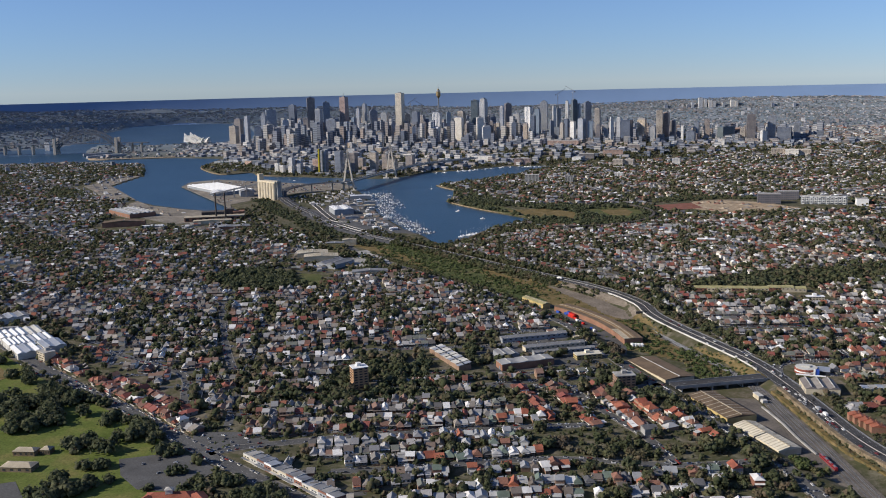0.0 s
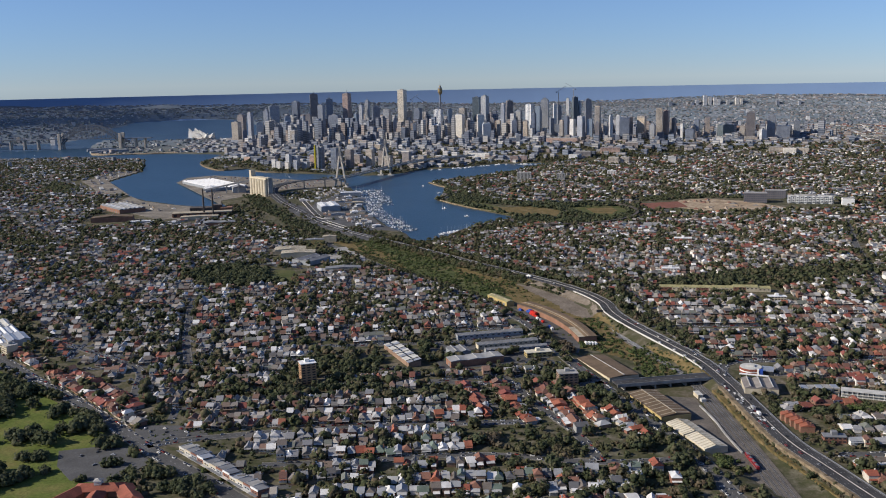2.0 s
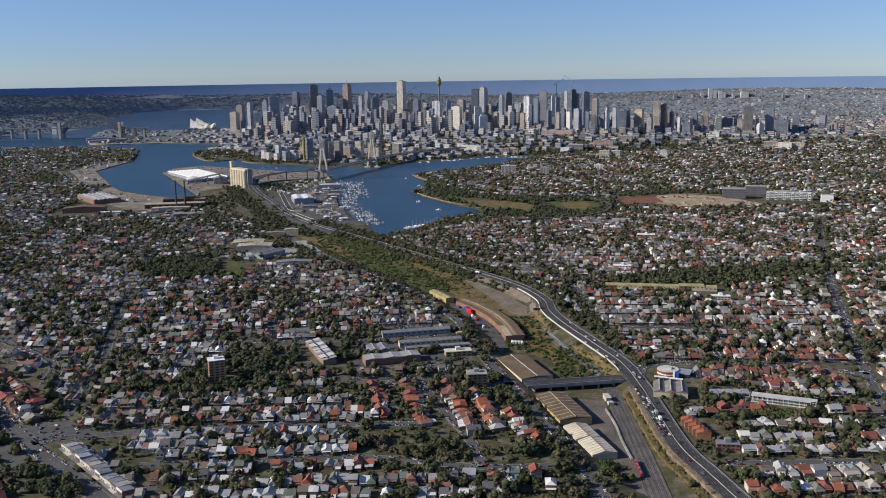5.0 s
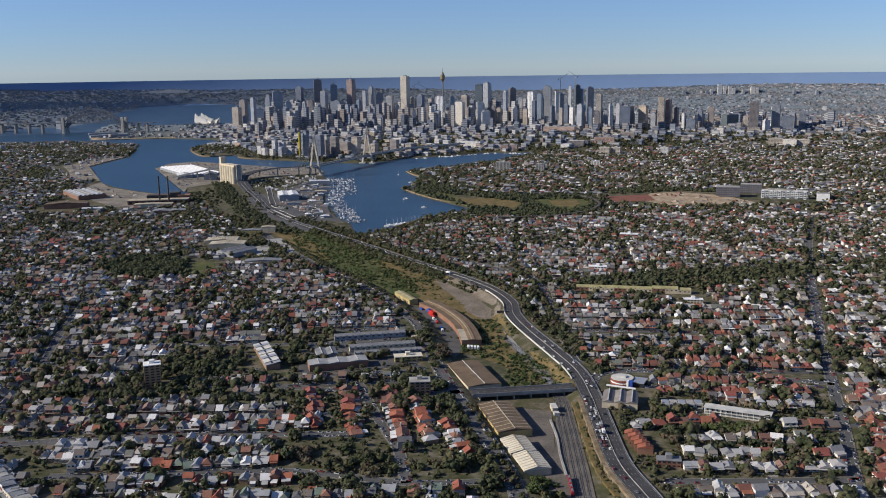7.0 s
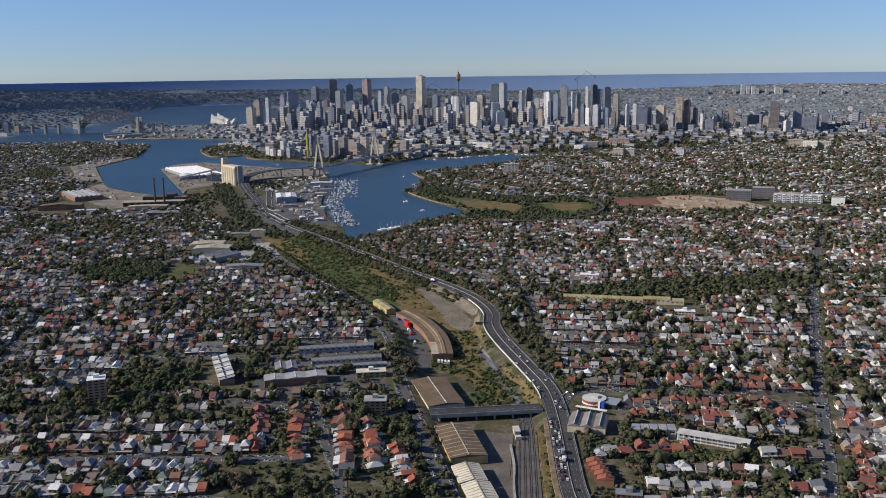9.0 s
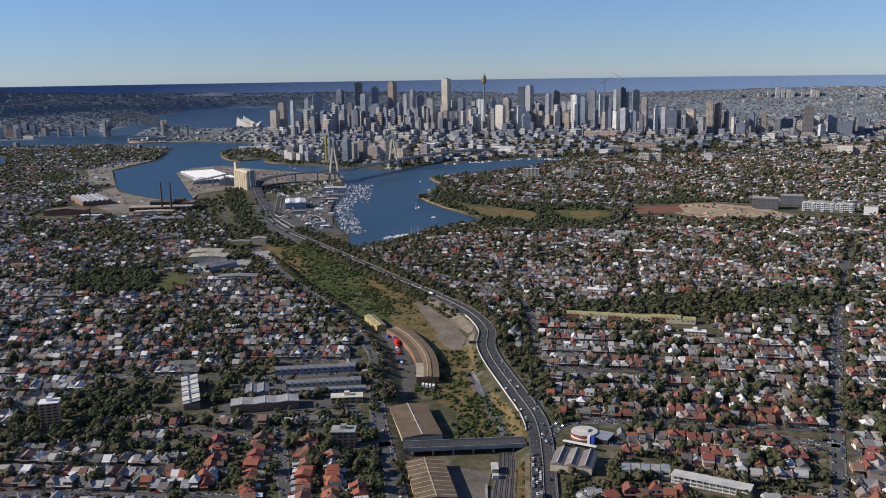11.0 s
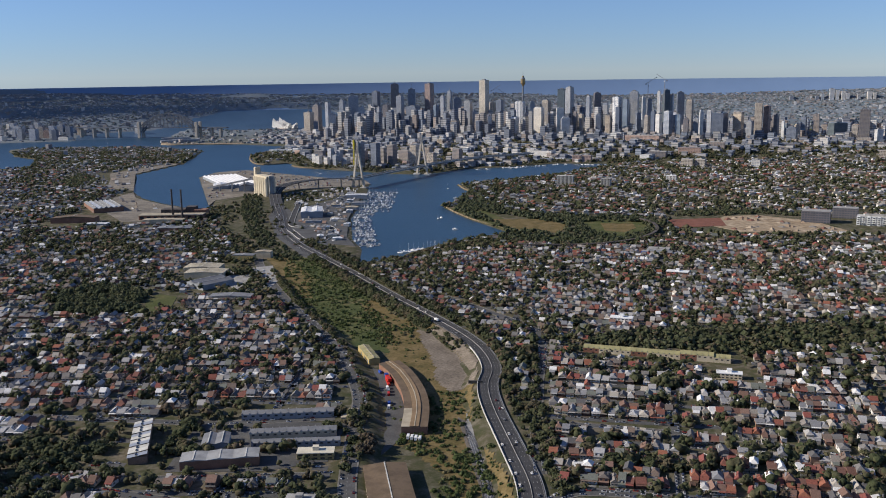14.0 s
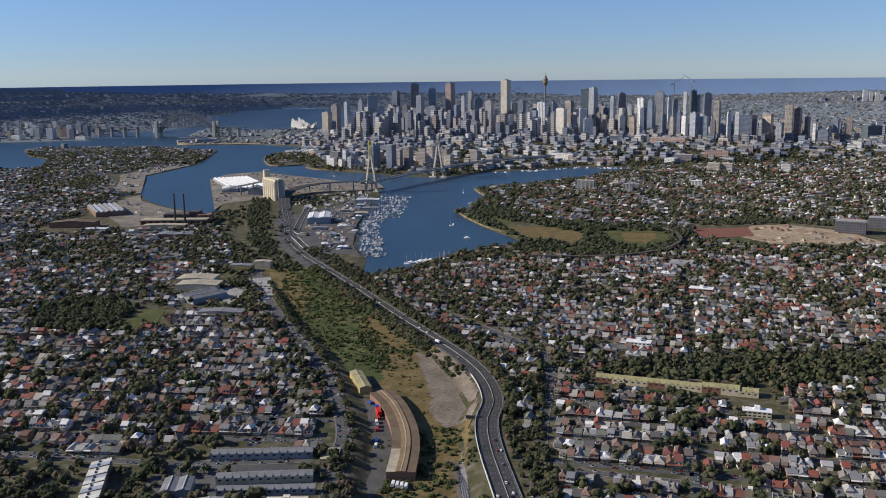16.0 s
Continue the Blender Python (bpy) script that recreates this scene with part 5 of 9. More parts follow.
tower(-1180, 2950, 42, 105, "beige")
tower(-1195, 3089, 39, 129, "brown")
tower(-1184, 3200, 28, 135, "pale")
tower(-1085, 2960, 37, 99, "pale")
tower(-1088, 3100, 29, 149, "grey")
tower(-1093, 3250, 58, 161, "grey")
tower(-977, 3000, 35, 123, "pale")
tower(-1004, 3300, 41, 176, "slate")
tower(-933, 3100, 24, 119, "grey")
tower(-918, 3150, 32, 124, "brown")
tower(-926, 3316, 46, 206, "umber")
tower(-873, 3200, 34, 160, "grey")
tower(-868, 3380, 41, 185, "glass")
tower(-808, 3150, 68, 118, "slate")
tower(-784, 3350, 43, 206, "rose")
tower(-721, 3200, 24, 120, "glass")
tower(-713, 3300, 22, 156, "pale")
tower(-688, 3320, 25, 174, "grey")
tower(-642, 3250, 44, 149, "slate")
tower(-588, 3200, 39, 138, "grey")
tower(-582, 2900, 36, 73, "beige")
tower(-520, 3182, 41, 219, "cream")
tower(-497, 3250, 37, 128, "beige")
tower(-450, 3150, 36, 140, "slate")
tower(-358, 3050, 44, 138, "ribbed")
tower(-355, 2860, 39, 88, "ribbed")
tower(-310, 3050, 25, 138, "glass")
tower(-256, 3050, 37, 141, "beige")
tower(-264, 2860, 42, 122, "white")
tower(-200, 3086, 39, 183, "teal")
tower(-165, 3007, 36, 190, "grey")
tower(-182, 2794, 34, 123, "white")
tower(-158, 2740, 42, 94, "white")
tower(-135, 2900, 20, 104, "brown")
tower(-92, 2980, 20, 159, "pale")
tower(-65, 3050, 34, 168, "umber")
tower(-30, 2950, 22, 133, "pale")
tower(14, 2920, 38, 155, "ribbed")
tower(22, 2780, 21, 126, "navy")
tower(44, 2880, 24, 148, "glass")
tower(73, 2920, 40, 176, "grey")
tower(107, 2850, 17, 158, "white")
tower(126, 2880, 22, 149, "grey")
tower(159, 2880, 15, 176, "white")
tower(184, 2838, 28, 181, "teal")
tower(203, 2850, 13, 164, "pale")
tower(229, 2785, 32, 173, "slate")
tower(258, 2720, 27, 150, "beige")
tower(185, 2600, 30, 117, "pale")
tower(156, 2620, 22, 107, "white")
tower(217, 2600, 24, 107, "glass")
tower(286, 2560, 16, 122, "white")
tower(311, 2560, 18, 122, "white")
tower(347, 2600, 57, 110, "navy")
tower(406, 2620, 39, 113, "beige")
tower(140, 2700, 21, 114, "navy")
tower(465, 2603, 31, 142, "beige")
tower(493, 2620, 25, 133, "rose")
tower(522, 2640, 25, 103, "brown")
tower(608, 2640, 21, 96, "slate")
tower(645, 2640, 27, 104, "brown")
tower(706, 2600, 62, 78, "teal")
tower(750, 2450, 40, 126, "umber")
tower(828, 2480, 36, 116, "slate")
tower(857, 2420, 59, 81, "navy")
tower(908, 2460, 28, 96, "slate")
tower(-1130, 2900, 23, 73, "slate")
tower(-1010, 2980, 26, 91, "slate")
tower(-945, 2950, 21, 76, "grey")
tower(-855, 3000, 23, 106, "slate")
tower(-730, 2980, 21, 81, "brown")
tower(-676, 2950, 18, 87, "grey")
tower(-649, 3050, 19, 96, "slate")
tower(-552, 2950, 23, 81, "navy")
tower(-542, 3100, 24, 102, "grey")
tower(-486, 2900, 22, 79, "rose")
tower(-441, 2850, 18, 92, "pale")
tower(-411, 3050, 21, 102, "brown")
tower(-321, 2950, 20, 97, "navy")
tower(-231, 2900, 20, 98, "brown")
tower(-111, 2850, 20, 99, "beige")
tower(-48, 2850, 26, 99, "navy")
tower(-11, 2720, 23, 100, "beige")
tower(89, 2760, 21, 106, "slate")
tower(118, 2640, 20, 103, "beige")
tower(241, 2580, 20, 96, "brown")
tower(275, 2620, 20, 94, "grey")
tower(435, 2560, 24, 88, "grey")
tower(528, 2520, 12, 89, "white")
tower(550, 2480, 39, 72, "slate")
tower(728, 2480, 24, 80, "beige")
tower(782, 2420, 27, 70, "white")
tower(576, 2560, 20, 77, "beige")


def tower_crane(x, y, high, turn, site):
    z0 = height_at(x, y)
    e = empty("tower_crane", pose(x, y, z0, 0, 0, turn), f"thin steel tower crane over {site}", "crane", "tower cranes")
    part("mast", box(-0.9, -0.9, -1, 0.9, 0.9, high), M_STEEL, e)
    jib = box(-8, -0.5, high - 1, 30, 0.5, high + 0.6)
    for v in jib.verts:
        v.co.z += max(0.0, v.co.x) * 0.75
    part("jib", jib, M_STEEL, e)
    part("counterweight", box(-10, -1.2, high - 2.5, -6, 1.2, high + 0.6), M_DARK, e)
    part("cab", box(0.9, -1, high - 3, 2.8, 1, high - 0.8), M_WHITE, e)


for x, y, high, turn, site in ((-900, 2960, 96, 20, "the western waterfront"), (-1000, 2890, 84, 150, "the western waterfront"), (-420, 3060, 150, 200, "the city towers"), (-470, 3120, 160, 30, "the city towers"), (-640, 3160, 140, 90, "the city towers"), (120, 2850, 172, 10, "the southern towers"), (176, 2830, 182, 160, "the southern towers"), (862, 2400, 96, 60, "the southern blocks")):
    tower_crane(x, y, high, turn, site)
mid_block(108, 2457, 112, 49, "rose", "long red-brick warehouse below the towers")
mid_block(237, 2183, 62, 42, "rose", "long red-brick works below the towers")
mid_block(221, 1980, 30, 38, "beige", "beige masonry block at the foot of the city")
mid_block(254, 1978, 27, 38, "beige", "beige masonry block at the foot of the city")
mid_block(391, 1971, 23, 44, "pale", "pale blue-white block among trees")
mid_block(618, 2340, 21, 50, "white", "white rendered block at the foot of the city")
mid_block(708, 2568, 32, 46, "white", "white rendered block at the foot of the city")
mid_block(743, 2149, 40, 41, "beige", "long cream block at the foot of the city")
mid_block(779, 2126, 39, 40, "white", "long cream block at the foot of the city")
mid_block(818, 2123, 36, 41, "beige", "long cream block at the foot of the city")
mid_block(-391, 2875, 65, 40, "beige", "square gridded beige building at the foot of the city")
mid_block(-470, 2981, 52, 41, "white", "white fan-shaped hall at the foot of the city")
mid_block(-700, 3004, 45, 41, "grey", "round grey hall at the foot of the city")
mid_block(-829, 2949, 49, 41, "glass", "low slate glass building at the foot of the city")
mid_block(-724, 2750, 62, 39, "glass", "low slate glass building at the foot of the city")
mid_block(341, 2660, 76, 35, "white", "long pale-roofed hall at the foot of the city")
mid_block(-20, 2606, 108, 44, "slate", "long dark-roofed warehouse at the foot of the city")
mid_block(-71, 2075, 23, 41, "rose", "red-brown brick gabled flats at the foot of the city")
mid_block(-43, 2074, 25, 41, "rose", "red-brown brick gabled flats at the foot of the city")
mid_block(-176, 2166, 71, 48, "white", "large white market building at the foot of the city")
mid_block(149, 2145, 48, 37, "umber", "dark brown hall at the foot of the city")
mid_block(162, 2771, 35, 53, "beige", "beige apartment slab at the foot of the city")
mid_block(201, 2767, 35, 53, "beige", "beige apartment slab at the foot of the city")
mid_block(-919, 2477, 37, 23, "brown", "brown brick waterfront block at the foot of the city")
mid_block(-1057, 2756, 61, 21, "slate", "low grey waterfront hall at the foot of the city")
mid_block(-1023, 2411, 67, 18, "slate", "long grey wharf hall at the foot of the city")
mid_block(-932, 2746, 40, 33, "beige", "beige block behind the point")
mid_block(-591, 2625, 61, 38, "beige", "cream waterfront block at the foot of the city")
mid_block(-488, 2562, 41, 27, "pale", "pale waterfront block at the foot of the city")
mid_block(-130, 2935, 72, 46, "brown", "brown block below the towers")
mid_block(316, 2268, 42, 46, "brown", "brown block below the towers")
mid_block(386, 2263, 44, 36, "pale", "pale low hall at the foot of the city")
mid_block(504, 2301, 77, 36, "umber", "long dark shed at the foot of the city")

# ---- city low-rise, Pyrmont and the far shores ----


def block(name, x, y, w, d, h, turn, mat, label, category, group="", roof=None):
    """A plain building: walls, roof slab with parapet, plant room."""
    z0 = height_at(x, y)
    e = empty(name, pose(x, y, z0, 0, 0, turn), label, category, group)
    part("wall", box(-w / 2, -d / 2, -1, w / 2, d / 2, h, 0.15), mat, e)
    part("roof", box(-w / 2 + 0.5, -d / 2 + 0.5, h, w / 2 - 0.5, d / 2 - 0.5, h + 0.35), roof or M_CONCRETE, e)
    return e


CITY_FLOOR = [(-1120, 2560), (-1000, 2300), (-760, 1960), (-430, 1800), (-330, 1930), (-40, 2080), (560, 2200), (1100, 2350), (1100, 2900), (700, 3000), (300, 3350), (-200, 3500), (-900, 3600), (-1380, 3560), (-1400, 2980), (-1330, 2750)]
CX, CY = in_poly(CITY_FLOOR, 225, lambda x, y: water_gap(x, y) > 22)
LOW = ["pale", "beige", "white", "grey", "brown", "white", "slate", "rose", "beige", "pale"]
for i, (x, y) in enumerate(zip(CX, CY)):
    front = y < 2450
    w, d = trng.uniform(14, 32), trng.uniform(12, 24)
    h = trng.uniform(6, 15) if front else trng.uniform(8, 22) if y < 2760 else trng.choice((trng.uniform(10, 30), trng.uniform(20, 60)))
    if x < -1120:
        h = trng.uniform(4, 8)
    st = LOW[i % 10]
    block("city_building", float(x), float(y), w, d, h, trng.uniform(-38, -12), FACADES[st], f"{ {'pale': 'pale concrete', 'beige': 'beige masonry', 'white': 'white rendered', 'grey': 'grey concrete', 'brown': 'brown brick', 'slate': 'slate-grey glass', 'rose': 'rose brick'}[st]} mid-rise block between the city towers", "building", "city blocks",
          (M_PALE, M_CONCRETE, M_WHITE, M_STEEL)[i % 4])
X, Y = in_poly(CITY_FLOOR, 5200, lambda x, y: (water_gap(x, y) > 8) & (x > -900) & (rng.rand(len(x)) < np.where(y < 2650, 0.95, 0.35)))
R = 3.0 + 5.0 * rng.rand(len(X))
tree_group("city_trees", "dark-green street and park trees between city blocks", X, Y, R, R * 0.8, 5)


def far_suburbs():
    """Roofs, flats and trees too far to tell apart, out to the coast."""
    holder = empty("distant_suburbs", Matrix(), "hazy distant suburbs of pale blocks and roofs towards the coast", "suburbs", kind="stuff")

    def spots(n, r0, r1):
        A = np.radians(-46 + 86 * rng.rand(n))
        R = np.sqrt(r0 ** 2 + (r1 ** 2 - r0 ** 2) * rng.rand(n))
        X, Y = HUB[0] + R * np.sin(A), HUB[1] + R * np.cos(A)
        m = (water_gap(X, Y) > 25) & ~inside_any([CITY_FLOOR], X, Y, 5)
        return X[m], Y[m]

    def put(nm, mat, n, r0, r1, wide, tall, base, faces):
        X, Y = spots(n, r0, r1)
        Z = land_height(X, Y)
        k = len(X)
        V, F = stack(base, faces, np.c_[X, Y, Z - 0.5], rng.rand(k) * 3, np.c_[wide * (0.7 + rng.rand(k)), wide * (0.7 + rng.rand(k)), tall * (0.6 + 0.9 * rng.rand(k) ** 3)])
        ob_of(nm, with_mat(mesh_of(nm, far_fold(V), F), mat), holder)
    # the joined rest of the city's low blocks
    X, Y = in_poly(CITY_FLOOR, 4200, lambda x, y: water_gap(x, y) > 18)
    k = len(X)
    V, F = stack(BOX_V, BOX_F, np.c_[X, Y, land_height(X, Y) - 1], -0.25 - rng.rand(k) * 0.4, np.c_[9 + 14 * rng.rand(k), 10 + 12 * rng.rand(k), 6 + np.where(X < -1120, 3, np.where((Y > 2820) & (X < 0), 92, np.where(Y > 2720, 46, np.where(Y > 2480, 24, 12)))) * rng.rand(k) ** 1.8])
    ob_of("city_blocks", with_mat(mesh_of("city_blocks", V, F), city_mix()), holder)
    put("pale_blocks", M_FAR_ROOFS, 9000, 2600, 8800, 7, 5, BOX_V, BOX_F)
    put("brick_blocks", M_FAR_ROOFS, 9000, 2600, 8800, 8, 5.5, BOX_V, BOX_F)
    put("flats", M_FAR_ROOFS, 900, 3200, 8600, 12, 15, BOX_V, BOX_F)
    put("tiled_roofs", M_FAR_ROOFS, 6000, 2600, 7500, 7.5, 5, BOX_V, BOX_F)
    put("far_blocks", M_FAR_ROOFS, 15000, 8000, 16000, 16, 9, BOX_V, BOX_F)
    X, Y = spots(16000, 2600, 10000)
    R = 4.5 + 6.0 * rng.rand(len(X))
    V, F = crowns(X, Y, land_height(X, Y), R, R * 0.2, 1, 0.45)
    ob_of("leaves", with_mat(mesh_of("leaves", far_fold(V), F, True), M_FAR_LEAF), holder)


far_suburbs()


def folded(name, x, y, parts, label, category, group=""):
    """A far building of boxes (x, y, w, d, h), pulled in and shrunk to fit the view like far_fold."""
    z0 = height_at(x, y)
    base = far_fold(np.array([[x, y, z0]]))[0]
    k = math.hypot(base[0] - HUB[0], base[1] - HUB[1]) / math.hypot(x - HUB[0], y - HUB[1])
    e = empty(name, pose(*base), label, category, group)
    for px, py, w, d, h, mat in parts:
        part("body", box((px - w / 2) * k, (py - d / 2) * k, -3, (px + w / 2) * k, (py + d / 2) * k, h * k, 0.3), FACADES[mat], e)
        part("plant_room", box((px - w / 5) * k, (py - d / 5) * k, h * k, (px + w / 5) * k, (py + d / 5) * k, (h + 4) * k), M_STEEL, e)
    return e


nr = random.Random(21)
for k in range(44):
    x = nr.uniform(-2900, -2180)
    y = 2860 + nr.random() * 620 + max(0, -2300 - x) * 0.15
    st = nr.choice(("pale", "white", "beige", "grey", "rose", "pale"))
    w = nr.uniform(14, 28)
    if float(water_gap(np.array([x]), np.array([y]))[0]) > 25:
        folded("shore_flats", x, y, [(0, 0, w, w * 0.8, nr.uniform(10, 34), st)], f"{WORDS[st].split(' tower')[0]} apartment block on the north shore", "building", "north shore flats")
# the far eastern cluster on its ridge
for dx, dy, w, h in ((0, 0, 34, 66), (40, 30, 26, 54), (66, -20, 30, 48), (110, 60, 26, 36), (-50, 40, 24, 34), (-90, 0, 26, 22), (230, 0, 34, 44), (270, 40, 24, 36), (170, 20, 24, 26), (-240, 60, 30, 24), (520, 0, 26, 22), (700, 80, 24, 24)):
    folded("far_tower", 1450 + dx * 1.05, 6350 + dy, [(0, 0, w * 0.85, 24, h * 1.1, "white" if h > 30 else "pale")], "pale apartment tower on the far coastal ridge", "tower", "ridge towers")
# the north shore
for x, y, w, h, st in ((-2330, 2860, 30, 46, "pale"), (-2260, 2900, 22, 40, "slate"), (-2420, 2900, 24, 44, "grey"), (-2390, 3000, 22, 46, "beige"), (-2310, 2960, 26, 52, "pale"), (-2235, 2960, 24, 50, "grey"), (-2560, 3100, 26, 34, "pale"),
                       (-2130, 3330, 22, 40, "white"), (-2480, 2850, 40, 18, "white"), (-2200, 2880, 46, 12, "white"), (-2620, 2860, 26, 40, "grey"), (-2700, 2900, 24, 36, "pale"), (-2500, 3250, 24, 30, "white"), (-2330, 3200, 30, 22, "beige")):
    folded("shore_flats", x, y, [(0, 0, w, w * 0.8, h, st)], f"{WORDS[st].split(' tower')[0]} apartment block on the north shore", "building", "north shore flats")

# ---- railway yards, highway and the sheds ----
ROAD_L = smooth_line(HIGHWAY, 6.0)
roadway = empty("road", Matrix(), "dark asphalt highway with white lane lines and barriers", "road", kind="structure")
seg_l = np.concatenate([[0], np.cumsum(np.linalg.norm(np.diff(ROAD_L, axis=0), axis=1))])
rise = np.clip((seg_l - seg_l[-1] + 420) / 400, 0, 1)
RISE = 20.5 * rise * rise * (3 - 2 * rise)          # the ramp up to the cable bridge
ribbon("carriageway", ROAD_L, -8.0, 8.0, 1.0 + RISE, 2.5 + RISE, M_ASPHALT, roadway)
M_LINE = plain("road_paint", (0.42, 0.42, 0.41), 0.7, grain=0.2, wear=0.4)
for u in (-7.3, 7.3):
    ribbon("edge_line", ROAD_L, u - 0.08, u + 0.08, 2.45 + RISE, 2.52 + RISE, M_LINE, roadway)


def dashes(name, L, u, w, on, off, z, parent):
    """Short painted bars along a line."""
    seg = np.concatenate([[0], np.cumsum(np.linalg.norm(np.diff(L, axis=0), axis=1))])
    N = sides(L)
    s = np.arange(2, seg[-1] - on, on + off)
    V, F = [], []
    for i, a in enumerate(s):
        for b, k in ((a, -1), (a, 1), (a + on, 1), (a + on, -1)):
            V.append([np.interp(b, seg, L[:, c] + N[:, c] * (u + k * w / 2)) for c in (0, 1)] + [z])
        F.append([4 * i, 4 * i + 1, 4 * i + 2, 4 * i + 3])
    ob_of(name, with_mat(mesh_of(name, V, [F]), M_LINE), parent)


for u in (-5.0, -2.7, 2.7, 5.0):
    dashes("lane_dashes", ROAD_L[RISE < 0.05], u, 0.15, 2.2, 5.5, 2.53, roadway)
ribbon("median_barrier", ROAD_L, -0.18, 0.18, 2.4 + RISE, 3.0 + RISE, M_CONCRETE, roadway)
i2 = int(np.abs(ROAD_L[:, 1] - 250).argmin())
ribbon("side_barrier", ROAD_L[12:i2], 8.0, 8.4, 1.0 + RISE[12:i2], 3.1 + RISE[12:i2], M_STEEL, roadway)
ribbon("guard_rail", ROAD_L[i2:], 8.0, 8.3, 1.0 + RISE[i2:], 2.9 + RISE[i2:], M_STEEL, roadway)
for i in range(len(ROAD_L) - 36, len(ROAD_L), 7):
    if RISE[i] > 2:
        part("ramp_pier", box(ROAD_L[i, 0] - 1.2, ROAD_L[i, 1] - 1.2, 0, ROAD_L[i, 0] + 1.2, ROAD_L[i, 1] + 1.2, 1.0 + RISE[i]), M_CONCRETE, roadway)
i0 = int(np.abs(ROAD_L[:, 1] - 640).argmin())
ribbon("slip_carriageway", ROAD_L[i0:-18], 9.2, 16.5, 1.0 + RISE[i0:-18], 2.4 + RISE[i0:-18], M_ASPHALT, roadway)
dashes("lane_dashes", ROAD_L[i0:][RISE[i0:] < 0.05], 12.8, 0.3, 3.0, 6.0, 2.45, roadway)
RAMP = smooth_line([(-562, 1237), (-530, 1140), (-508, 1069), (-470, 960), (-444, 940), (-414, 958), (-388, 930), (-372, 880), (-368, 815), (-399, 828), (-440, 890), (-452, 907)], 6)
ribbon("ramp", RAMP, -4.6, 4.6, 1.0, 2.75, M_ASPHALT, roadway)
for u in (-4.9, 4.6):
    ribbon("ramp_kerb", RAMP, u, u + 0.5, 1.0, 3.3, M_PALE, roadway)
i0, i1 = (np.abs(ROAD_L[:, 1] - v).argmin() for v in (20, 330))
ribbon("noise_wall", ROAD_L[i0:i1], -8.8, -8.4, -4.5, 3.5, M_PALE, roadway, "pale noise wall")
i0 = np.abs(ROAD_L[:, 1] + 20).argmin()
wall = ribbon("retaining_wall", ROAD_L[:i0], -11.2, -8.0, -5.0, 2.7, M_STONE)
tagged(wall, "rough sandstone retaining wall beside the railway", "wall", kind="structure")
ribbon("verge", ROAD_L[:i0], -16.0, -11.2, -4.5, -0.5, M_DRYGRASS, wall)

# ground covers in the yards
drape("dry_field", [(-100, 190), (-62, 100), (-10, 106), (-22, 205), (-30, 240), (-44, 306), (-74, 362), (-120, 424), (-180, 500), (-205, 486), (-150, 380), (-120, 300), (-96, 244), (-64, 190)], M_DRYGRASS, "dry grass between old rail tracks", 0.1)
drape("dry_verge", [(-50, 100), (-12, 108), (8, 100), (30, 46), (44, 0), (12, 4), (-16, 62)], M_DRYGRASS, "dry grass and weeds beside the service track", 0.12)
drape("scrub_field", [(-385, 705), (-350, 704), (-240, 585), (-180, 505), (-205, 486), (-150, 380), (-118, 306), (-160, 320), (-186, 352), (-256, 450), (-300, 520), (-372, 640)], M_SCRUB, "overgrown green scrub", 0.14)
drape("dirt_lot", [(-112, 384), (-84, 392), (-56, 336), (-33, 286), (-25, 232), (-42, 212), (-60, 238), (-74, 290), (-92, 330)], M_DIRT, "bare pale-brown dirt lot", 0.2)
drape("sand_track", [(-410, 700), (-390, 716), (-300, 590), (-262, 490), (-286, 490), (-352, 610)], M_DRYGRASS, "strip of sandy dry grass", 0.22)
for nm, poly, z, mat, lb in (
        ("rail_bed", [(28, -250), (46, -250), (42, -140), (38, -70), (35, -14), (24, 40), (6, 96), (-14, 150), (-26, 160), (-4, 90), (16, 30), (24, -20), (22, -90), (18, -180)], -2.6, M_BALLAST, "brown railway ballast"),
        ("shed_yard", [(-44, -30), (-24, -30), (20, -40), (22, -180), (0, -180), (-22, -100)], -2.75, M_BALLAST, "brown gravel yard round the sheds"),
        ("depot_yard", [(-124, 262), (-100, 252), (-72, 200), (-58, 110), (-66, 70), (-84, 128)], -2.75, M_STREET, "asphalt yard beside the depot")):
    tagged(sheet(nm, poly, z, mat), lb, "ground", kind="structure")
PATH_L = smooth_line([(-24, 222), (-20, 176), (-9, 124), (8, 70), (22, 20)], 8)
tagged(ribbon("service_path", PATH_L, -2.2, 2.2, -4, -2.55, M_CONCRETE), "pale gravel service track", "path", kind="structure")

# rails
tracks = empty("tracks", Matrix(), "rusty railway tracks on ballast", "railway", kind="structure")
for k, off in enumerate((-5.5, -1.8, 1.8, 5.2)):
    L = smooth_line([(37 + off, -250), (34 + off, -150), (30 + off * 0.9, -60), (27 + off * 0.7, -10), (14 + off * 0.5, 50), (-8 + off * 0.4, 120), (-17 + off * 0.3, 150 - k * 4)], 10)
    for g in (-0.55, 0.55):
        ribbon("rail", L, g - 0.06, g + 0.06, -2.6, -2.35, M_STEEL, tracks)
    seg = np.concatenate([[0], np.cumsum(np.linalg.norm(np.diff(L, axis=0), axis=1))])
    s = np.arange(0, seg[-1], 1.4)
    P = np.c_[np.interp(s, seg, L[:, 0]), np.interp(s, seg, L[:, 1])]
    T = np.gradient(P, axis=0)
    V, F = stack(BOX_V, BOX_F, np.c_[P, np.full(len(P), -2.7)], np.arctan2(T[:, 1], T[:, 0]), np.tile([0.3, 2.0, 0.18], (len(P), 1)))
    ob_of("sleepers", with_mat(mesh_of("sleepers", V, F), M_DARK), tracks)
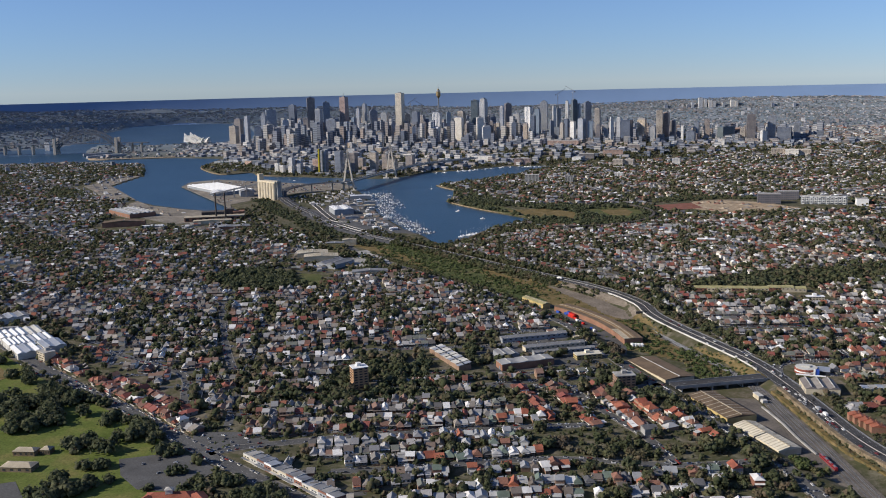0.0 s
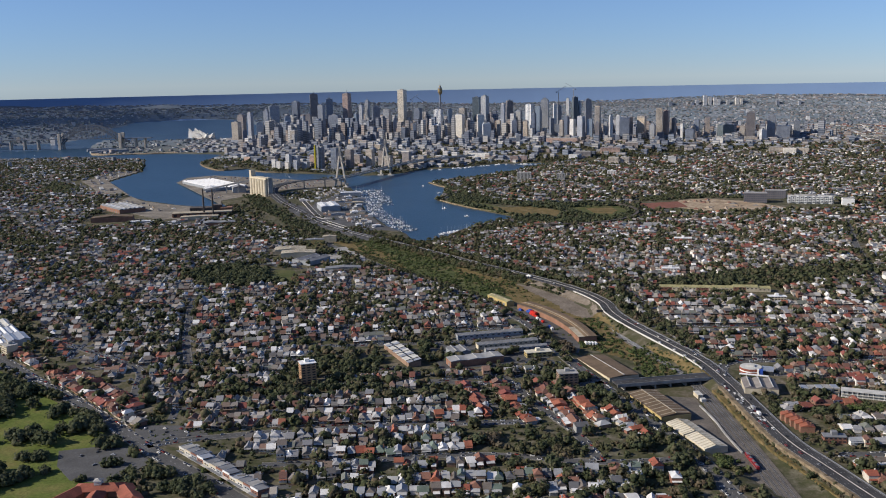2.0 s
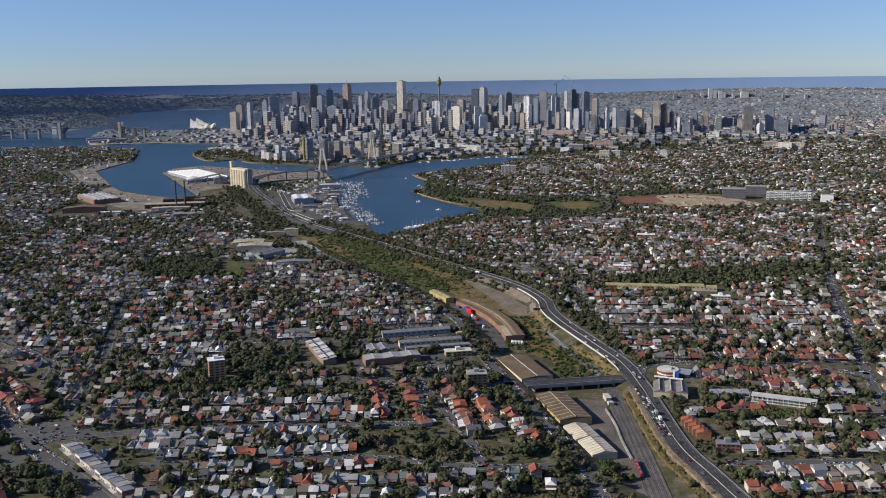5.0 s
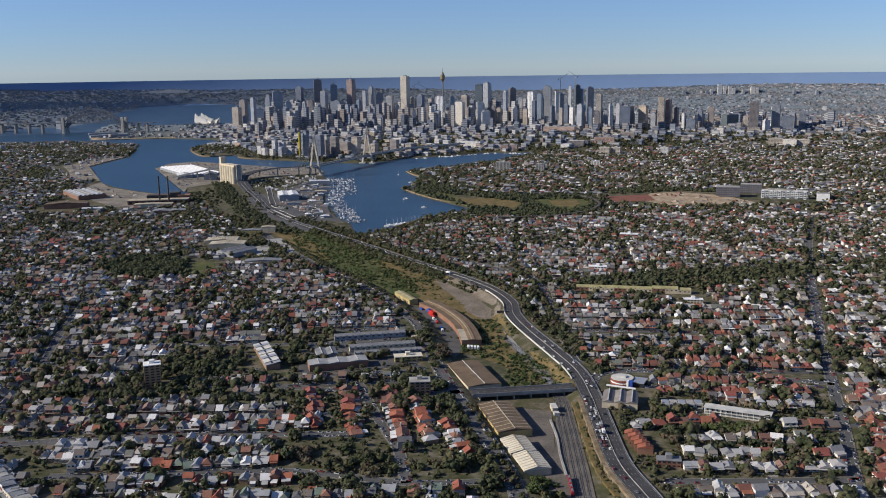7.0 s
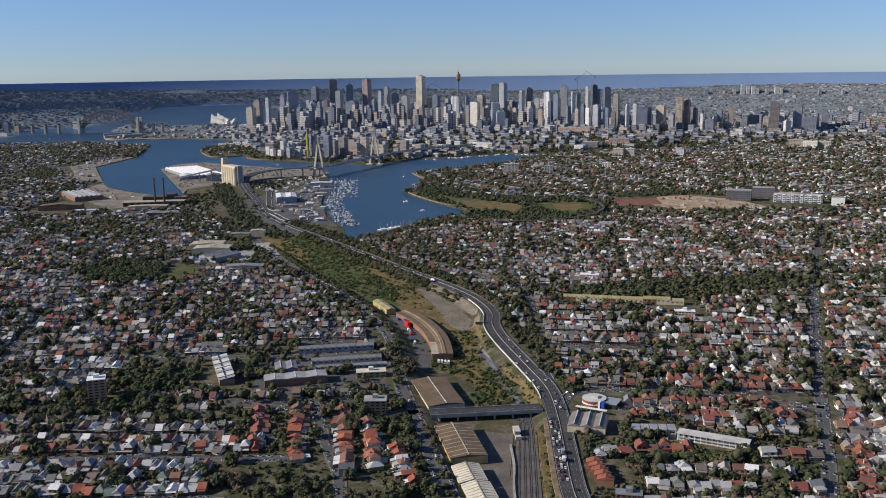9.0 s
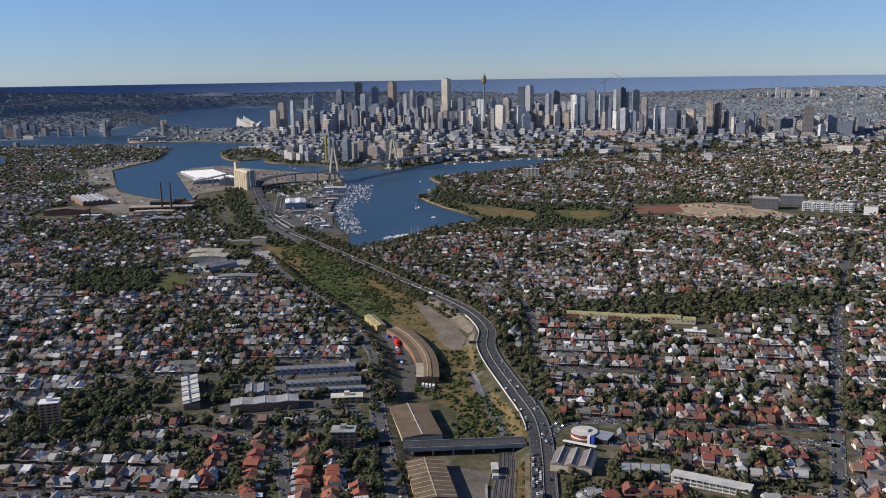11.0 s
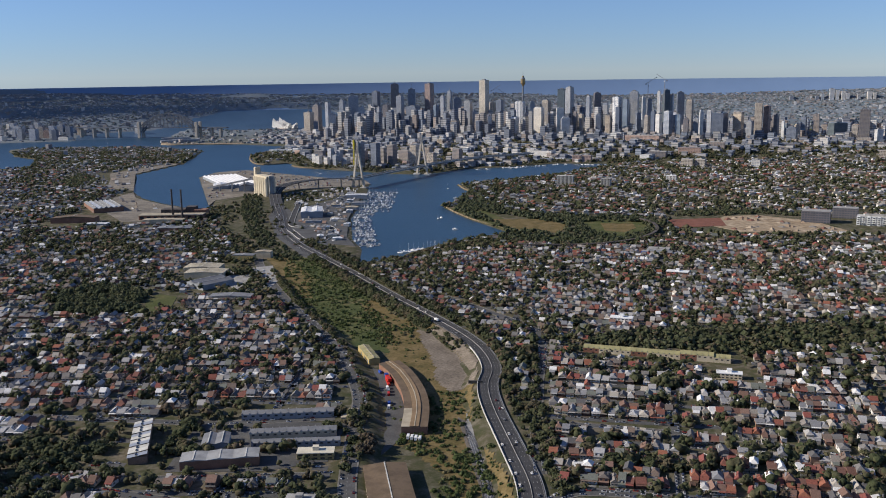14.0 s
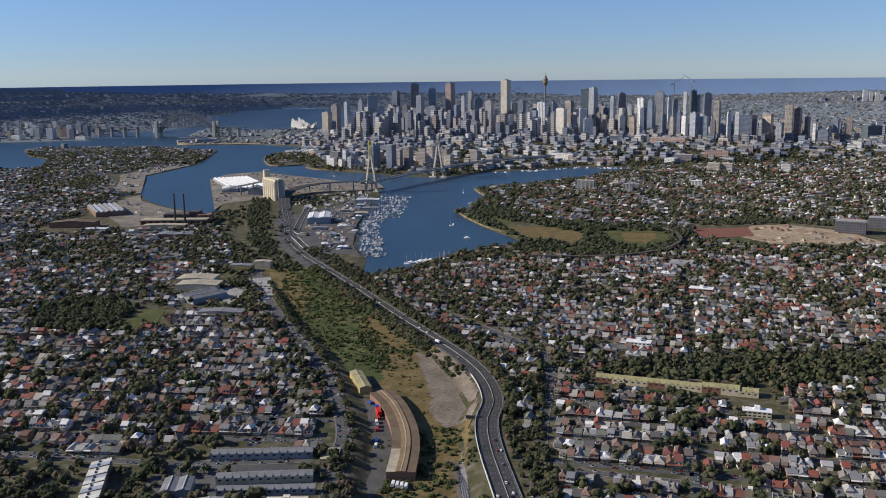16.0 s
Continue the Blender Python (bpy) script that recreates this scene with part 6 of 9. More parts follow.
PLAT = smooth_line([(27, -152), (24, -119), (23, -92), (19, -59)], 8)
tagged(ribbon("platform", PLAT, -0.7, 0.7, -3.5, -1.6, M_CONCRETE), "narrow white station platform beside the tracks", "platform", kind="structure")


def shed(name, x, y, w, l, turn, floor, eave, ridge, roofs, wall, label, ribs=0, bays=1, rib_mat=None):
    """A hall with gable roofs side by side, roof lights and doors."""
    e = empty(name, pose(x, y, floor, 0, 0, turn), label, "shed", "yard sheds")
    part("wall", box(-w / 2, -l / 2, -1.0, w / 2, l / 2, eave), wall, e)
    bw = w / bays
    for b in range(bays):
        bm = roof_mesh(bw, l, ridge, False, 0.15, 0.2)
        bmesh.ops.translate(bm, verts=bm.verts[:], vec=(-w / 2 + bw * (b + 0.5), 0, eave))
        rf = part("roof", bm, roofs[b % len(roofs)], e)
        part("ridge_cap", box(-w / 2 + bw * (b + 0.5) - 0.35, -l / 2, eave + ridge - 0.05, -w / 2 + bw * (b + 0.5) + 0.35, l / 2, eave + ridge + 0.22), rib_mat or M_PALE, e)
        for s in (-1, 1):
            for i in range(ribs):
                yy = -l / 2 + (i + 0.5) * l / ribs
                bm = box(0.3, yy - 0.35, -0.04, math.hypot(bw / 2, ridge) - 0.3, yy + 0.35, 0.05)
                bmesh.ops.transform(bm, verts=bm.verts[:], matrix=pose(-w / 2 + bw * (b + 0.5), 0, eave + ridge + 0.2, 0, 0, 0 if s > 0 else 180) @ pose(0, 0, 0, 0, math.degrees(math.atan2(ridge, bw / 2)), 0))
                part("roof_light", bm, rib_mat or M_PALE, rf)
    for i in range(int(l / 12)):
        yy = -l / 2 + 6 + i * 12
        part("door", box(-w / 2 - 0.08, yy - 1.6, 0.0, -w / 2 + 0.05, yy + 1.6, 3.0), M_STEEL, e)
    return e


R_BROWN = plain("rusty_brown_roof", (0.165, 0.118, 0.075), 0.8, grain=0.2, wear=0.3)
R_TAN = plain("tan_roof", (0.27, 0.185, 0.105), 0.8, grain=0.2, wear=0.25)
R_BEIGE = plain("beige_roof", (0.44, 0.38, 0.28), 0.8, grain=0.15, wear=0.25)
R_CREAM = plain("cream_iron_roof", (0.66, 0.61, 0.48), 0.6, grain=0.1, wear=0.2)
R_GREY = plain("grey_hall_roof", (0.215, 0.22, 0.23), 0.7, grain=0.15, wear=0.25)
R_OLIVE = plain("olive_yellow_roof", (0.35, 0.32, 0.16), 0.8, grain=0.2, wear=0.25)
W_YELLOW = plain("yellow_wall", (0.48, 0.37, 0.16), 0.8, grain=0.15, wear=0.25)
W_CREAM = plain("cream_wall", (0.56, 0.49, 0.36), 0.85, grain=0.1, wear=0.25)
W_BRICK = plain("brick_wall", (0.28, 0.15, 0.10), 0.9, grain=0.25, wear=0.25)
shed("rail_shed", -43, 29, 28, 62, 21, -3, 5.5, 1.6, [R_BROWN], W_CREAM, "long brown-roofed railway shed beside the bridge", 0, 1)
shed("rail_shed", -15, -65, 25, 57, 18, -3, 5.5, 1.8, [R_BROWN], W_YELLOW, "brown-roofed shed with a yellow painted side", 9, 1, R_BEIGE)
shed("ribbed_shed", -4, -115, 18, 25, 18, -3, 5.0, 2.2, [R_CREAM], W_CREAM, "cream ribbed-roof shed in the yards", 8, 1, R_BEIGE)
shed("ribbed_shed", 5, -140, 18, 26, 18, -3, 4.6, 2.2, [R_CREAM], W_CREAM, "cream ribbed-roof shed, set back a step", 7, 1, R_BEIGE)
shed("yellow_shed", -134, 290, 10, 44, 30, -2.5, 5.0, 1.2, [R_OLIVE], W_YELLOW, "yellow-walled flat shed at the yards' edge", 6, 1, R_BEIGE)
shed("brick_store", -104, 140, 12, 18, 16, -1, 4.0, 0.4, [R_BEIGE], W_CREAM, "small cream store with a flat roof", 0, 1)


def curved_depot():
    e = empty("curved_depot", pose(0, 0, 0), "long curved depot with brown and tan roofs", "depot")
    L = smooth_line([(-108, 264), (-92, 242), (-78, 216), (-66, 188), (-57, 158), (-50, 122)], 5)
    ribbon("wall", L, -9.2, 9.2, -3.5, 2.6, W_BRICK, e)
    for u0, u1, z, mat in ((-9.6, -3.2, 3.1, R_BROWN), (-3.2, 3.2, 3.6, R_TAN), (3.2, 9.6, 3.1, R_BROWN)):
        ribbon("roof", L, u0, u1, 2.6, z, mat, e)
    ribbon("roof", L[-8:], 3.3, 9.5, 3.1, 3.25, R_BEIGE, e)
    ribbon("roof_light", L, -0.4, 0.3, 3.6, 3.8, R_BEIGE, e)


curved_depot()


def lorry(x, y, z, turn, mat, label, long=6.0):
    e = empty("lorry", pose(x, y, z, 0, 0, turn), label, "truck", "parked lorries")
    part("box_body", box(-0.95, -long / 2, 0.8, 0.95, long / 2 - 1.6, 3.0, 0.08), mat, e)
    part("cab", box(-0.9, long / 2 - 1.5, 0.6, 0.9, long / 2, 2.3, 0.15), M_WHITE, e)
    part("windscreen", box(-0.8, long / 2 - 0.1, 1.5, 0.8, long / 2 + 0.03, 2.15), M_GLASS, e)
    part("chassis", box(-0.7, -long / 2, 0.4, 0.7, long / 2, 0.8), M_DARK, e)
    for s in (-1, 1):
        for yy in (-long / 2 + 1.0, long / 2 - 0.9):
            bm = bmesh.new()
            bmesh.ops.create_cone(bm, segments=10, radius1=0.4, radius2=0.4, depth=0.3, cap_ends=True, matrix=pose(s * 0.8, yy, 0.4, 0, 90, 0))
            part("wheel", bm, M_DARK, e)


M_RED = plain("red_paint", (0.55, 0.03, 0.02), 0.5, grain=0.15, wear=0.2)
M_BLUE = plain("blue_paint", (0.03, 0.08, 0.38), 0.5, grain=0.15, wear=0.2)
M_SILVER = plain("silver_paint", (0.45, 0.46, 0.47), 0.35, 0.4, grain=0.1, wear=0.15)
for i in range(4):
    lorry(-52.5 + i * 3.0, 114 - i * 0.6, -2.7, 8, M_WHITE, "white box lorry parked behind the depot", 7.0)


def container(x, y, turn, mat, label, z=-2.7):
    e = empty("container", pose(x, y, z, 0, 0, turn), label, "container", "yard containers")
    part("body", box(-0.95, -2.4, 0, 0.95, 2.4, 2.1, 0.04), mat, e)
    for s in (-1, 1):
        part("corner_post", box(s * 0.95 - 0.06, -2.45, 0, s * 0.95 + 0.06, -2.2, 2.15), mat, e)
    part("door_bar", box(-0.05, -2.46, 0.1, 0.05, -2.39, 2.0), M_STEEL, e)


for x, y, a, m, c in ((-101, 232, 28, M_RED, "red"), (-98.6, 226, 28, M_RED, "red"), (-96, 220, 26, M_RED, "red"), (-99, 238, 30, M_BLUE, "blue"), (-104, 242, 30, M_BLUE, "blue"), (-112, 250, 34, M_BLUE, "blue"),
                      (-108, 200, 10, M_RED, "red"), (-92, 205, 16, M_SILVER, "silver"), (-90, 198, 16, M_RED, "red"), (-95, 212, 20, M_WHITE, "white"), (-84, 178, 14, M_BLUE, "blue"), (-82, 170, 12, M_WHITE, "white")):
    container(x, y, a, m, f"{c} steel container beside the depot")
e = empty("container_stack", pose(-99, 229, -2.7, 0, 0, 28), "bright red and blue stacked truck bodies by the depot", "container")
part("lower_body", box(-1.5, -7, 2.2, 1.6, 4, 4.6, 0.05), M_RED, e)
part("upper_body", box(-1.4, 3.9, 2.2, 1.5, 8, 5.2, 0.05), M_BLUE, e)
part("support", box(-1.2, -6, 0, 1.2, 7, 2.2), M_DARK, e)

e = empty("billboard", pose(-24, 225, -2.7, 0, 0, 4), "dark roadside billboard seen from behind", "billboard")
part("panel", box(-6, -0.4, 4.0, 6, 0.4, 6.6, 0.05), M_DARK, e)
for s in (-3.5, 3.5):
    part("post", box(s - 0.25, -0.25, -0.5, s + 0.25, 0.25, 4.0), M_STEEL, e)

# road bridge over the tracks
br = empty("road_bridge", pose(-1, -8, 0, 0, 0, 13), "concrete road bridge over the railway yards", "bridge")
part("deck", box(-42, -6, 1.4, 41, 6, 2.6), M_ASPHALT, br)
for s in (-1, 1):
    part("parapet", box(-42, s * 6.0 - 0.2, 1.2, 41, s * 6.0 + 0.2, 3.4), M_CONCRETE, br)
    part("edge_beam", box(-42, s * 5.6 - 0.3, 0.4, 41, s * 5.6 + 0.3, 1.4), M_CONCRETE, br)
for i in range(6):
    part("pier", box(-36 + i * 13.5, -5.2, -5, -35 + i * 13.5, 5.2, 1.4), M_CONCRETE, br)
dash = empty("bridge_marking", pose(-1, -8, 0, 0, 0, 13), "white centre line on the bridge deck", "marking", kind="structure")
for i in range(14):
    part("dash", box(-38 + i * 5.6, -0.1, 2.6, -36 + i * 5.6, 0.1, 2.63), M_LINE, dash)
e = empty("signal_hut", pose(22, -38, -2.6, 0, 0, 10), "white flat-roofed railway hut beside the tracks", "hut")
part("wall", box(-2.0, -5, 0, 2.0, 5, 3.4), W_CREAM, e)
part("roof", box(-2.3, -5.3, 3.4, 2.3, 5.3, 3.7), M_PALE, e)
part("annexe", box(-2, -12, 0, 2, -8, 2.4), M_PALE, e)


M_TRAM = plain("tram_red", (0.30, 0.025, 0.03), 0.45, grain=0.15, wear=0.2)


def tram(x, y, turn):
    e = empty("tram", pose(x, y, -2.4, 0, 0, turn), "dark red articulated tram on the tracks", "tram", "trams")
    for i in range(4):
        yy = -12 + i * 6.1
        b = part("car_body", box(-0.95, yy, 0.35, 0.95, yy + 5.8, 2.55, 0.12), M_TRAM, e)
        part("window_band", box(-0.98, yy + 0.3, 1.35, 0.98, yy + 5.5, 2.05), M_GLASS, b)
        part("roof_pod", box(-0.6, yy + 1.2, 2.55, 0.6, yy + 4.6, 2.9), M_STEEL, b)


tram(29.0, -168, 3.4)

# cars
CAR_PAINT = [M_WHITE, M_SILVER, M_DARK, plain("maroon_paint", (0.22, 0.03, 0.03), 0.4), M_DARK, M_STEEL, M_WHITE, M_STEEL]
CAR_WORDS = ["white", "silver", "black", "maroon", "black", "grey", "white", "grey"]
CARS = {}


def car(x, y, z, turn, c):
    """A small saloon: body, cabin of glass, roof, wheels."""
    if c not in CARS:
        e = empty("car", pose(x, y, z, 0, 0, turn), f"{CAR_WORDS[c]} car on the road", "car", "cars")
        bm = box(-0.68, -1.65, 0.2, 0.68, 1.65, 0.72, 0.1)
        part("body", bm, CAR_PAINT[c], e)
        bm = box(-0.6, -1.0, 0.7, 0.6, 0.75, 1.1)
        for v in bm.verts:
            if v.co.z > 1.0:
                v.co.y *= 0.72
                v.co.x *= 0.86
        part("cabin_glass", bm, M_GLASS, e)
        part("roof", box(-0.5, -0.72, 1.08, 0.5, 0.54, 1.14, 0.02), CAR_PAINT[c], e)
        for s in (-1, 1):
            for yy in (-1.05, 1.05):
                bm = bmesh.new()
                bmesh.ops.create_cone(bm, segments=8, radius1=0.25, radius2=0.25, depth=0.16, cap_ends=True, matrix=pose(s * 0.62, yy, 0.25, 0, 90, 0))
                part("wheel", bm, M_DARK, e)
        CARS[c] = e
        return e
    return copy_thing(CARS[c], pose(x, y, z, 0, 0, turn))


cr = random.Random(3)


def along(L, y, u):
    """The place and turn on the line at that y, u to its right."""
    i = int(np.abs(L[:, 1] - y).argmin())
    i = min(max(i, 1), len(L) - 2)
    t = L[i + 1] - L[i - 1]
    t = t / np.linalg.norm(t)
    p = L[i] + (y - L[i, 1]) / max(t[1], 0.3) * t + u * np.array([t[1], -t[0]])
    return p[0], p[1], math.degrees(math.atan2(-t[0], t[1]))


for y in np.arange(-120, -16, 5.2):
    for u in (-6.2, -3.9, -1.7):
        if cr.random() < 0.6:
            car(*along(ROAD_L, y + cr.uniform(-1, 1), u)[:2], 2.5, along(ROAD_L, y, u)[2], cr.randrange(8))
for y in list(np.arange(-240, 640, 15.0)) + list(np.arange(640, 1200, 16.0)):
    for u in (-6.2, -3.9, 1.8, 3.9, 6.2):
        if cr.random() < 0.13:
            x, yy, a = along(ROAD_L, y + cr.uniform(-5, 5), u)
            car(x, yy, 2.5, a, cr.randrange(8))
x, y, a = along(ROAD_L, -92, -1.8)
lorry(x, y, 2.5, a, M_WHITE, "white box lorry in the traffic queue")
x, y, a = along(ROAD_L, -80, -1.8)
lorry(x, y, 2.5, a, M_SILVER, "silver box lorry in the traffic queue")
x, y, a = along(ROAD_L, 405, -3.0)
lorry(x, y, 2.5, a, M_WHITE, "white lorry driving on the highway", 8.0)

# roads of the suburbs
M_PATHWAY = plain("footpath", (0.19, 0.18, 0.16), 0.9, grain=0.2, wear=0.3)
for k, (pts, half) in enumerate(SIDE_ROADS):
    L = smooth_line(pts, 8)
    z = land_height(L[:, 0], L[:, 1])
    st = ribbon("street", L, -half, half, z - 0.6, z + 0.14, M_STREET)
    tagged(st, "grey asphalt suburban street with footpaths", "street", kind="structure")
    for u in (-half - 1.0, half):
        ribbon("footpath", L, u, u + 1.0, z - 0.6, z + 0.26, M_PATHWAY, st)
    if k < 4:
        dashes("lane_dashes", L, 0.0, 0.16, 2.0, 3.5, 2.16, st)
    for y in np.arange(pts[0][1] if pts[0][1] < pts[-1][1] else pts[-1][1], max(pts[0][1], pts[-1][1]), 9.0):
        if k < 4 and k != 2 and y < 500:
            for u in (-half + 1, half - 1, 1.6):
                if cr.random() < 0.1:
                    x, yy, a = along(L if L[0, 1] < L[-1, 1] else L[::-1], y, u)
                    car(x, yy, 2.14, a, cr.randrange(8))


def local_streets():
    """Narrow streets between the rows of cottages."""
    holder = empty("side_streets", Matrix(), "narrow asphalt side streets between cottage rows", "street", kind="structure")
    V, F = [], []
    for poly, S in STREETS:
        for a, b in S:
            n = max(2, int(np.linalg.norm(b - a) / 12))
            P = a + (b - a) * np.linspace(0, 1, n)[:, None]
            M = (P[:-1] + P[1:]) / 2
            ok = (sdf(poly, M[:, 0], M[:, 1]) < 2) & land_free(M[:, 0], M[:, 1], 0.0) & wedge(M[:, 0], M[:, 1]) & (M[:, 1] < 1300)
            d = (b - a) / np.linalg.norm(b - a) * 6.0
            s = np.array([d[1], -d[0]]) / 6.0 * 3.2
            for m in M[ok]:
                k = len(V)
                V += [(*(m - d - s), 2.06), (*(m + d - s), 2.06), (*(m + d + s), 2.06), (*(m - d + s), 2.06)]
                F.append((k, k + 3, k + 2, k + 1))
    ob_of("asphalt", with_mat(mesh_of("asphalt", V, [F]), M_STREET), holder)


local_streets()


def parked_cars():
    """Cars along the kerbs of the side streets, too many to count."""
    holder = empty("parked_cars", Matrix(), "cars parked along the kerbs of the side streets", "cars", kind="stuff")
    P, A = [], []
    for poly, S in STREETS:
        for a, b in S:
            ln = np.linalg.norm(b - a)
            d = (b - a) / ln
            s = np.arange(0, ln, 4.6)
            for side in (-2.1, 2.1):
                q = a + d * s[:, None] + np.array([d[1], -d[0]]) * side
                q = q[rng.rand(len(q)) < 0.42]
                ok = (sdf(poly, q[:, 0], q[:, 1]) < 2) & land_free(q[:, 0], q[:, 1], 0.0) & wedge(q[:, 0], q[:, 1]) & (q[:, 1] < 520)
                P.append(q[ok])
                A.append(np.full(ok.sum(), math.atan2(d[1], d[0]) - math.pi / 2))
    for pts, half in SIDE_ROADS:
        if half > 2.5:
            L = smooth_line(pts, 4.8)
            N = sides(L)
            for u in (-half + 0.9, half - 0.9):
                q = (rng.rand(len(L)) < 0.5) & (L[:, 1] < 420)
                P.append((L + N * u)[q])
                A.append(np.arctan2(N[q, 1], N[q, 0]))
    P, A = np.concatenate(P), np.concatenate(A)
    k = len(P)
    V, F = stack(BOX_V, BOX_F, np.c_[P, np.full(k, 2.2)], A, np.tile([1.35, 3.2, 0.6], (k, 1)))
    V2, F2 = stack([(-.5, -.5, 0), (.5, -.5, 0), (.5, .5, 0), (-.5, .5, 0), (-.42, -.36, 1), (.42, -.36, 1), (.42, .3, 1), (-.42, .3, 1)], BOX_F, np.c_[P, np.full(k, 2.8)], A, np.tile([1.2, 1.9, 0.45], (k, 1)))
    ob_of("bodies", with_mat(mesh_of("bodies", V, F), palette("kerb_cars", [(0.55, 0.55, 0.54), (0.08, 0.08, 0.09), (0.30, 0.31, 0.33), (0.66, 0.66, 0.65), (0.28, 0.04, 0.03), (0.07, 0.10, 0.2), (0.40, 0.41, 0.42)], 0.35)), holder)
    ob_of("cabins", with_mat(mesh_of("cabins", V2, F2), M_GLASS), holder)


parked_cars()

# trees of the corridor
both = smooth_line(HIGHWAY, 3.0)


def strip_trees(y0, y1, u0, u1, n, r0, r1, label, clumps=14, leaf=None):
    s = np.where((both[:, 1] > y0) & (both[:, 1] < y1))[0]
    i = rng.choice(s, n)
    N = sides(both)
    P = both[i] + N[i] * (u0 + (u1 - u0) * rng.rand(n))[:, None] + rng.normal(size=(n, 2))
    R = r0 + (r1 - r0) * rng.rand(n)
    tree_group("verge_trees", label, P[:, 0], P[:, 1], R, R * 0.9, clumps, leaf)


strip_trees(30, 640, 11, 26, 420, 1.8, 3.6, "dark-green trees along the highway verge")
strip_trees(400, 640, -18, -10.5, 240, 3.0, 4.4, "tall gums leaning over the highway", 14)
strip_trees(330, 660, -22, -11, 230, 1.6, 3.2, "olive-green trees beside the highway")
strip_trees(560, 820, 11, 40, 190, 2.0, 3.8, "dark trees beside the bay road", 12)
strip_trees(700, 1330, -62, -24, 330, 2.4, 4.6, "dark-green trees between road and power station", 12, M_LEAF_DARK)
strip_trees(-240, 0, 11, 18, 60, 1.2, 2.4, "street trees beside the highway")
strip_trees(-250, -30, -16, -10, 240, 0.5, 1.7, "shrubs on the railway bank", 10)
X, Y = in_poly([(-375, 692), (-330, 690), (-214, 560), (-170, 500), (-196, 490), (-140, 390), (-112, 312), (-176, 350), (-256, 440), (-300, 500)], 4600)
R = 1.1 + 2.4 * rng.rand(len(X)) ** 2
tree_group("scrub", "low green scrub over the old yards", X, Y, R, R * 0.35, 6, M_LEAF_GREEN)
X, Y = in_poly([(-96, 180), (-60, 100), (-6, 110), (-22, 205), (-44, 232), (-70, 320), (-104, 384), (-170, 480), (-150, 380), (-112, 300), (-62, 190)], 620, lambda x, y: sdf([(-112, 384), (-84, 392), (-56, 336), (-33, 286), (-25, 232), (-42, 212), (-60, 238), (-74, 290), (-92, 330)], x, y) > 1)
R = 0.7 + 1.7 * rng.rand(len(X)) ** 2
tree_group("bushes", "bushes among dry grass in the yards", X, Y, R, R * 0.5, 14, M_LEAF_GREEN)
X, Y = in_poly([(-14, 108), (8, 108), (40, 40), (36, 8), (4, 8), (-8, 30)], 150)
R = 1.0 + 1.8 * rng.rand(len(X)) ** 2
tree_group("bushes", "thick bushes beyond the bridge", X, Y, R, R * 0.5, 16, M_LEAF_GREEN)
for pts, n, r0, r1 in (([(14, -230), (-4, -174), (-24, -100), (-40, -44)], 70, 1.1, 2.8), ([(-74, 60), (-90, 132), (-106, 188), (-150, 282), (-182, 335), (-270, 462), (-360, 612)], 190, 1.8, 3.8)):
    L = smooth_line(pts, 2.0)
    i = rng.randint(0, len(L), n)
    R = r0 + (r1 - r0) * rng.rand(n)
    tree_group("roadside_trees", "dark trees between road and yards", L[i, 0] + rng.normal(size=n) * 1.6, L[i, 1] + rng.normal(size=n) * 1.6, R, R * 0.9, 20)

# ---- landmark buildings ----


def cyl(r0, r1, z0, z1, x=0.0, y=0.0, seg=16):
    bm = bmesh.new()
    bmesh.ops.create_cone(bm, segments=seg, radius1=r0, radius2=r1, depth=z1 - z0, cap_ends=True, matrix=Matrix.Translation((x, y, (z0 + z1) / 2)))
    return bm


def beam(a, b, w, d=None):
    """A square bar from a to b."""
    a, b = Vector(a), Vector(b)
    bm = bmesh.new()
    bmesh.ops.create_cube(bm, size=1.0)
    m = Matrix.Translation((a + b) / 2) @ (b - a).to_track_quat("Z", "Y").to_matrix().to_4x4() @ Matrix.Diagonal((w, d or w, (b - a).length, 1))
    bmesh.ops.transform(bm, verts=bm.verts[:], matrix=m)
    return bm


M_GOLD = plain("gold_anodised", (0.30, 0.22, 0.11), 0.4, 0.3, grain=0.15, wear=0.2)
e = empty("observation_tower", pose(-351, 3103, 14), "slender observation tower with a gold turret", "tower")
part("shaft", cyl(3.6, 3.0, 0, 186), M_STEEL, e)
part("turret_base", cyl(3.6, 9.5, 182, 192, seg=20), M_GOLD, e)
part("turret", cyl(9.5, 9.0, 192, 208, seg=20), M_GOLD, e)
part("turret_top", cyl(9.0, 5.0, 208, 214, seg=20), M_STEEL, e)
part("cap", cyl(4.6, 3.8, 214, 220), M_GOLD, e)
part("spire", cyl(0.7, 0.3, 220, 238, seg=6), M_STEEL, e)

# cable-stayed bridge
M_PYLON = plain("tan_concrete", (0.55, 0.50, 0.42), 0.8, grain=0.15, wear=0.2)
sb = empty("cable_bridge", pose(0, 0, 0), "cable-stayed road bridge with two tall concrete pylons", "bridge")
P1, P2 = Vector((-512, 1473, 0)), Vector((-433, 1754, 0))
DIR = (P2 - P1).normalized()
ACR = Vector((DIR.y, -DIR.x, 0))
DECK = smooth_line([(-512 - DIR.x * 20, 1473 - DIR.y * 20), (-512, 1473), (-433, 1754), (-400, 1850), (-330, 1990), (-200, 2130)], 12)
ribbon("deck", DECK, -8.5, 8.5, 20.5, 23.0, M_CONCRETE, sb)
ribbon("roadway", DECK, -7.6, 7.6, 23.0, 23.1, M_ASPHALT, sb)
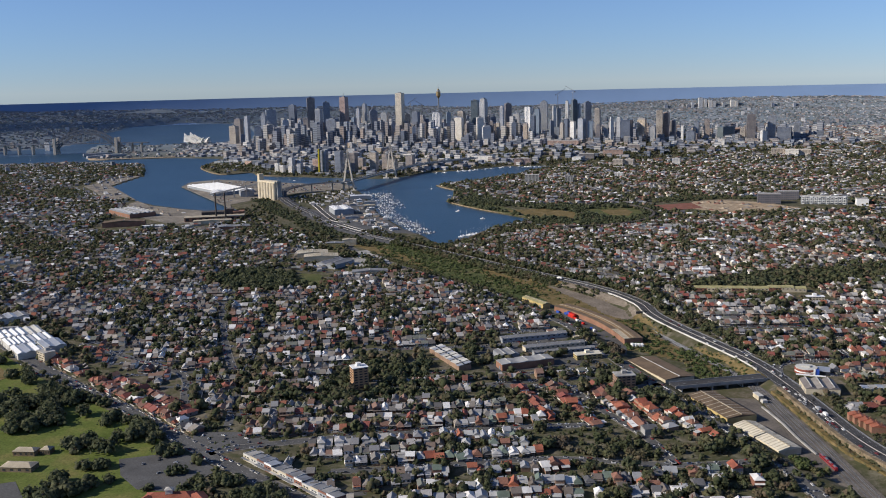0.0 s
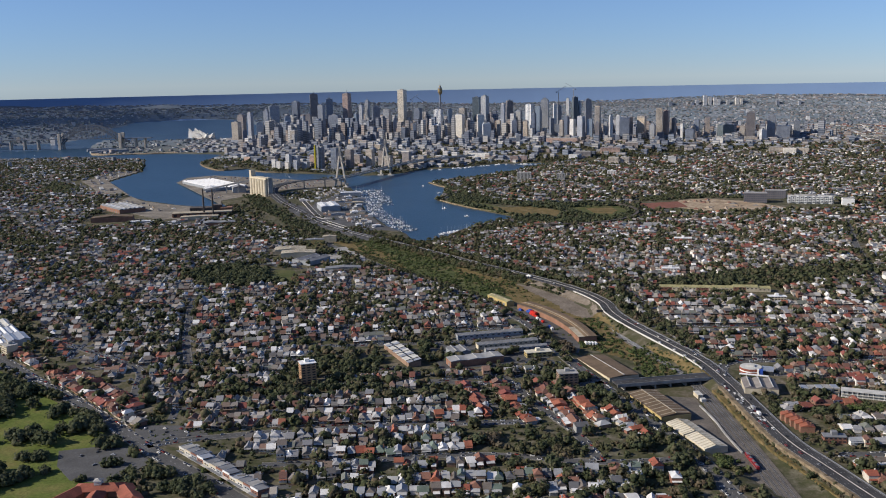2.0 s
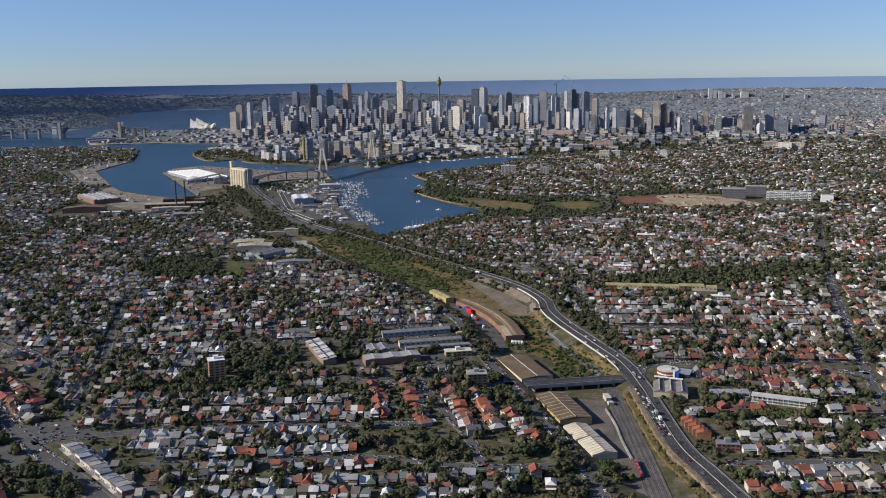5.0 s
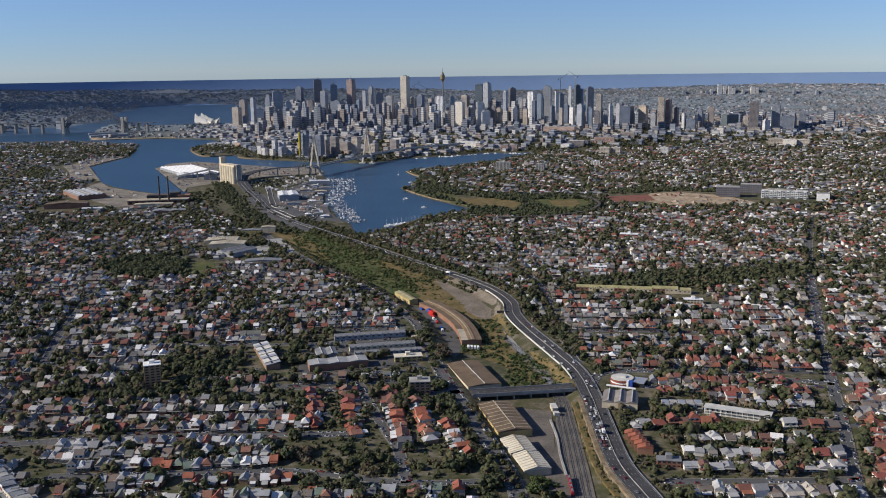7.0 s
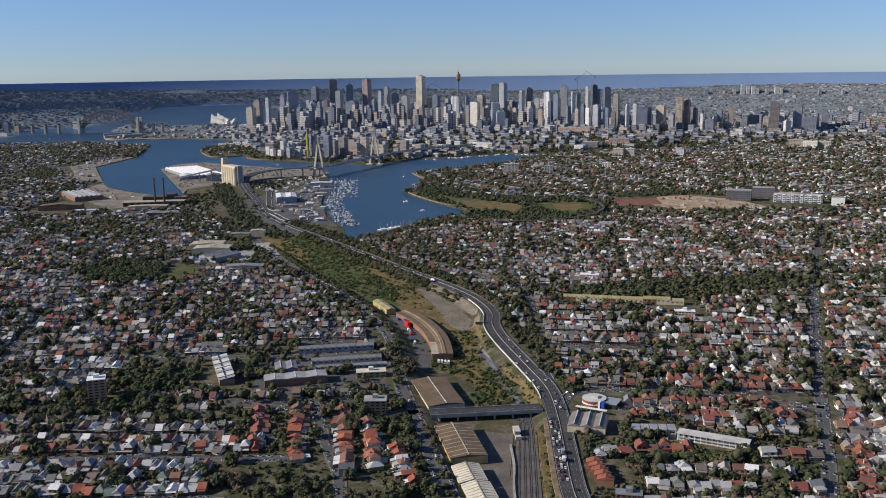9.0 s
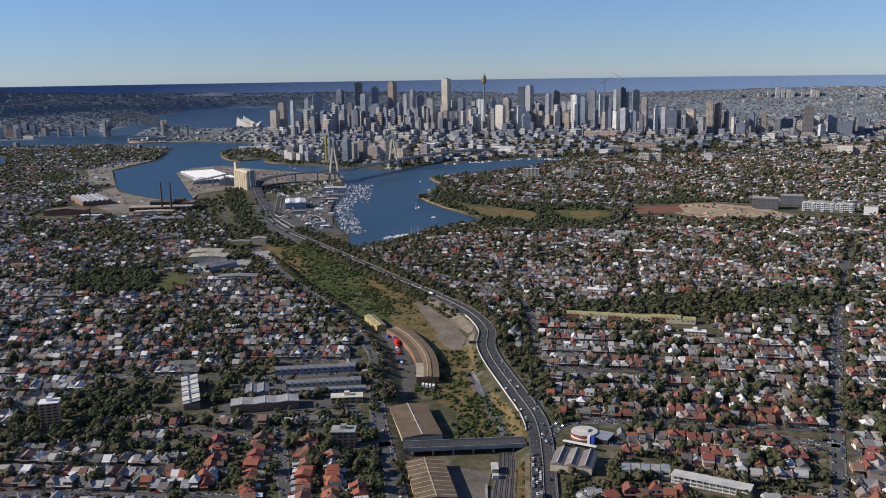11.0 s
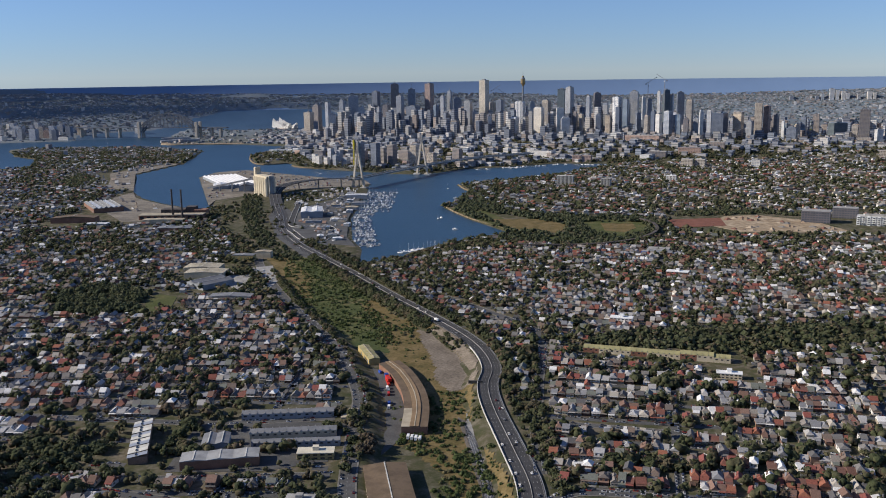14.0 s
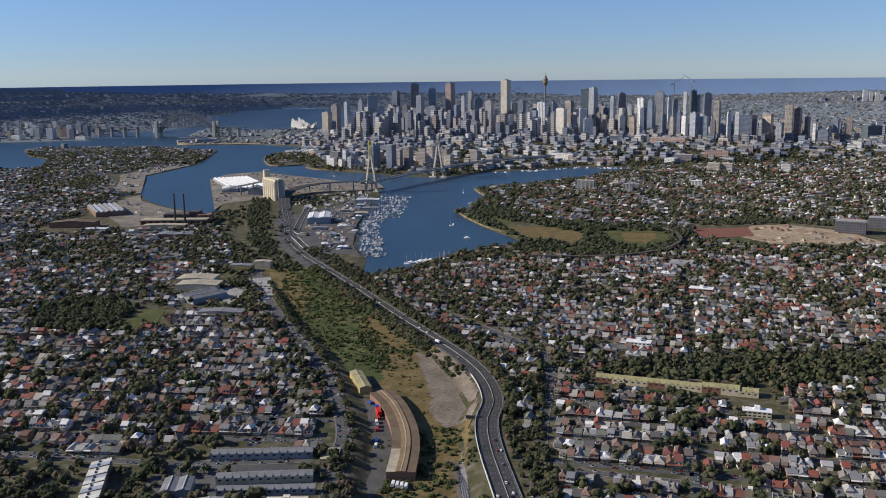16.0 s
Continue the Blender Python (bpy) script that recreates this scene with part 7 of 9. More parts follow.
for u in (-8.4, 8.4):
    ribbon("parapet", DECK, u - 0.3, u + 0.3, 23.0, 24.4, M_PALE, sb)
for P in (P1, P2):
    for s in (-1, 1):
        part("pylon_leg", beam(P + ACR * s * 15 + Vector((0, 0, -3)), P + ACR * s * 11.5 + Vector((0, 0, 22)), 4.2), M_PYLON, sb)
        part("pylon_leg", beam(P + ACR * s * 11.5 + Vector((0, 0, 20)), P + ACR * s * 2.0 + Vector((0, 0, 78)), 3.8), M_PYLON, sb)
        part("pile_cap", box(P.x + ACR.x * s * 15 - 8, P.y + ACR.y * s * 15 - 8, -4, P.x + ACR.x * s * 15 + 8, P.y + ACR.y * s * 15 + 8, 3), M_PALE, sb)
    part("pylon_head", beam(P + Vector((0, 0, 74)), P + Vector((0, 0, 100)), 4.6), M_PYLON, sb)
    part("cross_beam", beam(P - ACR * 11 + Vector((0, 0, 19)), P + ACR * 11 + Vector((0, 0, 19)), 2.6), M_PYLON, sb)
    for k in range(1, 10):
        for s in (-1, 1):
            a = P + Vector((0, 0, 76 + 2.2 * k))
            b = P + DIR * s * k * 14.2 + Vector((0, 0, 23))
            for c in (-1, 1):
                part("stay_cable", beam(a + ACR * c * 0.8, b + ACR * c * 7.8, 0.24), M_STEEL, sb)
for yy, xx in ((1850, -400), (1990, -330), (2080, -250)):
    part("pier", box(xx - 3, yy - 3, -4, xx + 3, yy + 3, 20.5), M_PYLON, sb)

# arch bridge over the harbour
ab = empty("arch_bridge", pose(0, 0, 0), "grey steel arch bridge with stone pylons", "bridge")
A0, A1 = Vector((-1950, 3040, 0)), Vector((-1690, 3040, 0))
M_PYSTONE = plain("granite_pylon", (0.46, 0.42, 0.36), 0.85, grain=0.12, wear=0.2)
for A in (A0, A1):
    for s in (-1, 1):
        p = A + Vector((0, s * 17, 0))
        part("stone_pylon", box(p.x - 5.5, p.y - 5, -3, p.x + 5.5, p.y + 5, 66, 0.8), M_PYSTONE, ab)
M_ARCH = plain("grey_bridge_steel", (0.13, 0.145, 0.17), 0.6, grain=0.15, wear=0.2)
part("deck", box(-2260, 3028, 41, -1560, 3052, 44), M_ARCH, ab)
for s in (-1, 1):
    for k in range(16):
        t0, t1 = k / 16, (k + 1) / 16
        for base, rise in ((20, 66), (44, 56)):
            pa, pb = (Vector((A0.x + (A1.x - A0.x) * t, 3040 + s * 12, base + rise * 4 * t * (1 - t))) for t in (t0, t1))
            part("arch_chord", beam(pa, pb, 3.6), M_ARCH, ab)
        if 0 < k:
            t = k / 16
            x = A0.x + (A1.x - A0.x) * t
            lo, hi = 20 + 66 * 4 * t * (1 - t), 44 + 56 * 4 * t * (1 - t)
            part("arch_web", beam((x, 3040 + s * 12, lo), (x, 3040 + s * 12, hi), 2.2), M_ARCH, ab)
            if lo > 46:
                part("hanger", beam((x, 3040 + s * 12, 44), (x, 3040 + s * 12, lo), 1.3), M_ARCH, ab)
for xx in (-2230, -2170, -2110, -2050, -1630, -1590):
    part("approach_pier", box(xx - 3, 3030, -3, xx + 3, 3050, 40), M_PYSTONE, ab)


def shell(length, width, height, lean):
    """A sail-like vault: two curved sides that meet in a ridge."""
    bm = bmesh.new()
    rows = []
    for i in range(7):
        t = i / 6
        yy = -length / 2 + length * t
        top = height * (1 - t) ** 0.55
        w = width * (0.55 + 0.45 * (1 - t))
        rows.append([bm.verts.new((s * w / 2, yy - lean * (1 - abs(s)) * (1 - t), top * (1 - abs(s) ** 1.5))) for s in np.linspace(-1, 1, 9)])
    for r0, r1 in zip(rows, rows[1:]):
        for k in range(8):
            bm.faces.new((r0[k], r0[k + 1], r1[k + 1], r1[k]))
    bmesh.ops.solidify(bm, geom=bm.faces[:], thickness=0.8)
    return bm


oh = empty("concert_hall", pose(-1505, 3520, 4, 0, 0, -28), "white sail-roofed concert hall on a harbour point", "concert hall")
part("podium", box(-56, -36, -3, 56, 40, 7, 0.8), plain("podium_stone", (0.50, 0.42, 0.36), grain=0.15), oh)
M_SAIL = plain("white_sail_tiles", (0.85, 0.84, 0.80), 0.35, grain=0.05, wear=0.08)
for sy, k in ((-22, 1.0), (26, 1.05)):
    for dx, h, w, l, turn in ((-30, 46, 36, 40, -90), (-4, 36, 34, 36, -90), (20, 26, 30, 30, -90), (44, 26, 26, 30, 90), (26, 18, 24, 22, 90)):
        bm = shell(l * k * 0.9, w * k * 1.0, h * k, 10)
        bmesh.ops.transform(bm, verts=bm.verts[:], matrix=pose(dx * 0.95, sy * 0.8, 6, 0, 0, turn))
        part("shell", bm, M_SAIL, oh)

# grain silos and the works on the island
M_SILO = plain("cream_silo_concrete", (0.58, 0.51, 0.38), 0.85, grain=0.1, wear=0.2)
si = empty("grain_silos", pose(-672, 1325, 2, 0, 0, -45), "cream concrete grain silo block with a head house", "silos")
for i in range(6):
    for j in range(2):
        part("silo", cyl(6.2, 6.2, -2, 38, -30 + i * 11.6, -6 + j * 12, 18), M_SILO, si)
part("gallery", box(-36, -9, 38, 34, 9, 42, 0.3), M_SILO, si)
part("head_house", box(-43, -6, 0, -34, 6, 56, 0.3), M_SILO, si)
part("elevator_shaft", box(34, -5, 0, 38, 5, 43), M_CONCRETE, si)
cv = empty("conveyor", pose(0, 0, 0), "long sloping grain conveyor on trestles", "conveyor")
part("gallery", beam((-705, 1360, 34), (-830, 1380, 8), 4.0), M_STEEL, cv)
for t in (0.25, 0.5, 0.75):
    part("trestle", box(-705 - 125 * t - 1, 1360 + 20 * t - 2, 0, -705 - 125 * t + 1, 1360 + 20 * t + 2, 34 - 26 * t - 1.5), M_STEEL, cv)
R_WHITE = plain("white_hall_roof", (0.78, 0.78, 0.77), 0.5, grain=0.06, wear=0.12)
W_GREY = plain("grey_hall_wall", (0.30, 0.32, 0.34), 0.7, grain=0.15, wear=0.2)
shed("cruise_terminal", -846, 1530, 84, 225, 38, 2, 7, 2.2, [R_WHITE], W_GREY, "long white ribbed-roof terminal hall on the wharf", 0, 9, M_SILVER)
shed("wharf_store", -820, 1425, 34, 46, 24, 2, 8, 3.0, [R_WHITE], W_GREY, "white-roofed store beside the silos", 6, 1, M_SILVER)
shed("wharf_store", -745, 1395, 30, 40, 20, 2, 12, 5.0, [R_GREY], W_GREY, "grey gabled store beside the silos", 0, 1)
shed("boat_shed", -472, 1065, 38, 62, 19, 2, 11, 2.2, [R_WHITE], W_GREY, "grey boat shed with a pale ribbed roof", 5, 2, M_SILVER)
shed("boat_shed", -462, 1300, 46, 22, 8, 2, 7, 1.2, [R_WHITE], W_GREY, "low white-roofed shed beside the marina", 4, 1, M_SILVER)
for x, y, w, l, t, c in ((-410, 1010, 12, 16, 5, R_WHITE), (-402, 930, 10, 18, 0, R_GREY), (-425, 1150, 24, 18, 8, R_BEIGE), (-430, 1210, 26, 20, 8, R_GREY), (-380, 850, 10, 14, 20, R_WHITE), (-440, 985, 26, 12, 10, R_GREY)):
    shed("marina_store", x, y, w, l, t, 2, 4, 1.0, [c], W_GREY, "small store beside the marina", 0, 1)
M_WHARF = patch_material("wharf_concrete", [(0.3, (0.13, 0.12, 0.105)), (0.55, (0.24, 0.215, 0.18)), (0.75, (0.33, 0.30, 0.25))], 0.3, 0.03)
for nm, poly, mat, lb in (("wharf_apron", [(-975, 1625), (-985, 1745), (-925, 1800), (-640, 1640), (-560, 1650), (-500, 1530), (-560, 1450), (-640, 1420), (-700, 1330), (-740, 1230), (-720, 1160)], M_WHARF, "pale concrete wharf apron"),
                          ("marina_yard", [(-472, 1380), (-432, 1200), (-398, 1047), (-340, 860), (-304, 790), (-350, 800), (-420, 930), (-510, 1060), (-520, 1180), (-480, 1360)], M_STREET, "concrete marina yard"),
                          ("interchange", [(-600, 1221), (-508, 1075), (-455, 1110), (-352, 805), (-300, 650), (-352, 702), (-452, 847), (-545, 1040)], M_STREET, "grey paved ground between the port roads"),
                          ("west_wharf", [(-1000, 1362), (-1188, 1690), (-1204, 1960), (-1240, 1950), (-1262, 1690), (-1180, 1560), (-1090, 1400)], M_WHARF, "pale concrete wharf along the bay"),
                          ("power_yard", [(-985, 1335), (-928, 1248), (-834, 1174), (-742, 1114), (-700, 1110), (-690, 1060), (-700, 980), (-780, 950), (-900, 1080), (-980, 1250)], M_WHARF, "bare ground round the power station")):
    tagged(sheet(nm, poly, 2.38 if nm == "interchange" else 2.3, mat), lb, "ground", kind="structure")

# power station
M_SOOT = plain("sooty_brick", (0.10, 0.085, 0.075), 0.9, grain=0.25, wear=0.3)
ps = empty("power_station", pose(-712, 1030, 2, 0, 0, 12), "derelict dark brick power station", "power station")
part("boiler_house", box(-30, -14, -1, 14, 10, 14, 0.3), M_SOOT, ps)
part("boiler_annexe", box(14, -10, -1, 32, 8, 18, 0.3), M_SOOT, ps)
part("turbine_hall", box(-60, -46, -1, 52, -22, 8, 0.3), W_BRICK, ps)
part("hall_roof", box(-61, -47, 8, 53, -21, 9.0, 0.2), R_BEIGE, ps)
part("office_wing", box(30, -16, -1, 52, 6, 13, 0.2), W_BRICK, ps)
for i in range(9):
    part("window", box(-57 + i * 12, -46.3, 2, -51 + i * 12, -45.9, 6.5), M_GLASS, ps)
for x in (-703, -685):
    c = empty("chimney", pose(x, 988, 2), "tall dark brick chimney of the power station", "chimney", "power station chimneys")
    part("stack", cyl(2.0, 1.3, -2, 53, seg=14), M_SOOT, c)
    part("rim", cyl(1.6, 1.6, 51.5, 54, seg=14), M_SOOT, c)
shed("sawtooth_works", -910, 1100, 54, 112, 42, 2, 8, 2.6, [R_GREY, M_SILVER, R_GREY], W_BRICK, "grey ridged-roof brick works near the bay", 0, 6)
shed("warehouse", -866, 942, 76, 26, 14, 2, 9, 3, [R_BROWN], W_BRICK, "brown-roofed brick warehouse near the bay", 0, 1)
shed("warehouse", -797, 900, 38, 16, 12, 2, 6, 1, [R_WHITE], W_GREY, "long white-roofed warehouse near the bay", 4, 1)
shed("warehouse", -640, 880, 60, 24, 10, 2, 6, 1.5, [R_GREY], W_BRICK, "long grey-roofed brick warehouse", 0, 2)
shed("warehouse", -700, 950, 70, 18, 12, 2, 7, 1.2, [R_BEIGE], W_CREAM, "pale-roofed low hall before the power station", 0, 1)

# timber yards and the oval
shed("timber_hall", -448, 596, 46, 28, 9, 2, 7, 1.6, [R_BEIGE], W_CREAM, "cream timber hall with a ribbed roof", 9, 1, R_CREAM)
shed("timber_hall", -430, 566, 50, 26, 9, 2, 7, 1.6, [R_BEIGE], W_CREAM, "cream timber hall with a ribbed roof", 8, 1, R_CREAM)
shed("grey_hall", -402, 520, 34, 44, -30, 2, 6, 2.5, [R_GREY], W_GREY, "grey-roofed hall in the timber yards", 0, 2)
shed("grey_hall", -346, 458, 48, 16, 8, 2, 5, 1.6, [R_GREY], W_CREAM, "long grey-roofed hall by the yards", 0, 1)
shed("yellow_store", -425, 668, 30, 14, 6, 2, 8, 1.0, [R_GREY], W_YELLOW, "yellow-walled store behind the timber halls", 0, 1)
shed("yellow_store", -405, 690, 22, 12, 6, 2, 9, 1.4, [R_BEIGE], W_CREAM, "cream store behind the timber halls", 0, 1)
tagged(sheet("timber_yard", [(-420, 600), (-372, 640), (-330, 560), (-322, 500), (-360, 500), (-395, 540)], 2.28, M_CONCRETE), "concrete yard of the timber works", "ground", kind="structure")
for i in range(26):
    a, b = cr.random(), cr.random()
    x, y = -398 + a * 62 + b * 4, 606 - a * 66 + b * 30
    m, c = ((M_WHITE, "white"), (M_RED, "red"), (R_TAN, "tan"), (M_SILVER, "grey"))[i % 4]
    e = empty("material_stack", pose(x, y, 2.28, 0, 0, cr.uniform(0, 90)), f"{c} stack of building material in the yard", "stack", "yard stacks")
    part("bundle", box(-1.6, -1.0, 0, 1.6, 1.0, cr.uniform(0.8, 2.0), 0.1), m, e)
    part("cover", box(-1.7, -1.1, 0.7, 1.5, 0.9, 1.0, 0.08), M_STEEL, e)
tagged(sheet("oval_lawn", [(-446, 450), (-440, 466), (-414, 460), (-396, 412), (-404, 392), (-420, 398)], 2.3, M_BAYGRASS), "green grass oval among dark fig trees", "lawn", kind="structure")
X, Y = in_poly([(-520, 376), (-562, 470), (-505, 502), (-452, 470), (-446, 440), (-424, 396), (-410, 384), (-460, 366)], 330)
R = 3.8 + 3.6 * rng.rand(len(X))
tree_group("fig_trees", "dense dark-green fig trees round the oval", X, Y, R, R * 0.8, 26, M_LEAF_DARK)


X, Y = in_poly([(-120, 150), (-104, 150), (-84, 96), (-70, 40), (-84, 36), (-104, 90)], 60)
R = 2.4 + 2.4 * rng.rand(len(X))
tree_group("street_trees", "tall bare-brown and olive trees beside the depot road", X, Y, R, R, 22)
X, Y = in_poly([(-110, 10), (-66, 6), (-50, -50), (-70, -60), (-110, -30)], 90, lambda x, y: ~inside_any([[(-94, -30), (-70, -28), (-72, -8), (-94, -10)]], x, y, 2))
R = 2.2 + 2.6 * rng.rand(len(X))
tree_group("street_trees", "tall dark trees at the bridge's end", X, Y, R, R, 24, M_LEAF_DARK)
X, Y = in_poly([(-330, -60), (-250, -60), (-210, 20), (-260, 40), (-330, 30)], 150, lambda x, y: ~inside_any([[(-312, -22), (-288, -22), (-288, 4), (-312, 4)]], x, y, 2))
R = 2.4 + 2.8 * rng.rand(len(X))
tree_group("street_trees", "thick dark trees round the apartment block", X, Y, R, R, 22, M_LEAF_DARK)


# apartment block
def flats(x, y, turn, w, d, storeys, wall, label, roof=M_WHITE, cols=5):
    z0 = height_at(x, y)
    h = storeys * 2.25
    e = empty("apartment_block", pose(x, y, z0, 0, 0, turn), label, "apartment block")
    body = part("body", box(-w / 2, -d / 2, -1, w / 2, d / 2, h, 0.1), wall, e)
    part("roof", box(-w / 2 - 0.3, -d / 2 - 0.3, h, w / 2 + 0.3, d / 2 + 0.3, h + 0.5), roof, e)
    part("lift_house", box(-2, -1, h + 0.5, 2, 3, h + 3), roof, e)
    for s in range(storeys):
        for i in range(cols):
            px = -w / 2 + (i + 0.5) * w / cols
            part("window", box(px - w / cols * 0.3, -d / 2 - 0.05, s * 2.25 + 0.8, px + w / cols * 0.3, -d / 2 + 0.05, s * 2.25 + 1.8), M_GLASS, body)
            py = -d / 2 + (i + 0.5) * d / cols
            part("window", box(-w / 2 - 0.05, py - d / cols * 0.28, s * 2.25 + 0.8, -w / 2 + 0.05, py + d / cols * 0.28, s * 2.25 + 1.8), M_GLASS, body)
    return e


flats(-302, -12, 24, 13, 11, 8, plain("orange_brick", (0.45, 0.27, 0.15), grain=0.2), "orange-brick apartment block with a white roof", cols=3)
flats(92, -142, -4, 15, 7, 2, WALL_MATS[1][0], "low red-brick flats beside the highway", R_GREY, 5)
flats(-82, -20, 8, 16, 12, 5, WALL_MATS[3][0], "brown brick flats with rooftop plant near the yards", M_CONCRETE, 4)
flats(88, 424, -6, 22, 10, 3, WALL_MATS[2][0], "white and brick low apartment block", M_WHITE, 6)
flats(150, 650, -10, 26, 12, 3, WALL_MATS[1][0], "red brick building with a white roof on the ridge", M_WHITE, 5)
flats(30, 1530, -10, 20, 14, 8, WALL_MATS[4][0], "grey apartment slab among trees", M_CONCRETE, 3)
flats(-60, 1560, -8, 36, 12, 9, WALL_MATS[4][0], "dark grey apartment slab near the bay", M_PALE, 4)
flats(170, 1640, -10, 22, 12, 6, WALL_MATS[2][0], "white apartment block with stepped roofs", M_WHITE, 3)

# terraces behind the yards
for nm, poly, lb in (("works_yard", [(-190, 22), (-206, 96), (-196, 112), (-100, 122), (-92, 56), (-130, 34)], "asphalt yards between the works and the terraces"),):
    tagged(sheet(nm, poly, 2.2, M_STREET), lb, "ground", kind="structure")
tz = empty("stepped_terrace", pose(-228, 60, 2, 0, 0, 26), "stepped terrace row with pale skillion roofs", "terrace row")
for i in range(11):
    yy = -33 + i * 6
    part("house_body", box(-6, yy, -1, 6, yy + 5.8, 4.6 + (i % 2) * 0.5), WALL_MATS[3][0], tz)
    bm = box(-6.6, yy - 0.1, 4.6, 6.4, yy + 5.4, 4.8)
    for v in bm.verts:
        v.co.z += (v.co.x + 6) * 0.16 + (i % 2) * 0.5
    part("roof", bm, M_PALE if i % 3 else M_SILVER, tz)
    part("roof_glazing", box(-1.5, yy + 1, 5.9 + (i % 2) * 0.5, -0.2, yy + 4, 6.25 + (i % 2) * 0.5), M_GLASS, tz)
shed("brick_works", -160, 41, 50, 15, 20, 2, 6, 1.0, [plain("weathered_hall_roof", (0.34, 0.34, 0.335), 0.6, grain=0.15, wear=0.3)], W_BRICK, "wide grey-roofed brick works hall", 0, 3)
shed("brick_works", -176, 68, 18, 20, 20, 2, 5, 1.4, [R_GREY], W_GREY, "grey sawtooth-roofed workshop behind the works", 0, 2)


def terrace(x, y, turn, n, w, d, h, roof, wall, label):
    """A row of joined houses, each with its own roof and party wall."""
    z0 = height_at(x, y)
    e = empty("terrace_row", pose(x, y, z0, 0, 0, turn), label, "terrace row", "terrace rows")
    for i in range(n):
        xx = (i - n / 2) * w
        part("house_body", box(xx + 0.05, -d / 2, -1, xx + w - 0.05, d / 2, h), wall, e)
        bm = roof_mesh(d, w, d * 0.2, False, 0.1, 0.1)
        bmesh.ops.transform(bm, verts=bm.verts[:], matrix=pose(xx + w / 2, 0, h, 0, 0, 90))
        part("roof", bm, roof, e)
        part("party_wall", box(xx - 0.1, -d / 2, h, xx + 0.1, d / 2, h + 0.9), M_CONCRETE, e)
        part("window", box(xx + w * 0.3, -d / 2 - 0.05, h - 1.9, xx + w * 0.7, -d / 2 + 0.05, h - 0.8), M_GLASS, e)


terrace(-147, 127, 16, 12, 5.6, 9, 4.6, R_GREY, W_GREY, "row of grey-roofed terrace houses")
terrace(-130, 94, 17, 12, 5.0, 9, 4.6, R_GREY, W_CREAM, "row of grey-roofed terrace houses with courtyards")
terrace(-122, 78, 15, 12, 5.0, 7, 4.0, R_GREY, W_GREY, "row of low grey terrace houses")
flats(-102, 62, 14, 24, 10, 2, W_YELLOW, "low yellow and white workshop by the road", R_CREAM, 5)
# the long row with olive roofs
for i in range(9):
    t = i / 8
    terrace(64 + 112 * t, 328 - 12 * t, -6, 3, 4.7, 11, 4.2 + (1.2 if i in (6, 7) else 0), R_OLIVE, W_CREAM if i % 3 else WALL_MATS[1][0], "olive-roofed terrace houses before tall trees")
flats(178, 272, -4, 20, 8, 2, W_CREAM, "long white two-storey building with a red and white roof", M_WHITE, 6)

# corner of the highway junction
M_BAND = plain("brick_red_band", (0.26, 0.085, 0.06), grain=0.15)
sb2 = empty("striped_showroom", pose(78, 14, 2, 0, 0, -20) @ Matrix.Diagonal((0.78, 0.78, 0.9, 1)), "red and white striped showroom with a blue panel", "showroom")
part("lower_band", cyl(12, 12, -1, 1.5, seg=28), M_BAND, sb2)
part("white_band", cyl(11.7, 11.7, 1.5, 2.8, seg=28), M_WHITE, sb2)
part("upper_band", cyl(12, 12, 2.8, 4.8, seg=28), M_BAND, sb2)
part("roof", cyl(11.6, 11.6, 4.8, 5.2, seg=28), M_PALE, sb2)
part("plant_room", box(-4, -2, 5.2, 4, 4, 6.6), M_PALE, sb2)
part("blue_panel", box(9.5, -12, -1, 13.5, -8, 5.8), M_BLUE, sb2)
part("white_panel", box(7.5, -12.6, -1, 9.5, -9, 5.8), M_WHITE, sb2)
part("glass_wing", box(11, -8, -1, 24, 10, 3.8), M_GLASS, sb2)
part("wing_roof", box(10.8, -8.2, 3.8, 24.2, 10.2, 4.2), M_SILVER, sb2)
part("canopy", box(-10, -26, 3.4, 20, -23, 4.0), M_WHITE, sb2)
for x in (-9, 0, 9, 18):
    part("canopy_post", box(x - 0.15, -24.8, -1, x + 0.15, -24.4, 3.4), M_STEEL, sb2)
shed("tile_hall", 72, -33, 26, 26, -8, 2, 5, 2.0, [plain("brown_grey_roof", (0.21, 0.19, 0.18), grain=0.2), plain("pale_brown_roof", (0.26, 0.24, 0.22), grain=0.2)], W_CREAM, "grey and brown roofed hall at the junction", 0, 3)
lw = empty("long_flats", pose(154, -54, 2, 0, 0, -20), "long three-storey flats with a white roof and open galleries", "apartment block")
part("body", box(-23, -3.2, -1, 23, 4, 4.9), W_GREY, lw)
part("roof", box(-23.6, -5.2, 4.9, 23.6, 4.4, 5.3), M_PALE, lw)
for s in (0, 1):
    part("gallery_floor", box(-23, -4.8, s * 2.2 + 0.1, 23, -3.2, s * 2.2 + 0.35), M_PALE, lw)
for i in range(13):
    part("gallery_post", box(-23 + i * 3.8, -4.9, -1, -22.7 + i * 3.8, -4.6, 4.9), M_WHITE, lw)
    part("door", box(-21.6 + i * 3.6, -3.3, 2.6, -20.6 + i * 3.6, -3.15, 4.4), M_DARK, lw)
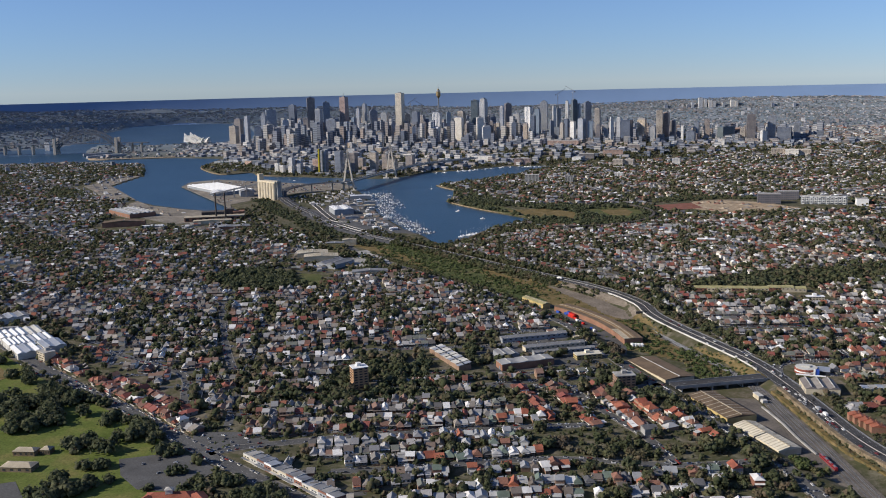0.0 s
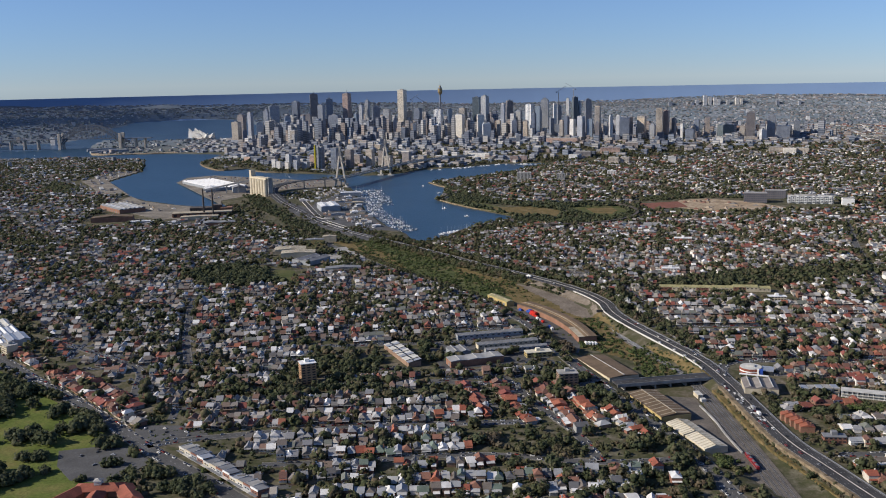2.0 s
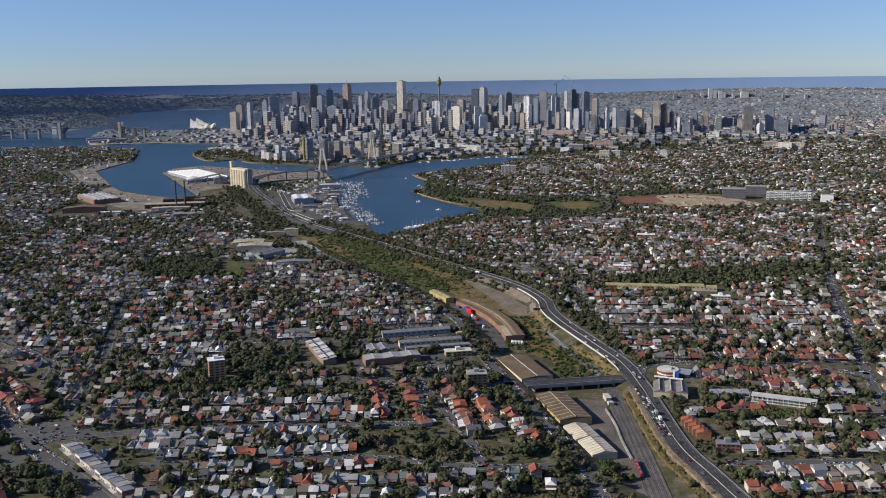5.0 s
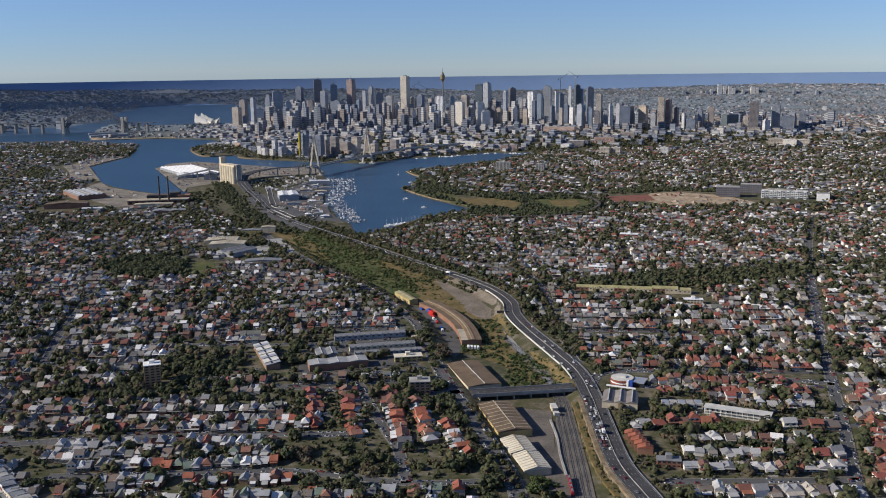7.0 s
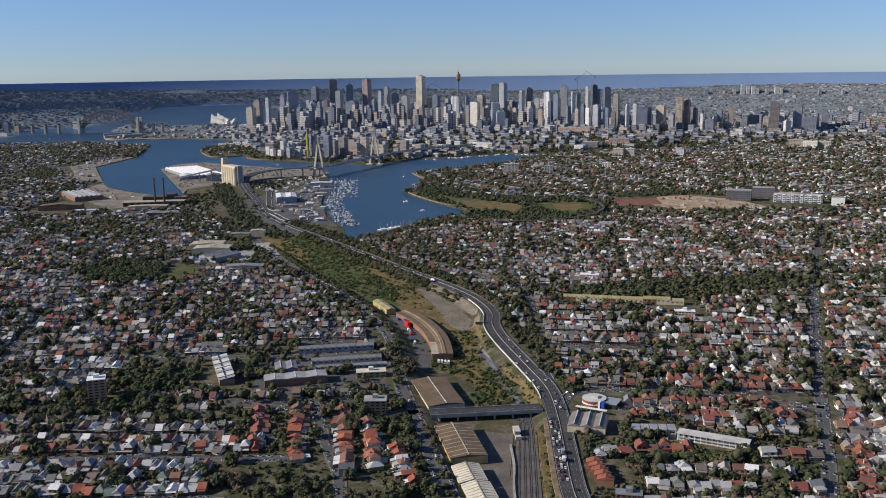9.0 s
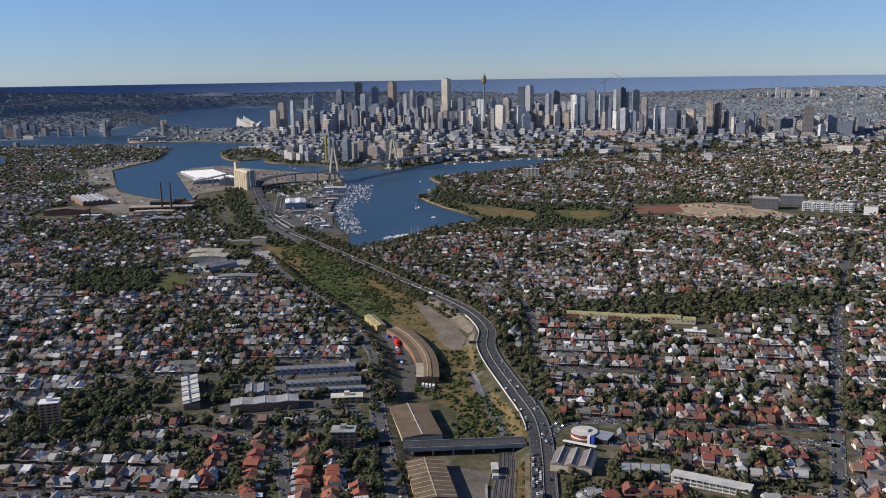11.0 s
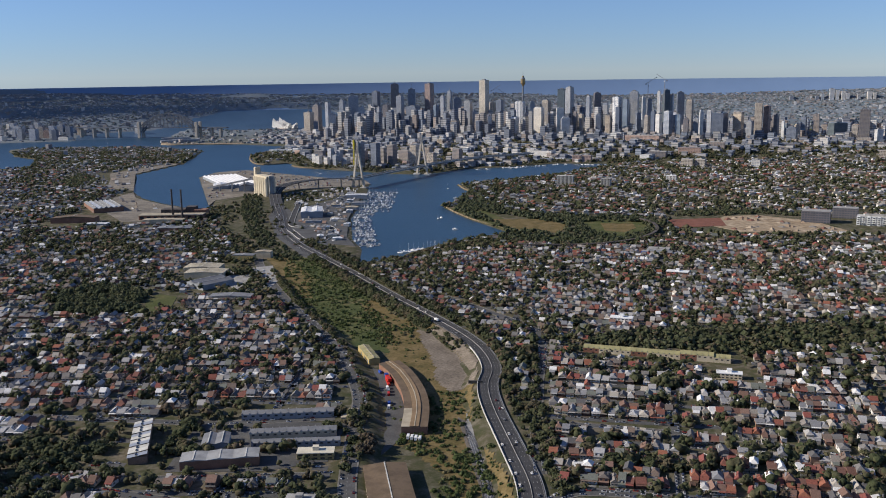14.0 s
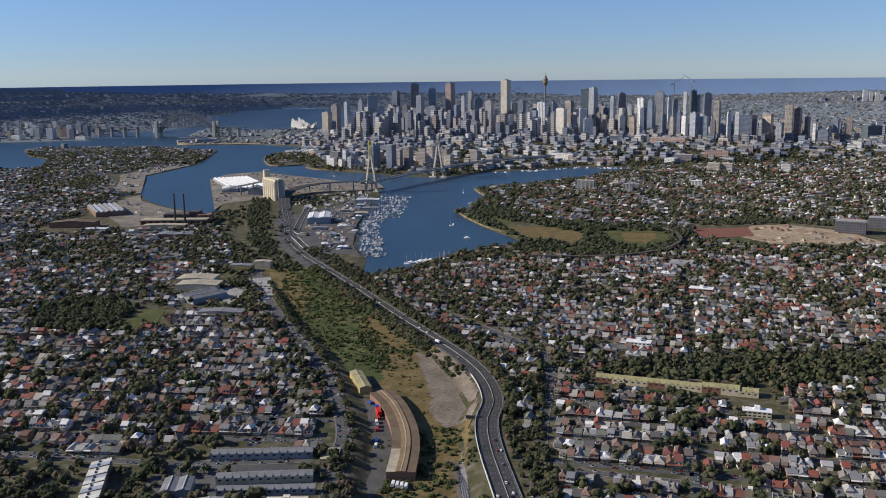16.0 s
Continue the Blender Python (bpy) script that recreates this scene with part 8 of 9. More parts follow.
for i in range(5):
    e = empty("shop_house", pose(104 + i * 6.0, -43 + i * 0.3, 2, 0, 0, -2), "grey and cream two-storey shop house with a parapet", "shop", "shop houses")
    part("body", box(-2.7, -5, -1, 2.7, 5, 5.4), (W_CREAM, W_GREY)[i % 2], e)
    part("parapet", box(-2.7, -5.2, 5.4, 2.7, -4.8, 6.4), M_PALE, e)
    part("roof", box(-2.6, -4.8, 5.3, 2.6, 5, 5.7), M_CONCRETE if i % 2 else M_SILVER, e)
    part("window", box(-1.6, -5.08, 3.2, 1.6, -4.9, 4.6), M_GLASS, e)
    part("awning", box(-2.7, -6.4, 2.5, 2.7, -5, 2.7), M_STEEL, e)
for i in range(5):
    e = empty("orange_townhouse", pose(73.5 + i * 1.5, -100 - i * 6.0, 2, 0, 0, -6), "orange-tiled brick townhouse beside the highway", "house", "orange townhouses")
    part("body", box(-5, -2.8, -1, 5, 2.8, 4.6), W_BRICK, e)
    bm = roof_mesh(10, 5.6, 1.8, False, 0.2, 0.1)
    bmesh.ops.translate(bm, verts=bm.verts[:], vec=(0, 0, 4.6))
    part("roof", bm, ROOFS[2][0], e)
    part("chimney", box(2, -0.4, 4.6, 2.8, 0.4, 7.2), W_BRICK, e)

# ---- the big park ----
tagged(sheet("park_lawn", BIG_PARK, 2.25, M_GRASS), "green park lawn under scattered trees", "lawn", kind="structure")
tagged(sheet("playing_field", [(-740, 40), (-690, 95), (-620, 30), (-640, -20), (-700, -30)], 2.4, M_DRYGRASS), "worn brown playing field", "field", kind="structure")
tagged(sheet("car_park", [(-450, -161), (-415, -150), (-398, -158), (-376, -180), (-384, -196), (-396, -213), (-420, -209), (-439, -187)], 2.4, M_STREET), "asphalt car park in the park", "car park", kind="structure")
tagged(sheet("drive", [(-560, -215), (-505, -196), (-480, -232), (-500, -300), (-560, -300)], 2.42, M_STREET), "asphalt drive round old buildings", "road", kind="structure")
for x, y in ((-430, -170), (-414, -185), (-421, -163), (-408, -168)):
    car(x, y, 2.4, cr.uniform(0, 180), cr.randrange(8))
pk = lambda x, y: ~inside_any([[(-446, -168), (-428, -150), (-404, -156), (-380, -150), (-366, -190), (-380, -220), (-424, -212), (-436, -196)], [(-540, -120), (-490, -120), (-480, -240), (-560, -240)], [(-740, 40), (-690, 95), (-620, 30), (-640, -20), (-700, -30)], [(-420, -208), (-350, -208), (-340, -262), (-430, -262)]], x, y, 3) & off_roads(x, y, 3.0)
EDGE_WOOD = [(-720, 140), (-568, -6), (-446, -116), (-458, -127), (-536, -54), (-576, -60), (-650, 40)]
for poly, n, r0, r1, lb in ((EDGE_WOOD, 105, 5.0, 8.5, "dark-green park trees along the street"), ([(-660, -60), (-560, -20), (-520, -90), (-560, -120), (-640, -110)], 34, 6.0, 9.0, "tall park pines and figs"),
                            ([(-500, -120), (-440, -110), (-400, -150), (-450, -150), (-480, -250), (-440, -330), (-500, -330), (-510, -200)], 26, 4.5, 7.5, "spreading park trees on the lawn"),
                            ([(-480, -80), (-440, -100), (-392, -146), (-410, -150), (-450, -118)], 9, 5.0, 7.5, "rounded fig trees at the park's corner"),
                            ([(-384, -180), (-368, -188), (-342, -230), (-356, -240), (-380, -208)], 26, 4.0, 6.0, "park trees beside the shops")):
    X, Y = in_poly(poly, n * 3, pk)
    X, Y = X[:n], Y[:n]
    R = r0 + (r1 - r0) * rng.rand(len(X))
    tree_group("park_trees", lb, X, Y, R, R * 0.95, 60, M_LEAF_DARK if r1 > 6.6 else M_LEAF)
for x, y, w, d, lb in ((-512, -176, 22, 10, "old sandstone stable with a rusty iron roof"), (-520, -150, 16, 8, "old sandstone cottage with a rusty roof"), (-506, -148, 7, 7, "small sandstone hut in the park"), (-514, -228, 22, 12, "blue-grey iron-roofed park depot")):
    e = empty("stone_building", pose(x, y, 2.2, 0, 0, -4), lb, "stone building", "park buildings")
    part("wall", box(-w / 2, -d / 2, -1, w / 2, d / 2, 3.4), M_STONE, e)
    bm = roof_mesh(d, w, 2.0, True, 0.3, 0.1)
    bmesh.ops.transform(bm, verts=bm.verts[:], matrix=pose(0, 0, 3.4, 0, 0, 90))
    part("roof", bm, R_BEIGE if y > -200 else plain("blue_grey_iron", (0.25, 0.29, 0.33), grain=0.15), e)
    for i in range(4):
        part("window", box(-w / 2 + w * (i + 0.3) / 4, -d / 2 - 0.05, 1.0, -w / 2 + w * (i + 0.7) / 4, -d / 2 + 0.05, 2.4), M_DARK, e)
pv = empty("park_hall", pose(-392, -228, 2.2, 0, 0, 4), "red-tiled park hall with hipped wings and a pale lantern", "hall")
for x, y, w, d, turn, high in ((0, 0, 30, 12, 0, 4.2), (-17, -12, 30, 11, 62, 3.8), (22, -10, 30, 11, 122, 3.8), (2, -14, 18, 10, 90, 3.6)):
    at = pose(x, y, 0, 0, 0, turn)
    bm = box(-w / 2, -d / 2, -1, w / 2, d / 2, high)
    bmesh.ops.transform(bm, verts=bm.verts[:], matrix=at)
    part("wall", bm, W_BRICK, pv)
    bm = roof_mesh(d, w, 3.2, True, 0.6, 0.15)
    bmesh.ops.transform(bm, verts=bm.verts[:], matrix=at @ pose(0, 0, high, 0, 0, 90))
    part("roof", bm, ROOFS[2][1], pv)
lantern = part("lantern", box(-2.2, -2.2, 6.6, 2.2, 2.2, 9.2), M_PALE, pv)
bm = roof_mesh(4.8, 4.8, 1.2, True, 0.3, 0.1)
bmesh.ops.translate(bm, verts=bm.verts[:], vec=(0, 0, 9.2))
part("lantern_roof", bm, M_CONCRETE, lantern)
for i in range(7):
    part("window", box(-13 + i * 4, 5.95, 1.2, -11.4 + i * 4, 6.08, 3.0), M_GLASS, pv)
# shops on the diagonal street
tagged(sheet("forecourt", [(-414, -112), (-364, -112), (-352, -131), (-372, -140), (-388, -148), (-396, -146), (-408, -128)], 2.2, M_STREET), "asphalt forecourt and side street mouth at the junction", "car park", kind="structure")
for i in range(9):
    car(-404 + i * 4.6 + (i % 2) * 1.5, -119 - (i % 3) * 6.5, 2.2, 8 + (i % 4) * 20, (0, 1, 5, 0, 4, 7, 3)[i % 7])
for i in range(12):
    e = empty("shop", pose(-356.4 + i * 6.15, -162.4 - i * 6.0, 2, 0, 0, -44.2), ("white flat-roofed shop with an awning", "cream shop with a grey iron roof", "brick shop with a pale parapet")[i % 3], "shop", "diagonal street shops")
    h, back = 3.9 + (i * 5 % 4) * 0.35, (5.0, 3.6, 5.4, 4.4)[i * 3 % 4]
    wall, top = (W_CREAM, WALL_MATS[1][0], W_GREY, M_PALE)[i * 3 % 4], (M_CONCRETE, R_GREY, M_STEEL, M_SILVER, R_GREY)[i % 5]
    part("body", box(-4.25, -5, -1, 4.25, back, h), wall, e)
    bm = box(-4.1, -4.5, h, 4.1, back - 0.1, h + 0.25)
    for v in bm.verts:
        v.co.z += (v.co.y < 0) * 0.5
    part("roof", bm, top, e)
    part("parapet", box(-4.25, -5.1, h, 4.25, -4.6, h + 1.2), (M_PALE, W_CREAM, WALL_MATS[1][0], M_WHITE)[i % 4], e)
    part("party_wall", box(-4.3, -4.6, h, -4.05, back, h + 0.9), M_PALE, e)
    part("rear_wing", box(-4.1, back, -1, 0.6, back + 3.4, 2.6), wall, e)
    part("rear_roof", box(-4.2, back, 2.6, 0.8, back + 3.6, 2.8), top, e)
    part("awning", box(-4.25, -7.2, 2.2, 4.25, -5, 2.4), (M_STEEL, M_PALE, M_STEEL)[i % 3], e)
    for x in (-2.4, 0.6):
        part("window", box(x, -5.08, 2.8, x + 1.8, -4.95, 3.7), M_GLASS, e)
grove(-336, -196, 4, 3, 4, 1.6, 2.4, M_LEAF_GREEN, "small street trees before the shops")
grove(-318, -212, 5, 4, 5, 1.6, 2.6, M_LEAF_GREEN, "small street trees before the shops")
grove(-302, -198, 9, 7, 9, 3.0, 4.4, M_LEAF_DARK, "dark trees behind the shops")
grove(-434, -84, 7, 7, 7, 2.4, 4.2, M_LEAF_DARK, "dark garden trees near the junction")
grove(-404, -104, 7, 4, 6, 2.2, 3.6, M_LEAF_DARK, "dark garden trees near the junction")
for i, (u, v, w, l, eave, bays, mats) in enumerate(((-34, -9, 24, 34, 6.0, 3, [R_WHITE, M_SILVER]), (-34, 14, 20, 32, 7.0, 2, [M_SILVER]), (0, -10, 22, 30, 6.5, 5, [R_WHITE]), (0, 12, 20, 32, 6.0, 4, [M_SILVER, R_WHITE]), (35, -8, 26, 34, 7.0, 4, [R_WHITE]), (36, 14, 16, 36, 6.0, 2, [M_PALE]), (54, -12, 30, 6, 8.0, 1, [M_CONCRETE]))):
    c, s = math.cos(radians(39)), math.sin(radians(39))
    shed("factory_hall", -655 + v * c - u * s, 130 + v * s + u * c, w, l, 39, 2, eave, 1.6, mats, M_PALE, "white factory hall with ridged white and grey roofs", 0, bays, M_SILVER)
shed("factory", -728, 226, 44, 26, 40, 2, 6, 1.6, [M_SILVER, R_GREY], M_PALE, "smaller factory hall with grey ridged roofs", 0, 4)
flats(-612, 78, -40, 16, 11, 4, W_CREAM, "cream flat-roofed office building", M_CONCRETE, 5)

# ---- round the bay ----
for nm, poly, mat, lb in (("bay_lawn", [(-245, 1180), (-185, 1070), (-98, 948), (-60, 960), (-120, 1060), (-190, 1180)], M_BAYGRASS, "foreshore lawn beside the bay"),
                          ("bay_field", [(-150, 1060), (-90, 960), (-20, 940), (-10, 1010), (-60, 1070)], M_DRYGRASS, "worn grass playing field"),
                          ("oval_field", [(10, 1050), (30, 950), (80, 920), (116, 985), (112, 1060), (60, 1090)], M_BAYGRASS, "green oval inside the viaduct"),
                          ("oval_middle", [(40, 1040), (50, 970), (82, 955), (98, 1000), (92, 1045)], M_DRYGRASS, "worn brown middle of the oval"),
                          ("front_lawn", [(-100, 900), (-60, 860), (10, 846), (60, 868), (20, 900), (-60, 920)], M_BAYGRASS, "lawn before the viaduct"),
                          ("quarry_floor", [(205, 1050), (258, 982), (350, 990), (430, 995), (400, 1055), (386, 1100), (300, 1160), (245, 1140)], M_SAND, "cleared ochre building site"),
                          ("clay_mound", [(160, 1010), (240, 1040), (236, 1120), (150, 1090)], plain("red_earth", (0.22, 0.09, 0.06), 0.95, grain=0.25), "dark red earth on the building site")):
    tagged(sheet(nm, poly, 2.3 if "middle" not in nm and "mound" not in nm and nm != "bay_field" else 2.5, mat), lb, "ground", kind="structure")
spit = smooth_line([(-262, 1270), (-258, 1208), (-190, 1080), (-98, 945), (-134, 890), (-184, 812), (-214, 738)], 8)
tagged(ribbon("sea_wall", spit, -1.0, 1.2, -3, 2.6, M_STONE), "pale sandstone sea wall", "sea wall", kind="structure")
spit2 = smooth_line([(-300, 1546), (-252, 1440), (-200, 1450)], 8)
tagged(ribbon("sea_wall", spit2, -1.0, 1.2, -3, 2.6, M_STONE), "pale sandstone sea wall", "sea wall", kind="structure")

def woodland(poly, n, r0, r1, lb):
    X, Y = in_poly(poly, n * 2, lambda x, y: (water_gap(x, y) > 4) & ~inside_any([[(-190, 1150), (-100, 960), (-20, 940), (-10, 1010), (-120, 1100)], [(15, 1050), (32, 950), (80, 925), (114, 985), (108, 1060)], [(150, 1000), (250, 975), (430, 990), (540, 1020), (520, 1100), (400, 1150), (300, 1165), (150, 1105)]], x, y, 2))
    X, Y = X[:n], Y[:n]
    R = r0 + (r1 - r0) * rng.rand(len(X))
    tree_group("woodland", lb, X, Y, R, R * 0.8, 10 if Y.mean() < 1300 else 5, M_LEAF_DARK if "dark" in lb else M_LEAF)


woodland([(170, 1130), (250, 1150), (300, 1172), (400, 1130), (440, 1110), (440, 1150), (300, 1215), (180, 1180)], 260, 2.4, 4.6, "dark-green trees on the site's edge")
woodland([(150, 1180), (270, 1225), (430, 1160), (545, 1100), (545, 1135), (430, 1200), (260, 1262), (140, 1205)], 170, 2.6, 4.8, "dark trees behind the building site")
woodland([(180, 1000), (250, 945), (350, 972), (545, 975), (540, 990), (350, 984), (255, 964), (198, 1018)], 150, 2.2, 4.2, "tree belt before the building site")
woodland(BAY_PARK, 900, 3.0, 6.0, "dark-green park trees beside the bay")
woodland([(-250, 1440), (-300, 1540), (-130, 1820), (-20, 2000), (40, 1960), (-60, 1780), (-160, 1480)], 560, 3.6, 6.2, "thick trees on the point")
woodland([(-245, 1210), (-250, 1300), (-200, 1330), (-150, 1200), (-190, 1160)], 90, 3.5, 5.5, "dark figs at the tip of the spit")
woodland(QUARRY, 330, 2.4, 4.8, "olive trees round the building site")
woodland([(-250, 1220), (-250, 1430), (-200, 1440), (-120, 1240), (-60, 1140), (-150, 1160)], 260, 3.4, 5.8, "dark-green trees behind the foreshore")
woodland(SCHOOL_WOOD, 330, 2.6, 5.2, "tall dark trees along the creek")
woodland([(-230, 690), (-180, 800), (-110, 860), (-40, 845), (-60, 720), (-170, 600)], 420, 2.4, 4.4, "thick trees above the bay's head")
woodland([(330, 400), (330, 470), (600, 640), (700, 560), (520, 420)], 420, 2.6, 5.2, "tall dark trees along the creek")
woodland([(-60, 830), (200, 860), (420, 900), (420, 950), (250, 935), (140, 990), (110, 860)], 420, 2.4, 4.6, "tree belt along the canal")
woodland([(-1560, 1840), (-1230, 1980), (-1350, 2390), (-1640, 2540), (-2080, 2480), (-1900, 2180), (-1740, 2080)], 2200, 2.8, 5.2, "thick dark trees over the peninsula")
woodland([(-1330, 1650), (-1240, 1600), (-1130, 1420), (-1180, 1380), (-1330, 1560)], 260, 4.0, 7.0, "large dark trees behind the wharf")
woodland([(-1100, 2290), (-1080, 2190), (-965, 1985), (-890, 2030), (-930, 2250)], 60, 2.4, 4.2, "trees on the green point")

va = empty("viaduct", pose(0, 0, 0), "curved brick railway viaduct with arches", "viaduct")
VL = smooth_line([(-70, 815), (-10, 815), (50, 835), (100, 880), (128, 950), (126, 1020), (104, 1070)], 6)
ribbon("deck", VL, -2.6, 2.6, 6.2, 7.6, M_SOOT, va)
for i in range(0, len(VL) - 1, 2):
    part("pier", box(VL[i, 0] - 1.4, VL[i, 1] - 1.4, 0, VL[i, 0] + 1.4, VL[i, 1] + 1.4, 6.2), M_STONE, va)

# new flats by the building site
nb = empty("new_flats", pose(484, 1072, 2, 0, 0, -16), "white chequered new apartment building", "apartment block")
part("body", box(-42, -9, -1, 42, 10, 14), W_GREY, nb)
for i in range(11):
    u, top = -41 + i * 7.5, (14.6, 12.4, 15.6, 13.2)[i % 4]
    bay = part("white_bay", box(u, -10.4, (0, 3.4)[i % 2], u + 4.6, -8.9, top), M_WHITE, nb)
    for k in range(4):
        part("window", box(u + 0.7, -10.5, 1.4 + k * 3.2, u + 3.9, -10.3, 3.2 + k * 3.2), M_GLASS, bay)
    for k in range(3):
        part("balcony", box(u + 4.7, -10.0, 3.2 + k * 3.4, u + 7.3, -9.0, 4.2 + k * 3.4), M_PALE, nb)
part("roof", box(-41, -8.6, 14, 41, 9.8, 14.6), M_PALE, nb)
part("plant_room", box(-30, -3, 14.6, 10, 6, 17), M_CONCRETE, nb)
block("new_flats", 545, 1040, 22, 20, 13, -16, M_WHITE, "white end block of the new flats", "apartment block")
block("dark_flats", 385, 1098, 44, 26, 19, -14, FACADES["umber"], "dark grey unfinished apartment building", "apartment block")
block("dark_flats", 440, 1150, 40, 24, 17, -14, FACADES["umber"], "dark glass apartment building behind the site", "apartment block")
for i in range(7):
    block("site_hut", 380 + i * 12, 992 - i * 2, 9, 6, 3, -10, M_WHITE, "white site hut beside the building site", "hut", "site huts")
block("blue_hall", 130, 800, 30, 20, 6, -10, M_SILVER, "pale hall with a blue side roof", "hall")
block("blue_annexe", 112, 790, 10, 12, 4, -10, M_BLUE, "bright blue roofed annexe", "hall")

# Pyrmont shore

def shore_block(x, y, w, d, h, t, st):
    block("shore_block", x, y, w * 0.82, d * 0.9, h, t - 32, FACADES[st], f"{WORDS[st].replace('tower', 'block').replace('office ', '').replace('hotel ', '').replace('apartment ', '')} on the peninsula shore", "building", "peninsula blocks")


shore_block(-770, 1935, 16, 14, 26, 10, "white")
shore_block(-790, 1960, 16, 14, 30, 10, "white")
shore_block(-742, 1922, 16, 14, 24, 10, "white")
shore_block(-716, 1920, 16, 14, 30, 8, "pale")
shore_block(-752, 1985, 16, 16, 44, 8, "white")
shore_block(-728, 1990, 16, 14, 38, 8, "pale")
shore_block(-690, 1930, 24, 16, 24, 8, "pale")
shore_block(-640, 1905, 22, 16, 70, 6, "grey")
shore_block(-596, 1900, 24, 20, 66, 6, "slate")
shore_block(-560, 1935, 26, 20, 58, 6, "brown")
shore_block(-500, 1950, 26, 18, 56, 6, "beige")
shore_block(-470, 1990, 22, 18, 48, 4, "brown")
shore_block(-440, 1900, 26, 18, 40, 4, "beige")
shore_block(-400, 2040, 30, 18, 40, 4, "brown")
shore_block(-350, 2010, 26, 20, 30, 2, "beige")
shore_block(-610, 2010, 36, 20, 44, 6, "beige")
shore_block(-560, 2080, 44, 22, 30, 6, "brown")
shore_block(-680, 2040, 40, 22, 34, 8, "rose")
shore_block(-900, 2180, 40, 20, 18, 30, "grey")
shore_block(-840, 2140, 36, 22, 22, 20, "brown")
shore_block(-640, 1865, 60, 10, 8, 8, "grey")
e = empty("yellow_fin", pose(-654, 1890, 2), "tall bright yellow facade strip on a tower", "facade strip")
part("fin", box(-1.8, -2, 0, 1.8, 6, 74, 0.2), plain("bright_yellow", (0.75, 0.60, 0.04), 0.5, grain=0.08), e)
part("frame", box(-3.4, 5.8, 0, 3.4, 7, 75), M_STEEL, e)
shed("green_point_hall", -1030, 2345, 128, 28, -23, 2, 8, 2.0, [M_SILVER], W_GREY, "long pale arched hall on the green point", 0, 1)
shed("fish_market", -96, 2130, 118, 40, -6, 2, 6, 1.4, [R_WHITE], W_GREY, "long white-roofed market hall on the bay", 8, 2, M_SILVER)
shed("finger_wharf", -1640, 2790, 150, 20, 40, 2, 8, 3, [M_SILVER], W_GREY, "long pale-roofed wharf shed", 0, 1)
shed("finger_wharf", -1720, 2900, 110, 20, 30, 2, 8, 3, [M_SILVER], W_GREY, "long pale-roofed wharf shed", 0, 1)
point = smooth_line([(-1340, 2705), (-1480, 2680), (-1640, 2665), (-1740, 2880)], 20)
tagged(ribbon("foreshore", point, -6, 26, -3, 3.4, M_SAND), "stepped sandstone foreshore", "foreshore", kind="structure")
shore = smooth_line([(-1120, 2560), (-1112, 2350), (-1089, 2192), (-965, 1970), (-882, 2014)], 16)
tagged(ribbon("sea_wall", shore, -1.5, 2, -3, 2.8, M_STONE), "sandstone sea wall of the green point", "sea wall", kind="structure")
shore = smooth_line([(-852, 1940), (-790, 1884), (-640, 1852), (-560, 1850)], 12)
tagged(ribbon("sea_wall", shore, -1.5, 2, -3, 2.8, M_STONE), "sandstone sea wall below the white flats", "sea wall", kind="structure")

for k in range(16):
    y = 830 + k * 34 + cr.uniform(-8, 8)
    x = float(np.interp(y, [776, 855, 1047, 1202, 1385], [-290, -330, -392, -425, -466])) - cr.uniform(8, 60)
    shed("marina_store", x, y, cr.uniform(7, 16), cr.uniform(8, 20), cr.uniform(0, 14), 2, cr.uniform(3, 5), 1.0, [(R_WHITE, R_GREY, R_BEIGE, M_SILVER)[k % 4]], (W_GREY, W_CREAM)[k % 2], ("small white-roofed store beside the marina", "grey-roofed store beside the marina", "beige-roofed store beside the marina", "silver-roofed store beside the marina")[k % 4], 0, 1)
X, Y = in_poly([(-560, 900), (-430, 760), (-360, 790), (-440, 930), (-530, 1060), (-560, 1200), (-600, 1180)], 150)
R = 2.0 + 2.2 * rng.rand(len(X))
tree_group("yard_trees", "olive-green trees behind the marina sheds", X, Y, R, R * 0.8, 12)
# parked cars and stacks on the wharves
M_LOT = palette("parked_cars", [(0.6, 0.6, 0.6), (0.08, 0.08, 0.09), (0.3, 0.31, 0.33), (0.7, 0.7, 0.68), (0.25, 0.03, 0.03), (0.06, 0.09, 0.2)], 0.4)
X, Y = in_poly([(-975, 1640), (-920, 1780), (-650, 1640), (-560, 1600), (-560, 1480), (-640, 1450), (-760, 1240), (-740, 1200)], 700, lambda x, y: ~inside_any([[(-960, 1660), (-880, 1690), (-770, 1430), (-700, 1340), (-640, 1280), (-700, 1260), (-860, 1440)]], x, y, 6))
k = len(X)
V, F = stack(BOX_V, BOX_F, np.c_[X, Y, np.full(k, 2.3)], rng.rand(k) * 0.4, np.c_[1.6 + 2 * rng.rand(k) ** 4, 3.4 + 6 * rng.rand(k) ** 4, 1.2 + 1.6 * rng.rand(k) ** 3])
lot = empty("wharf_vehicles", Matrix(), "parked vehicles and containers scattered over the wharf", "vehicles", kind="stuff")
ob_of("vehicles", with_mat(mesh_of("vehicles", V, F), M_LOT), lot)

# bushes of the yards, beside the service track

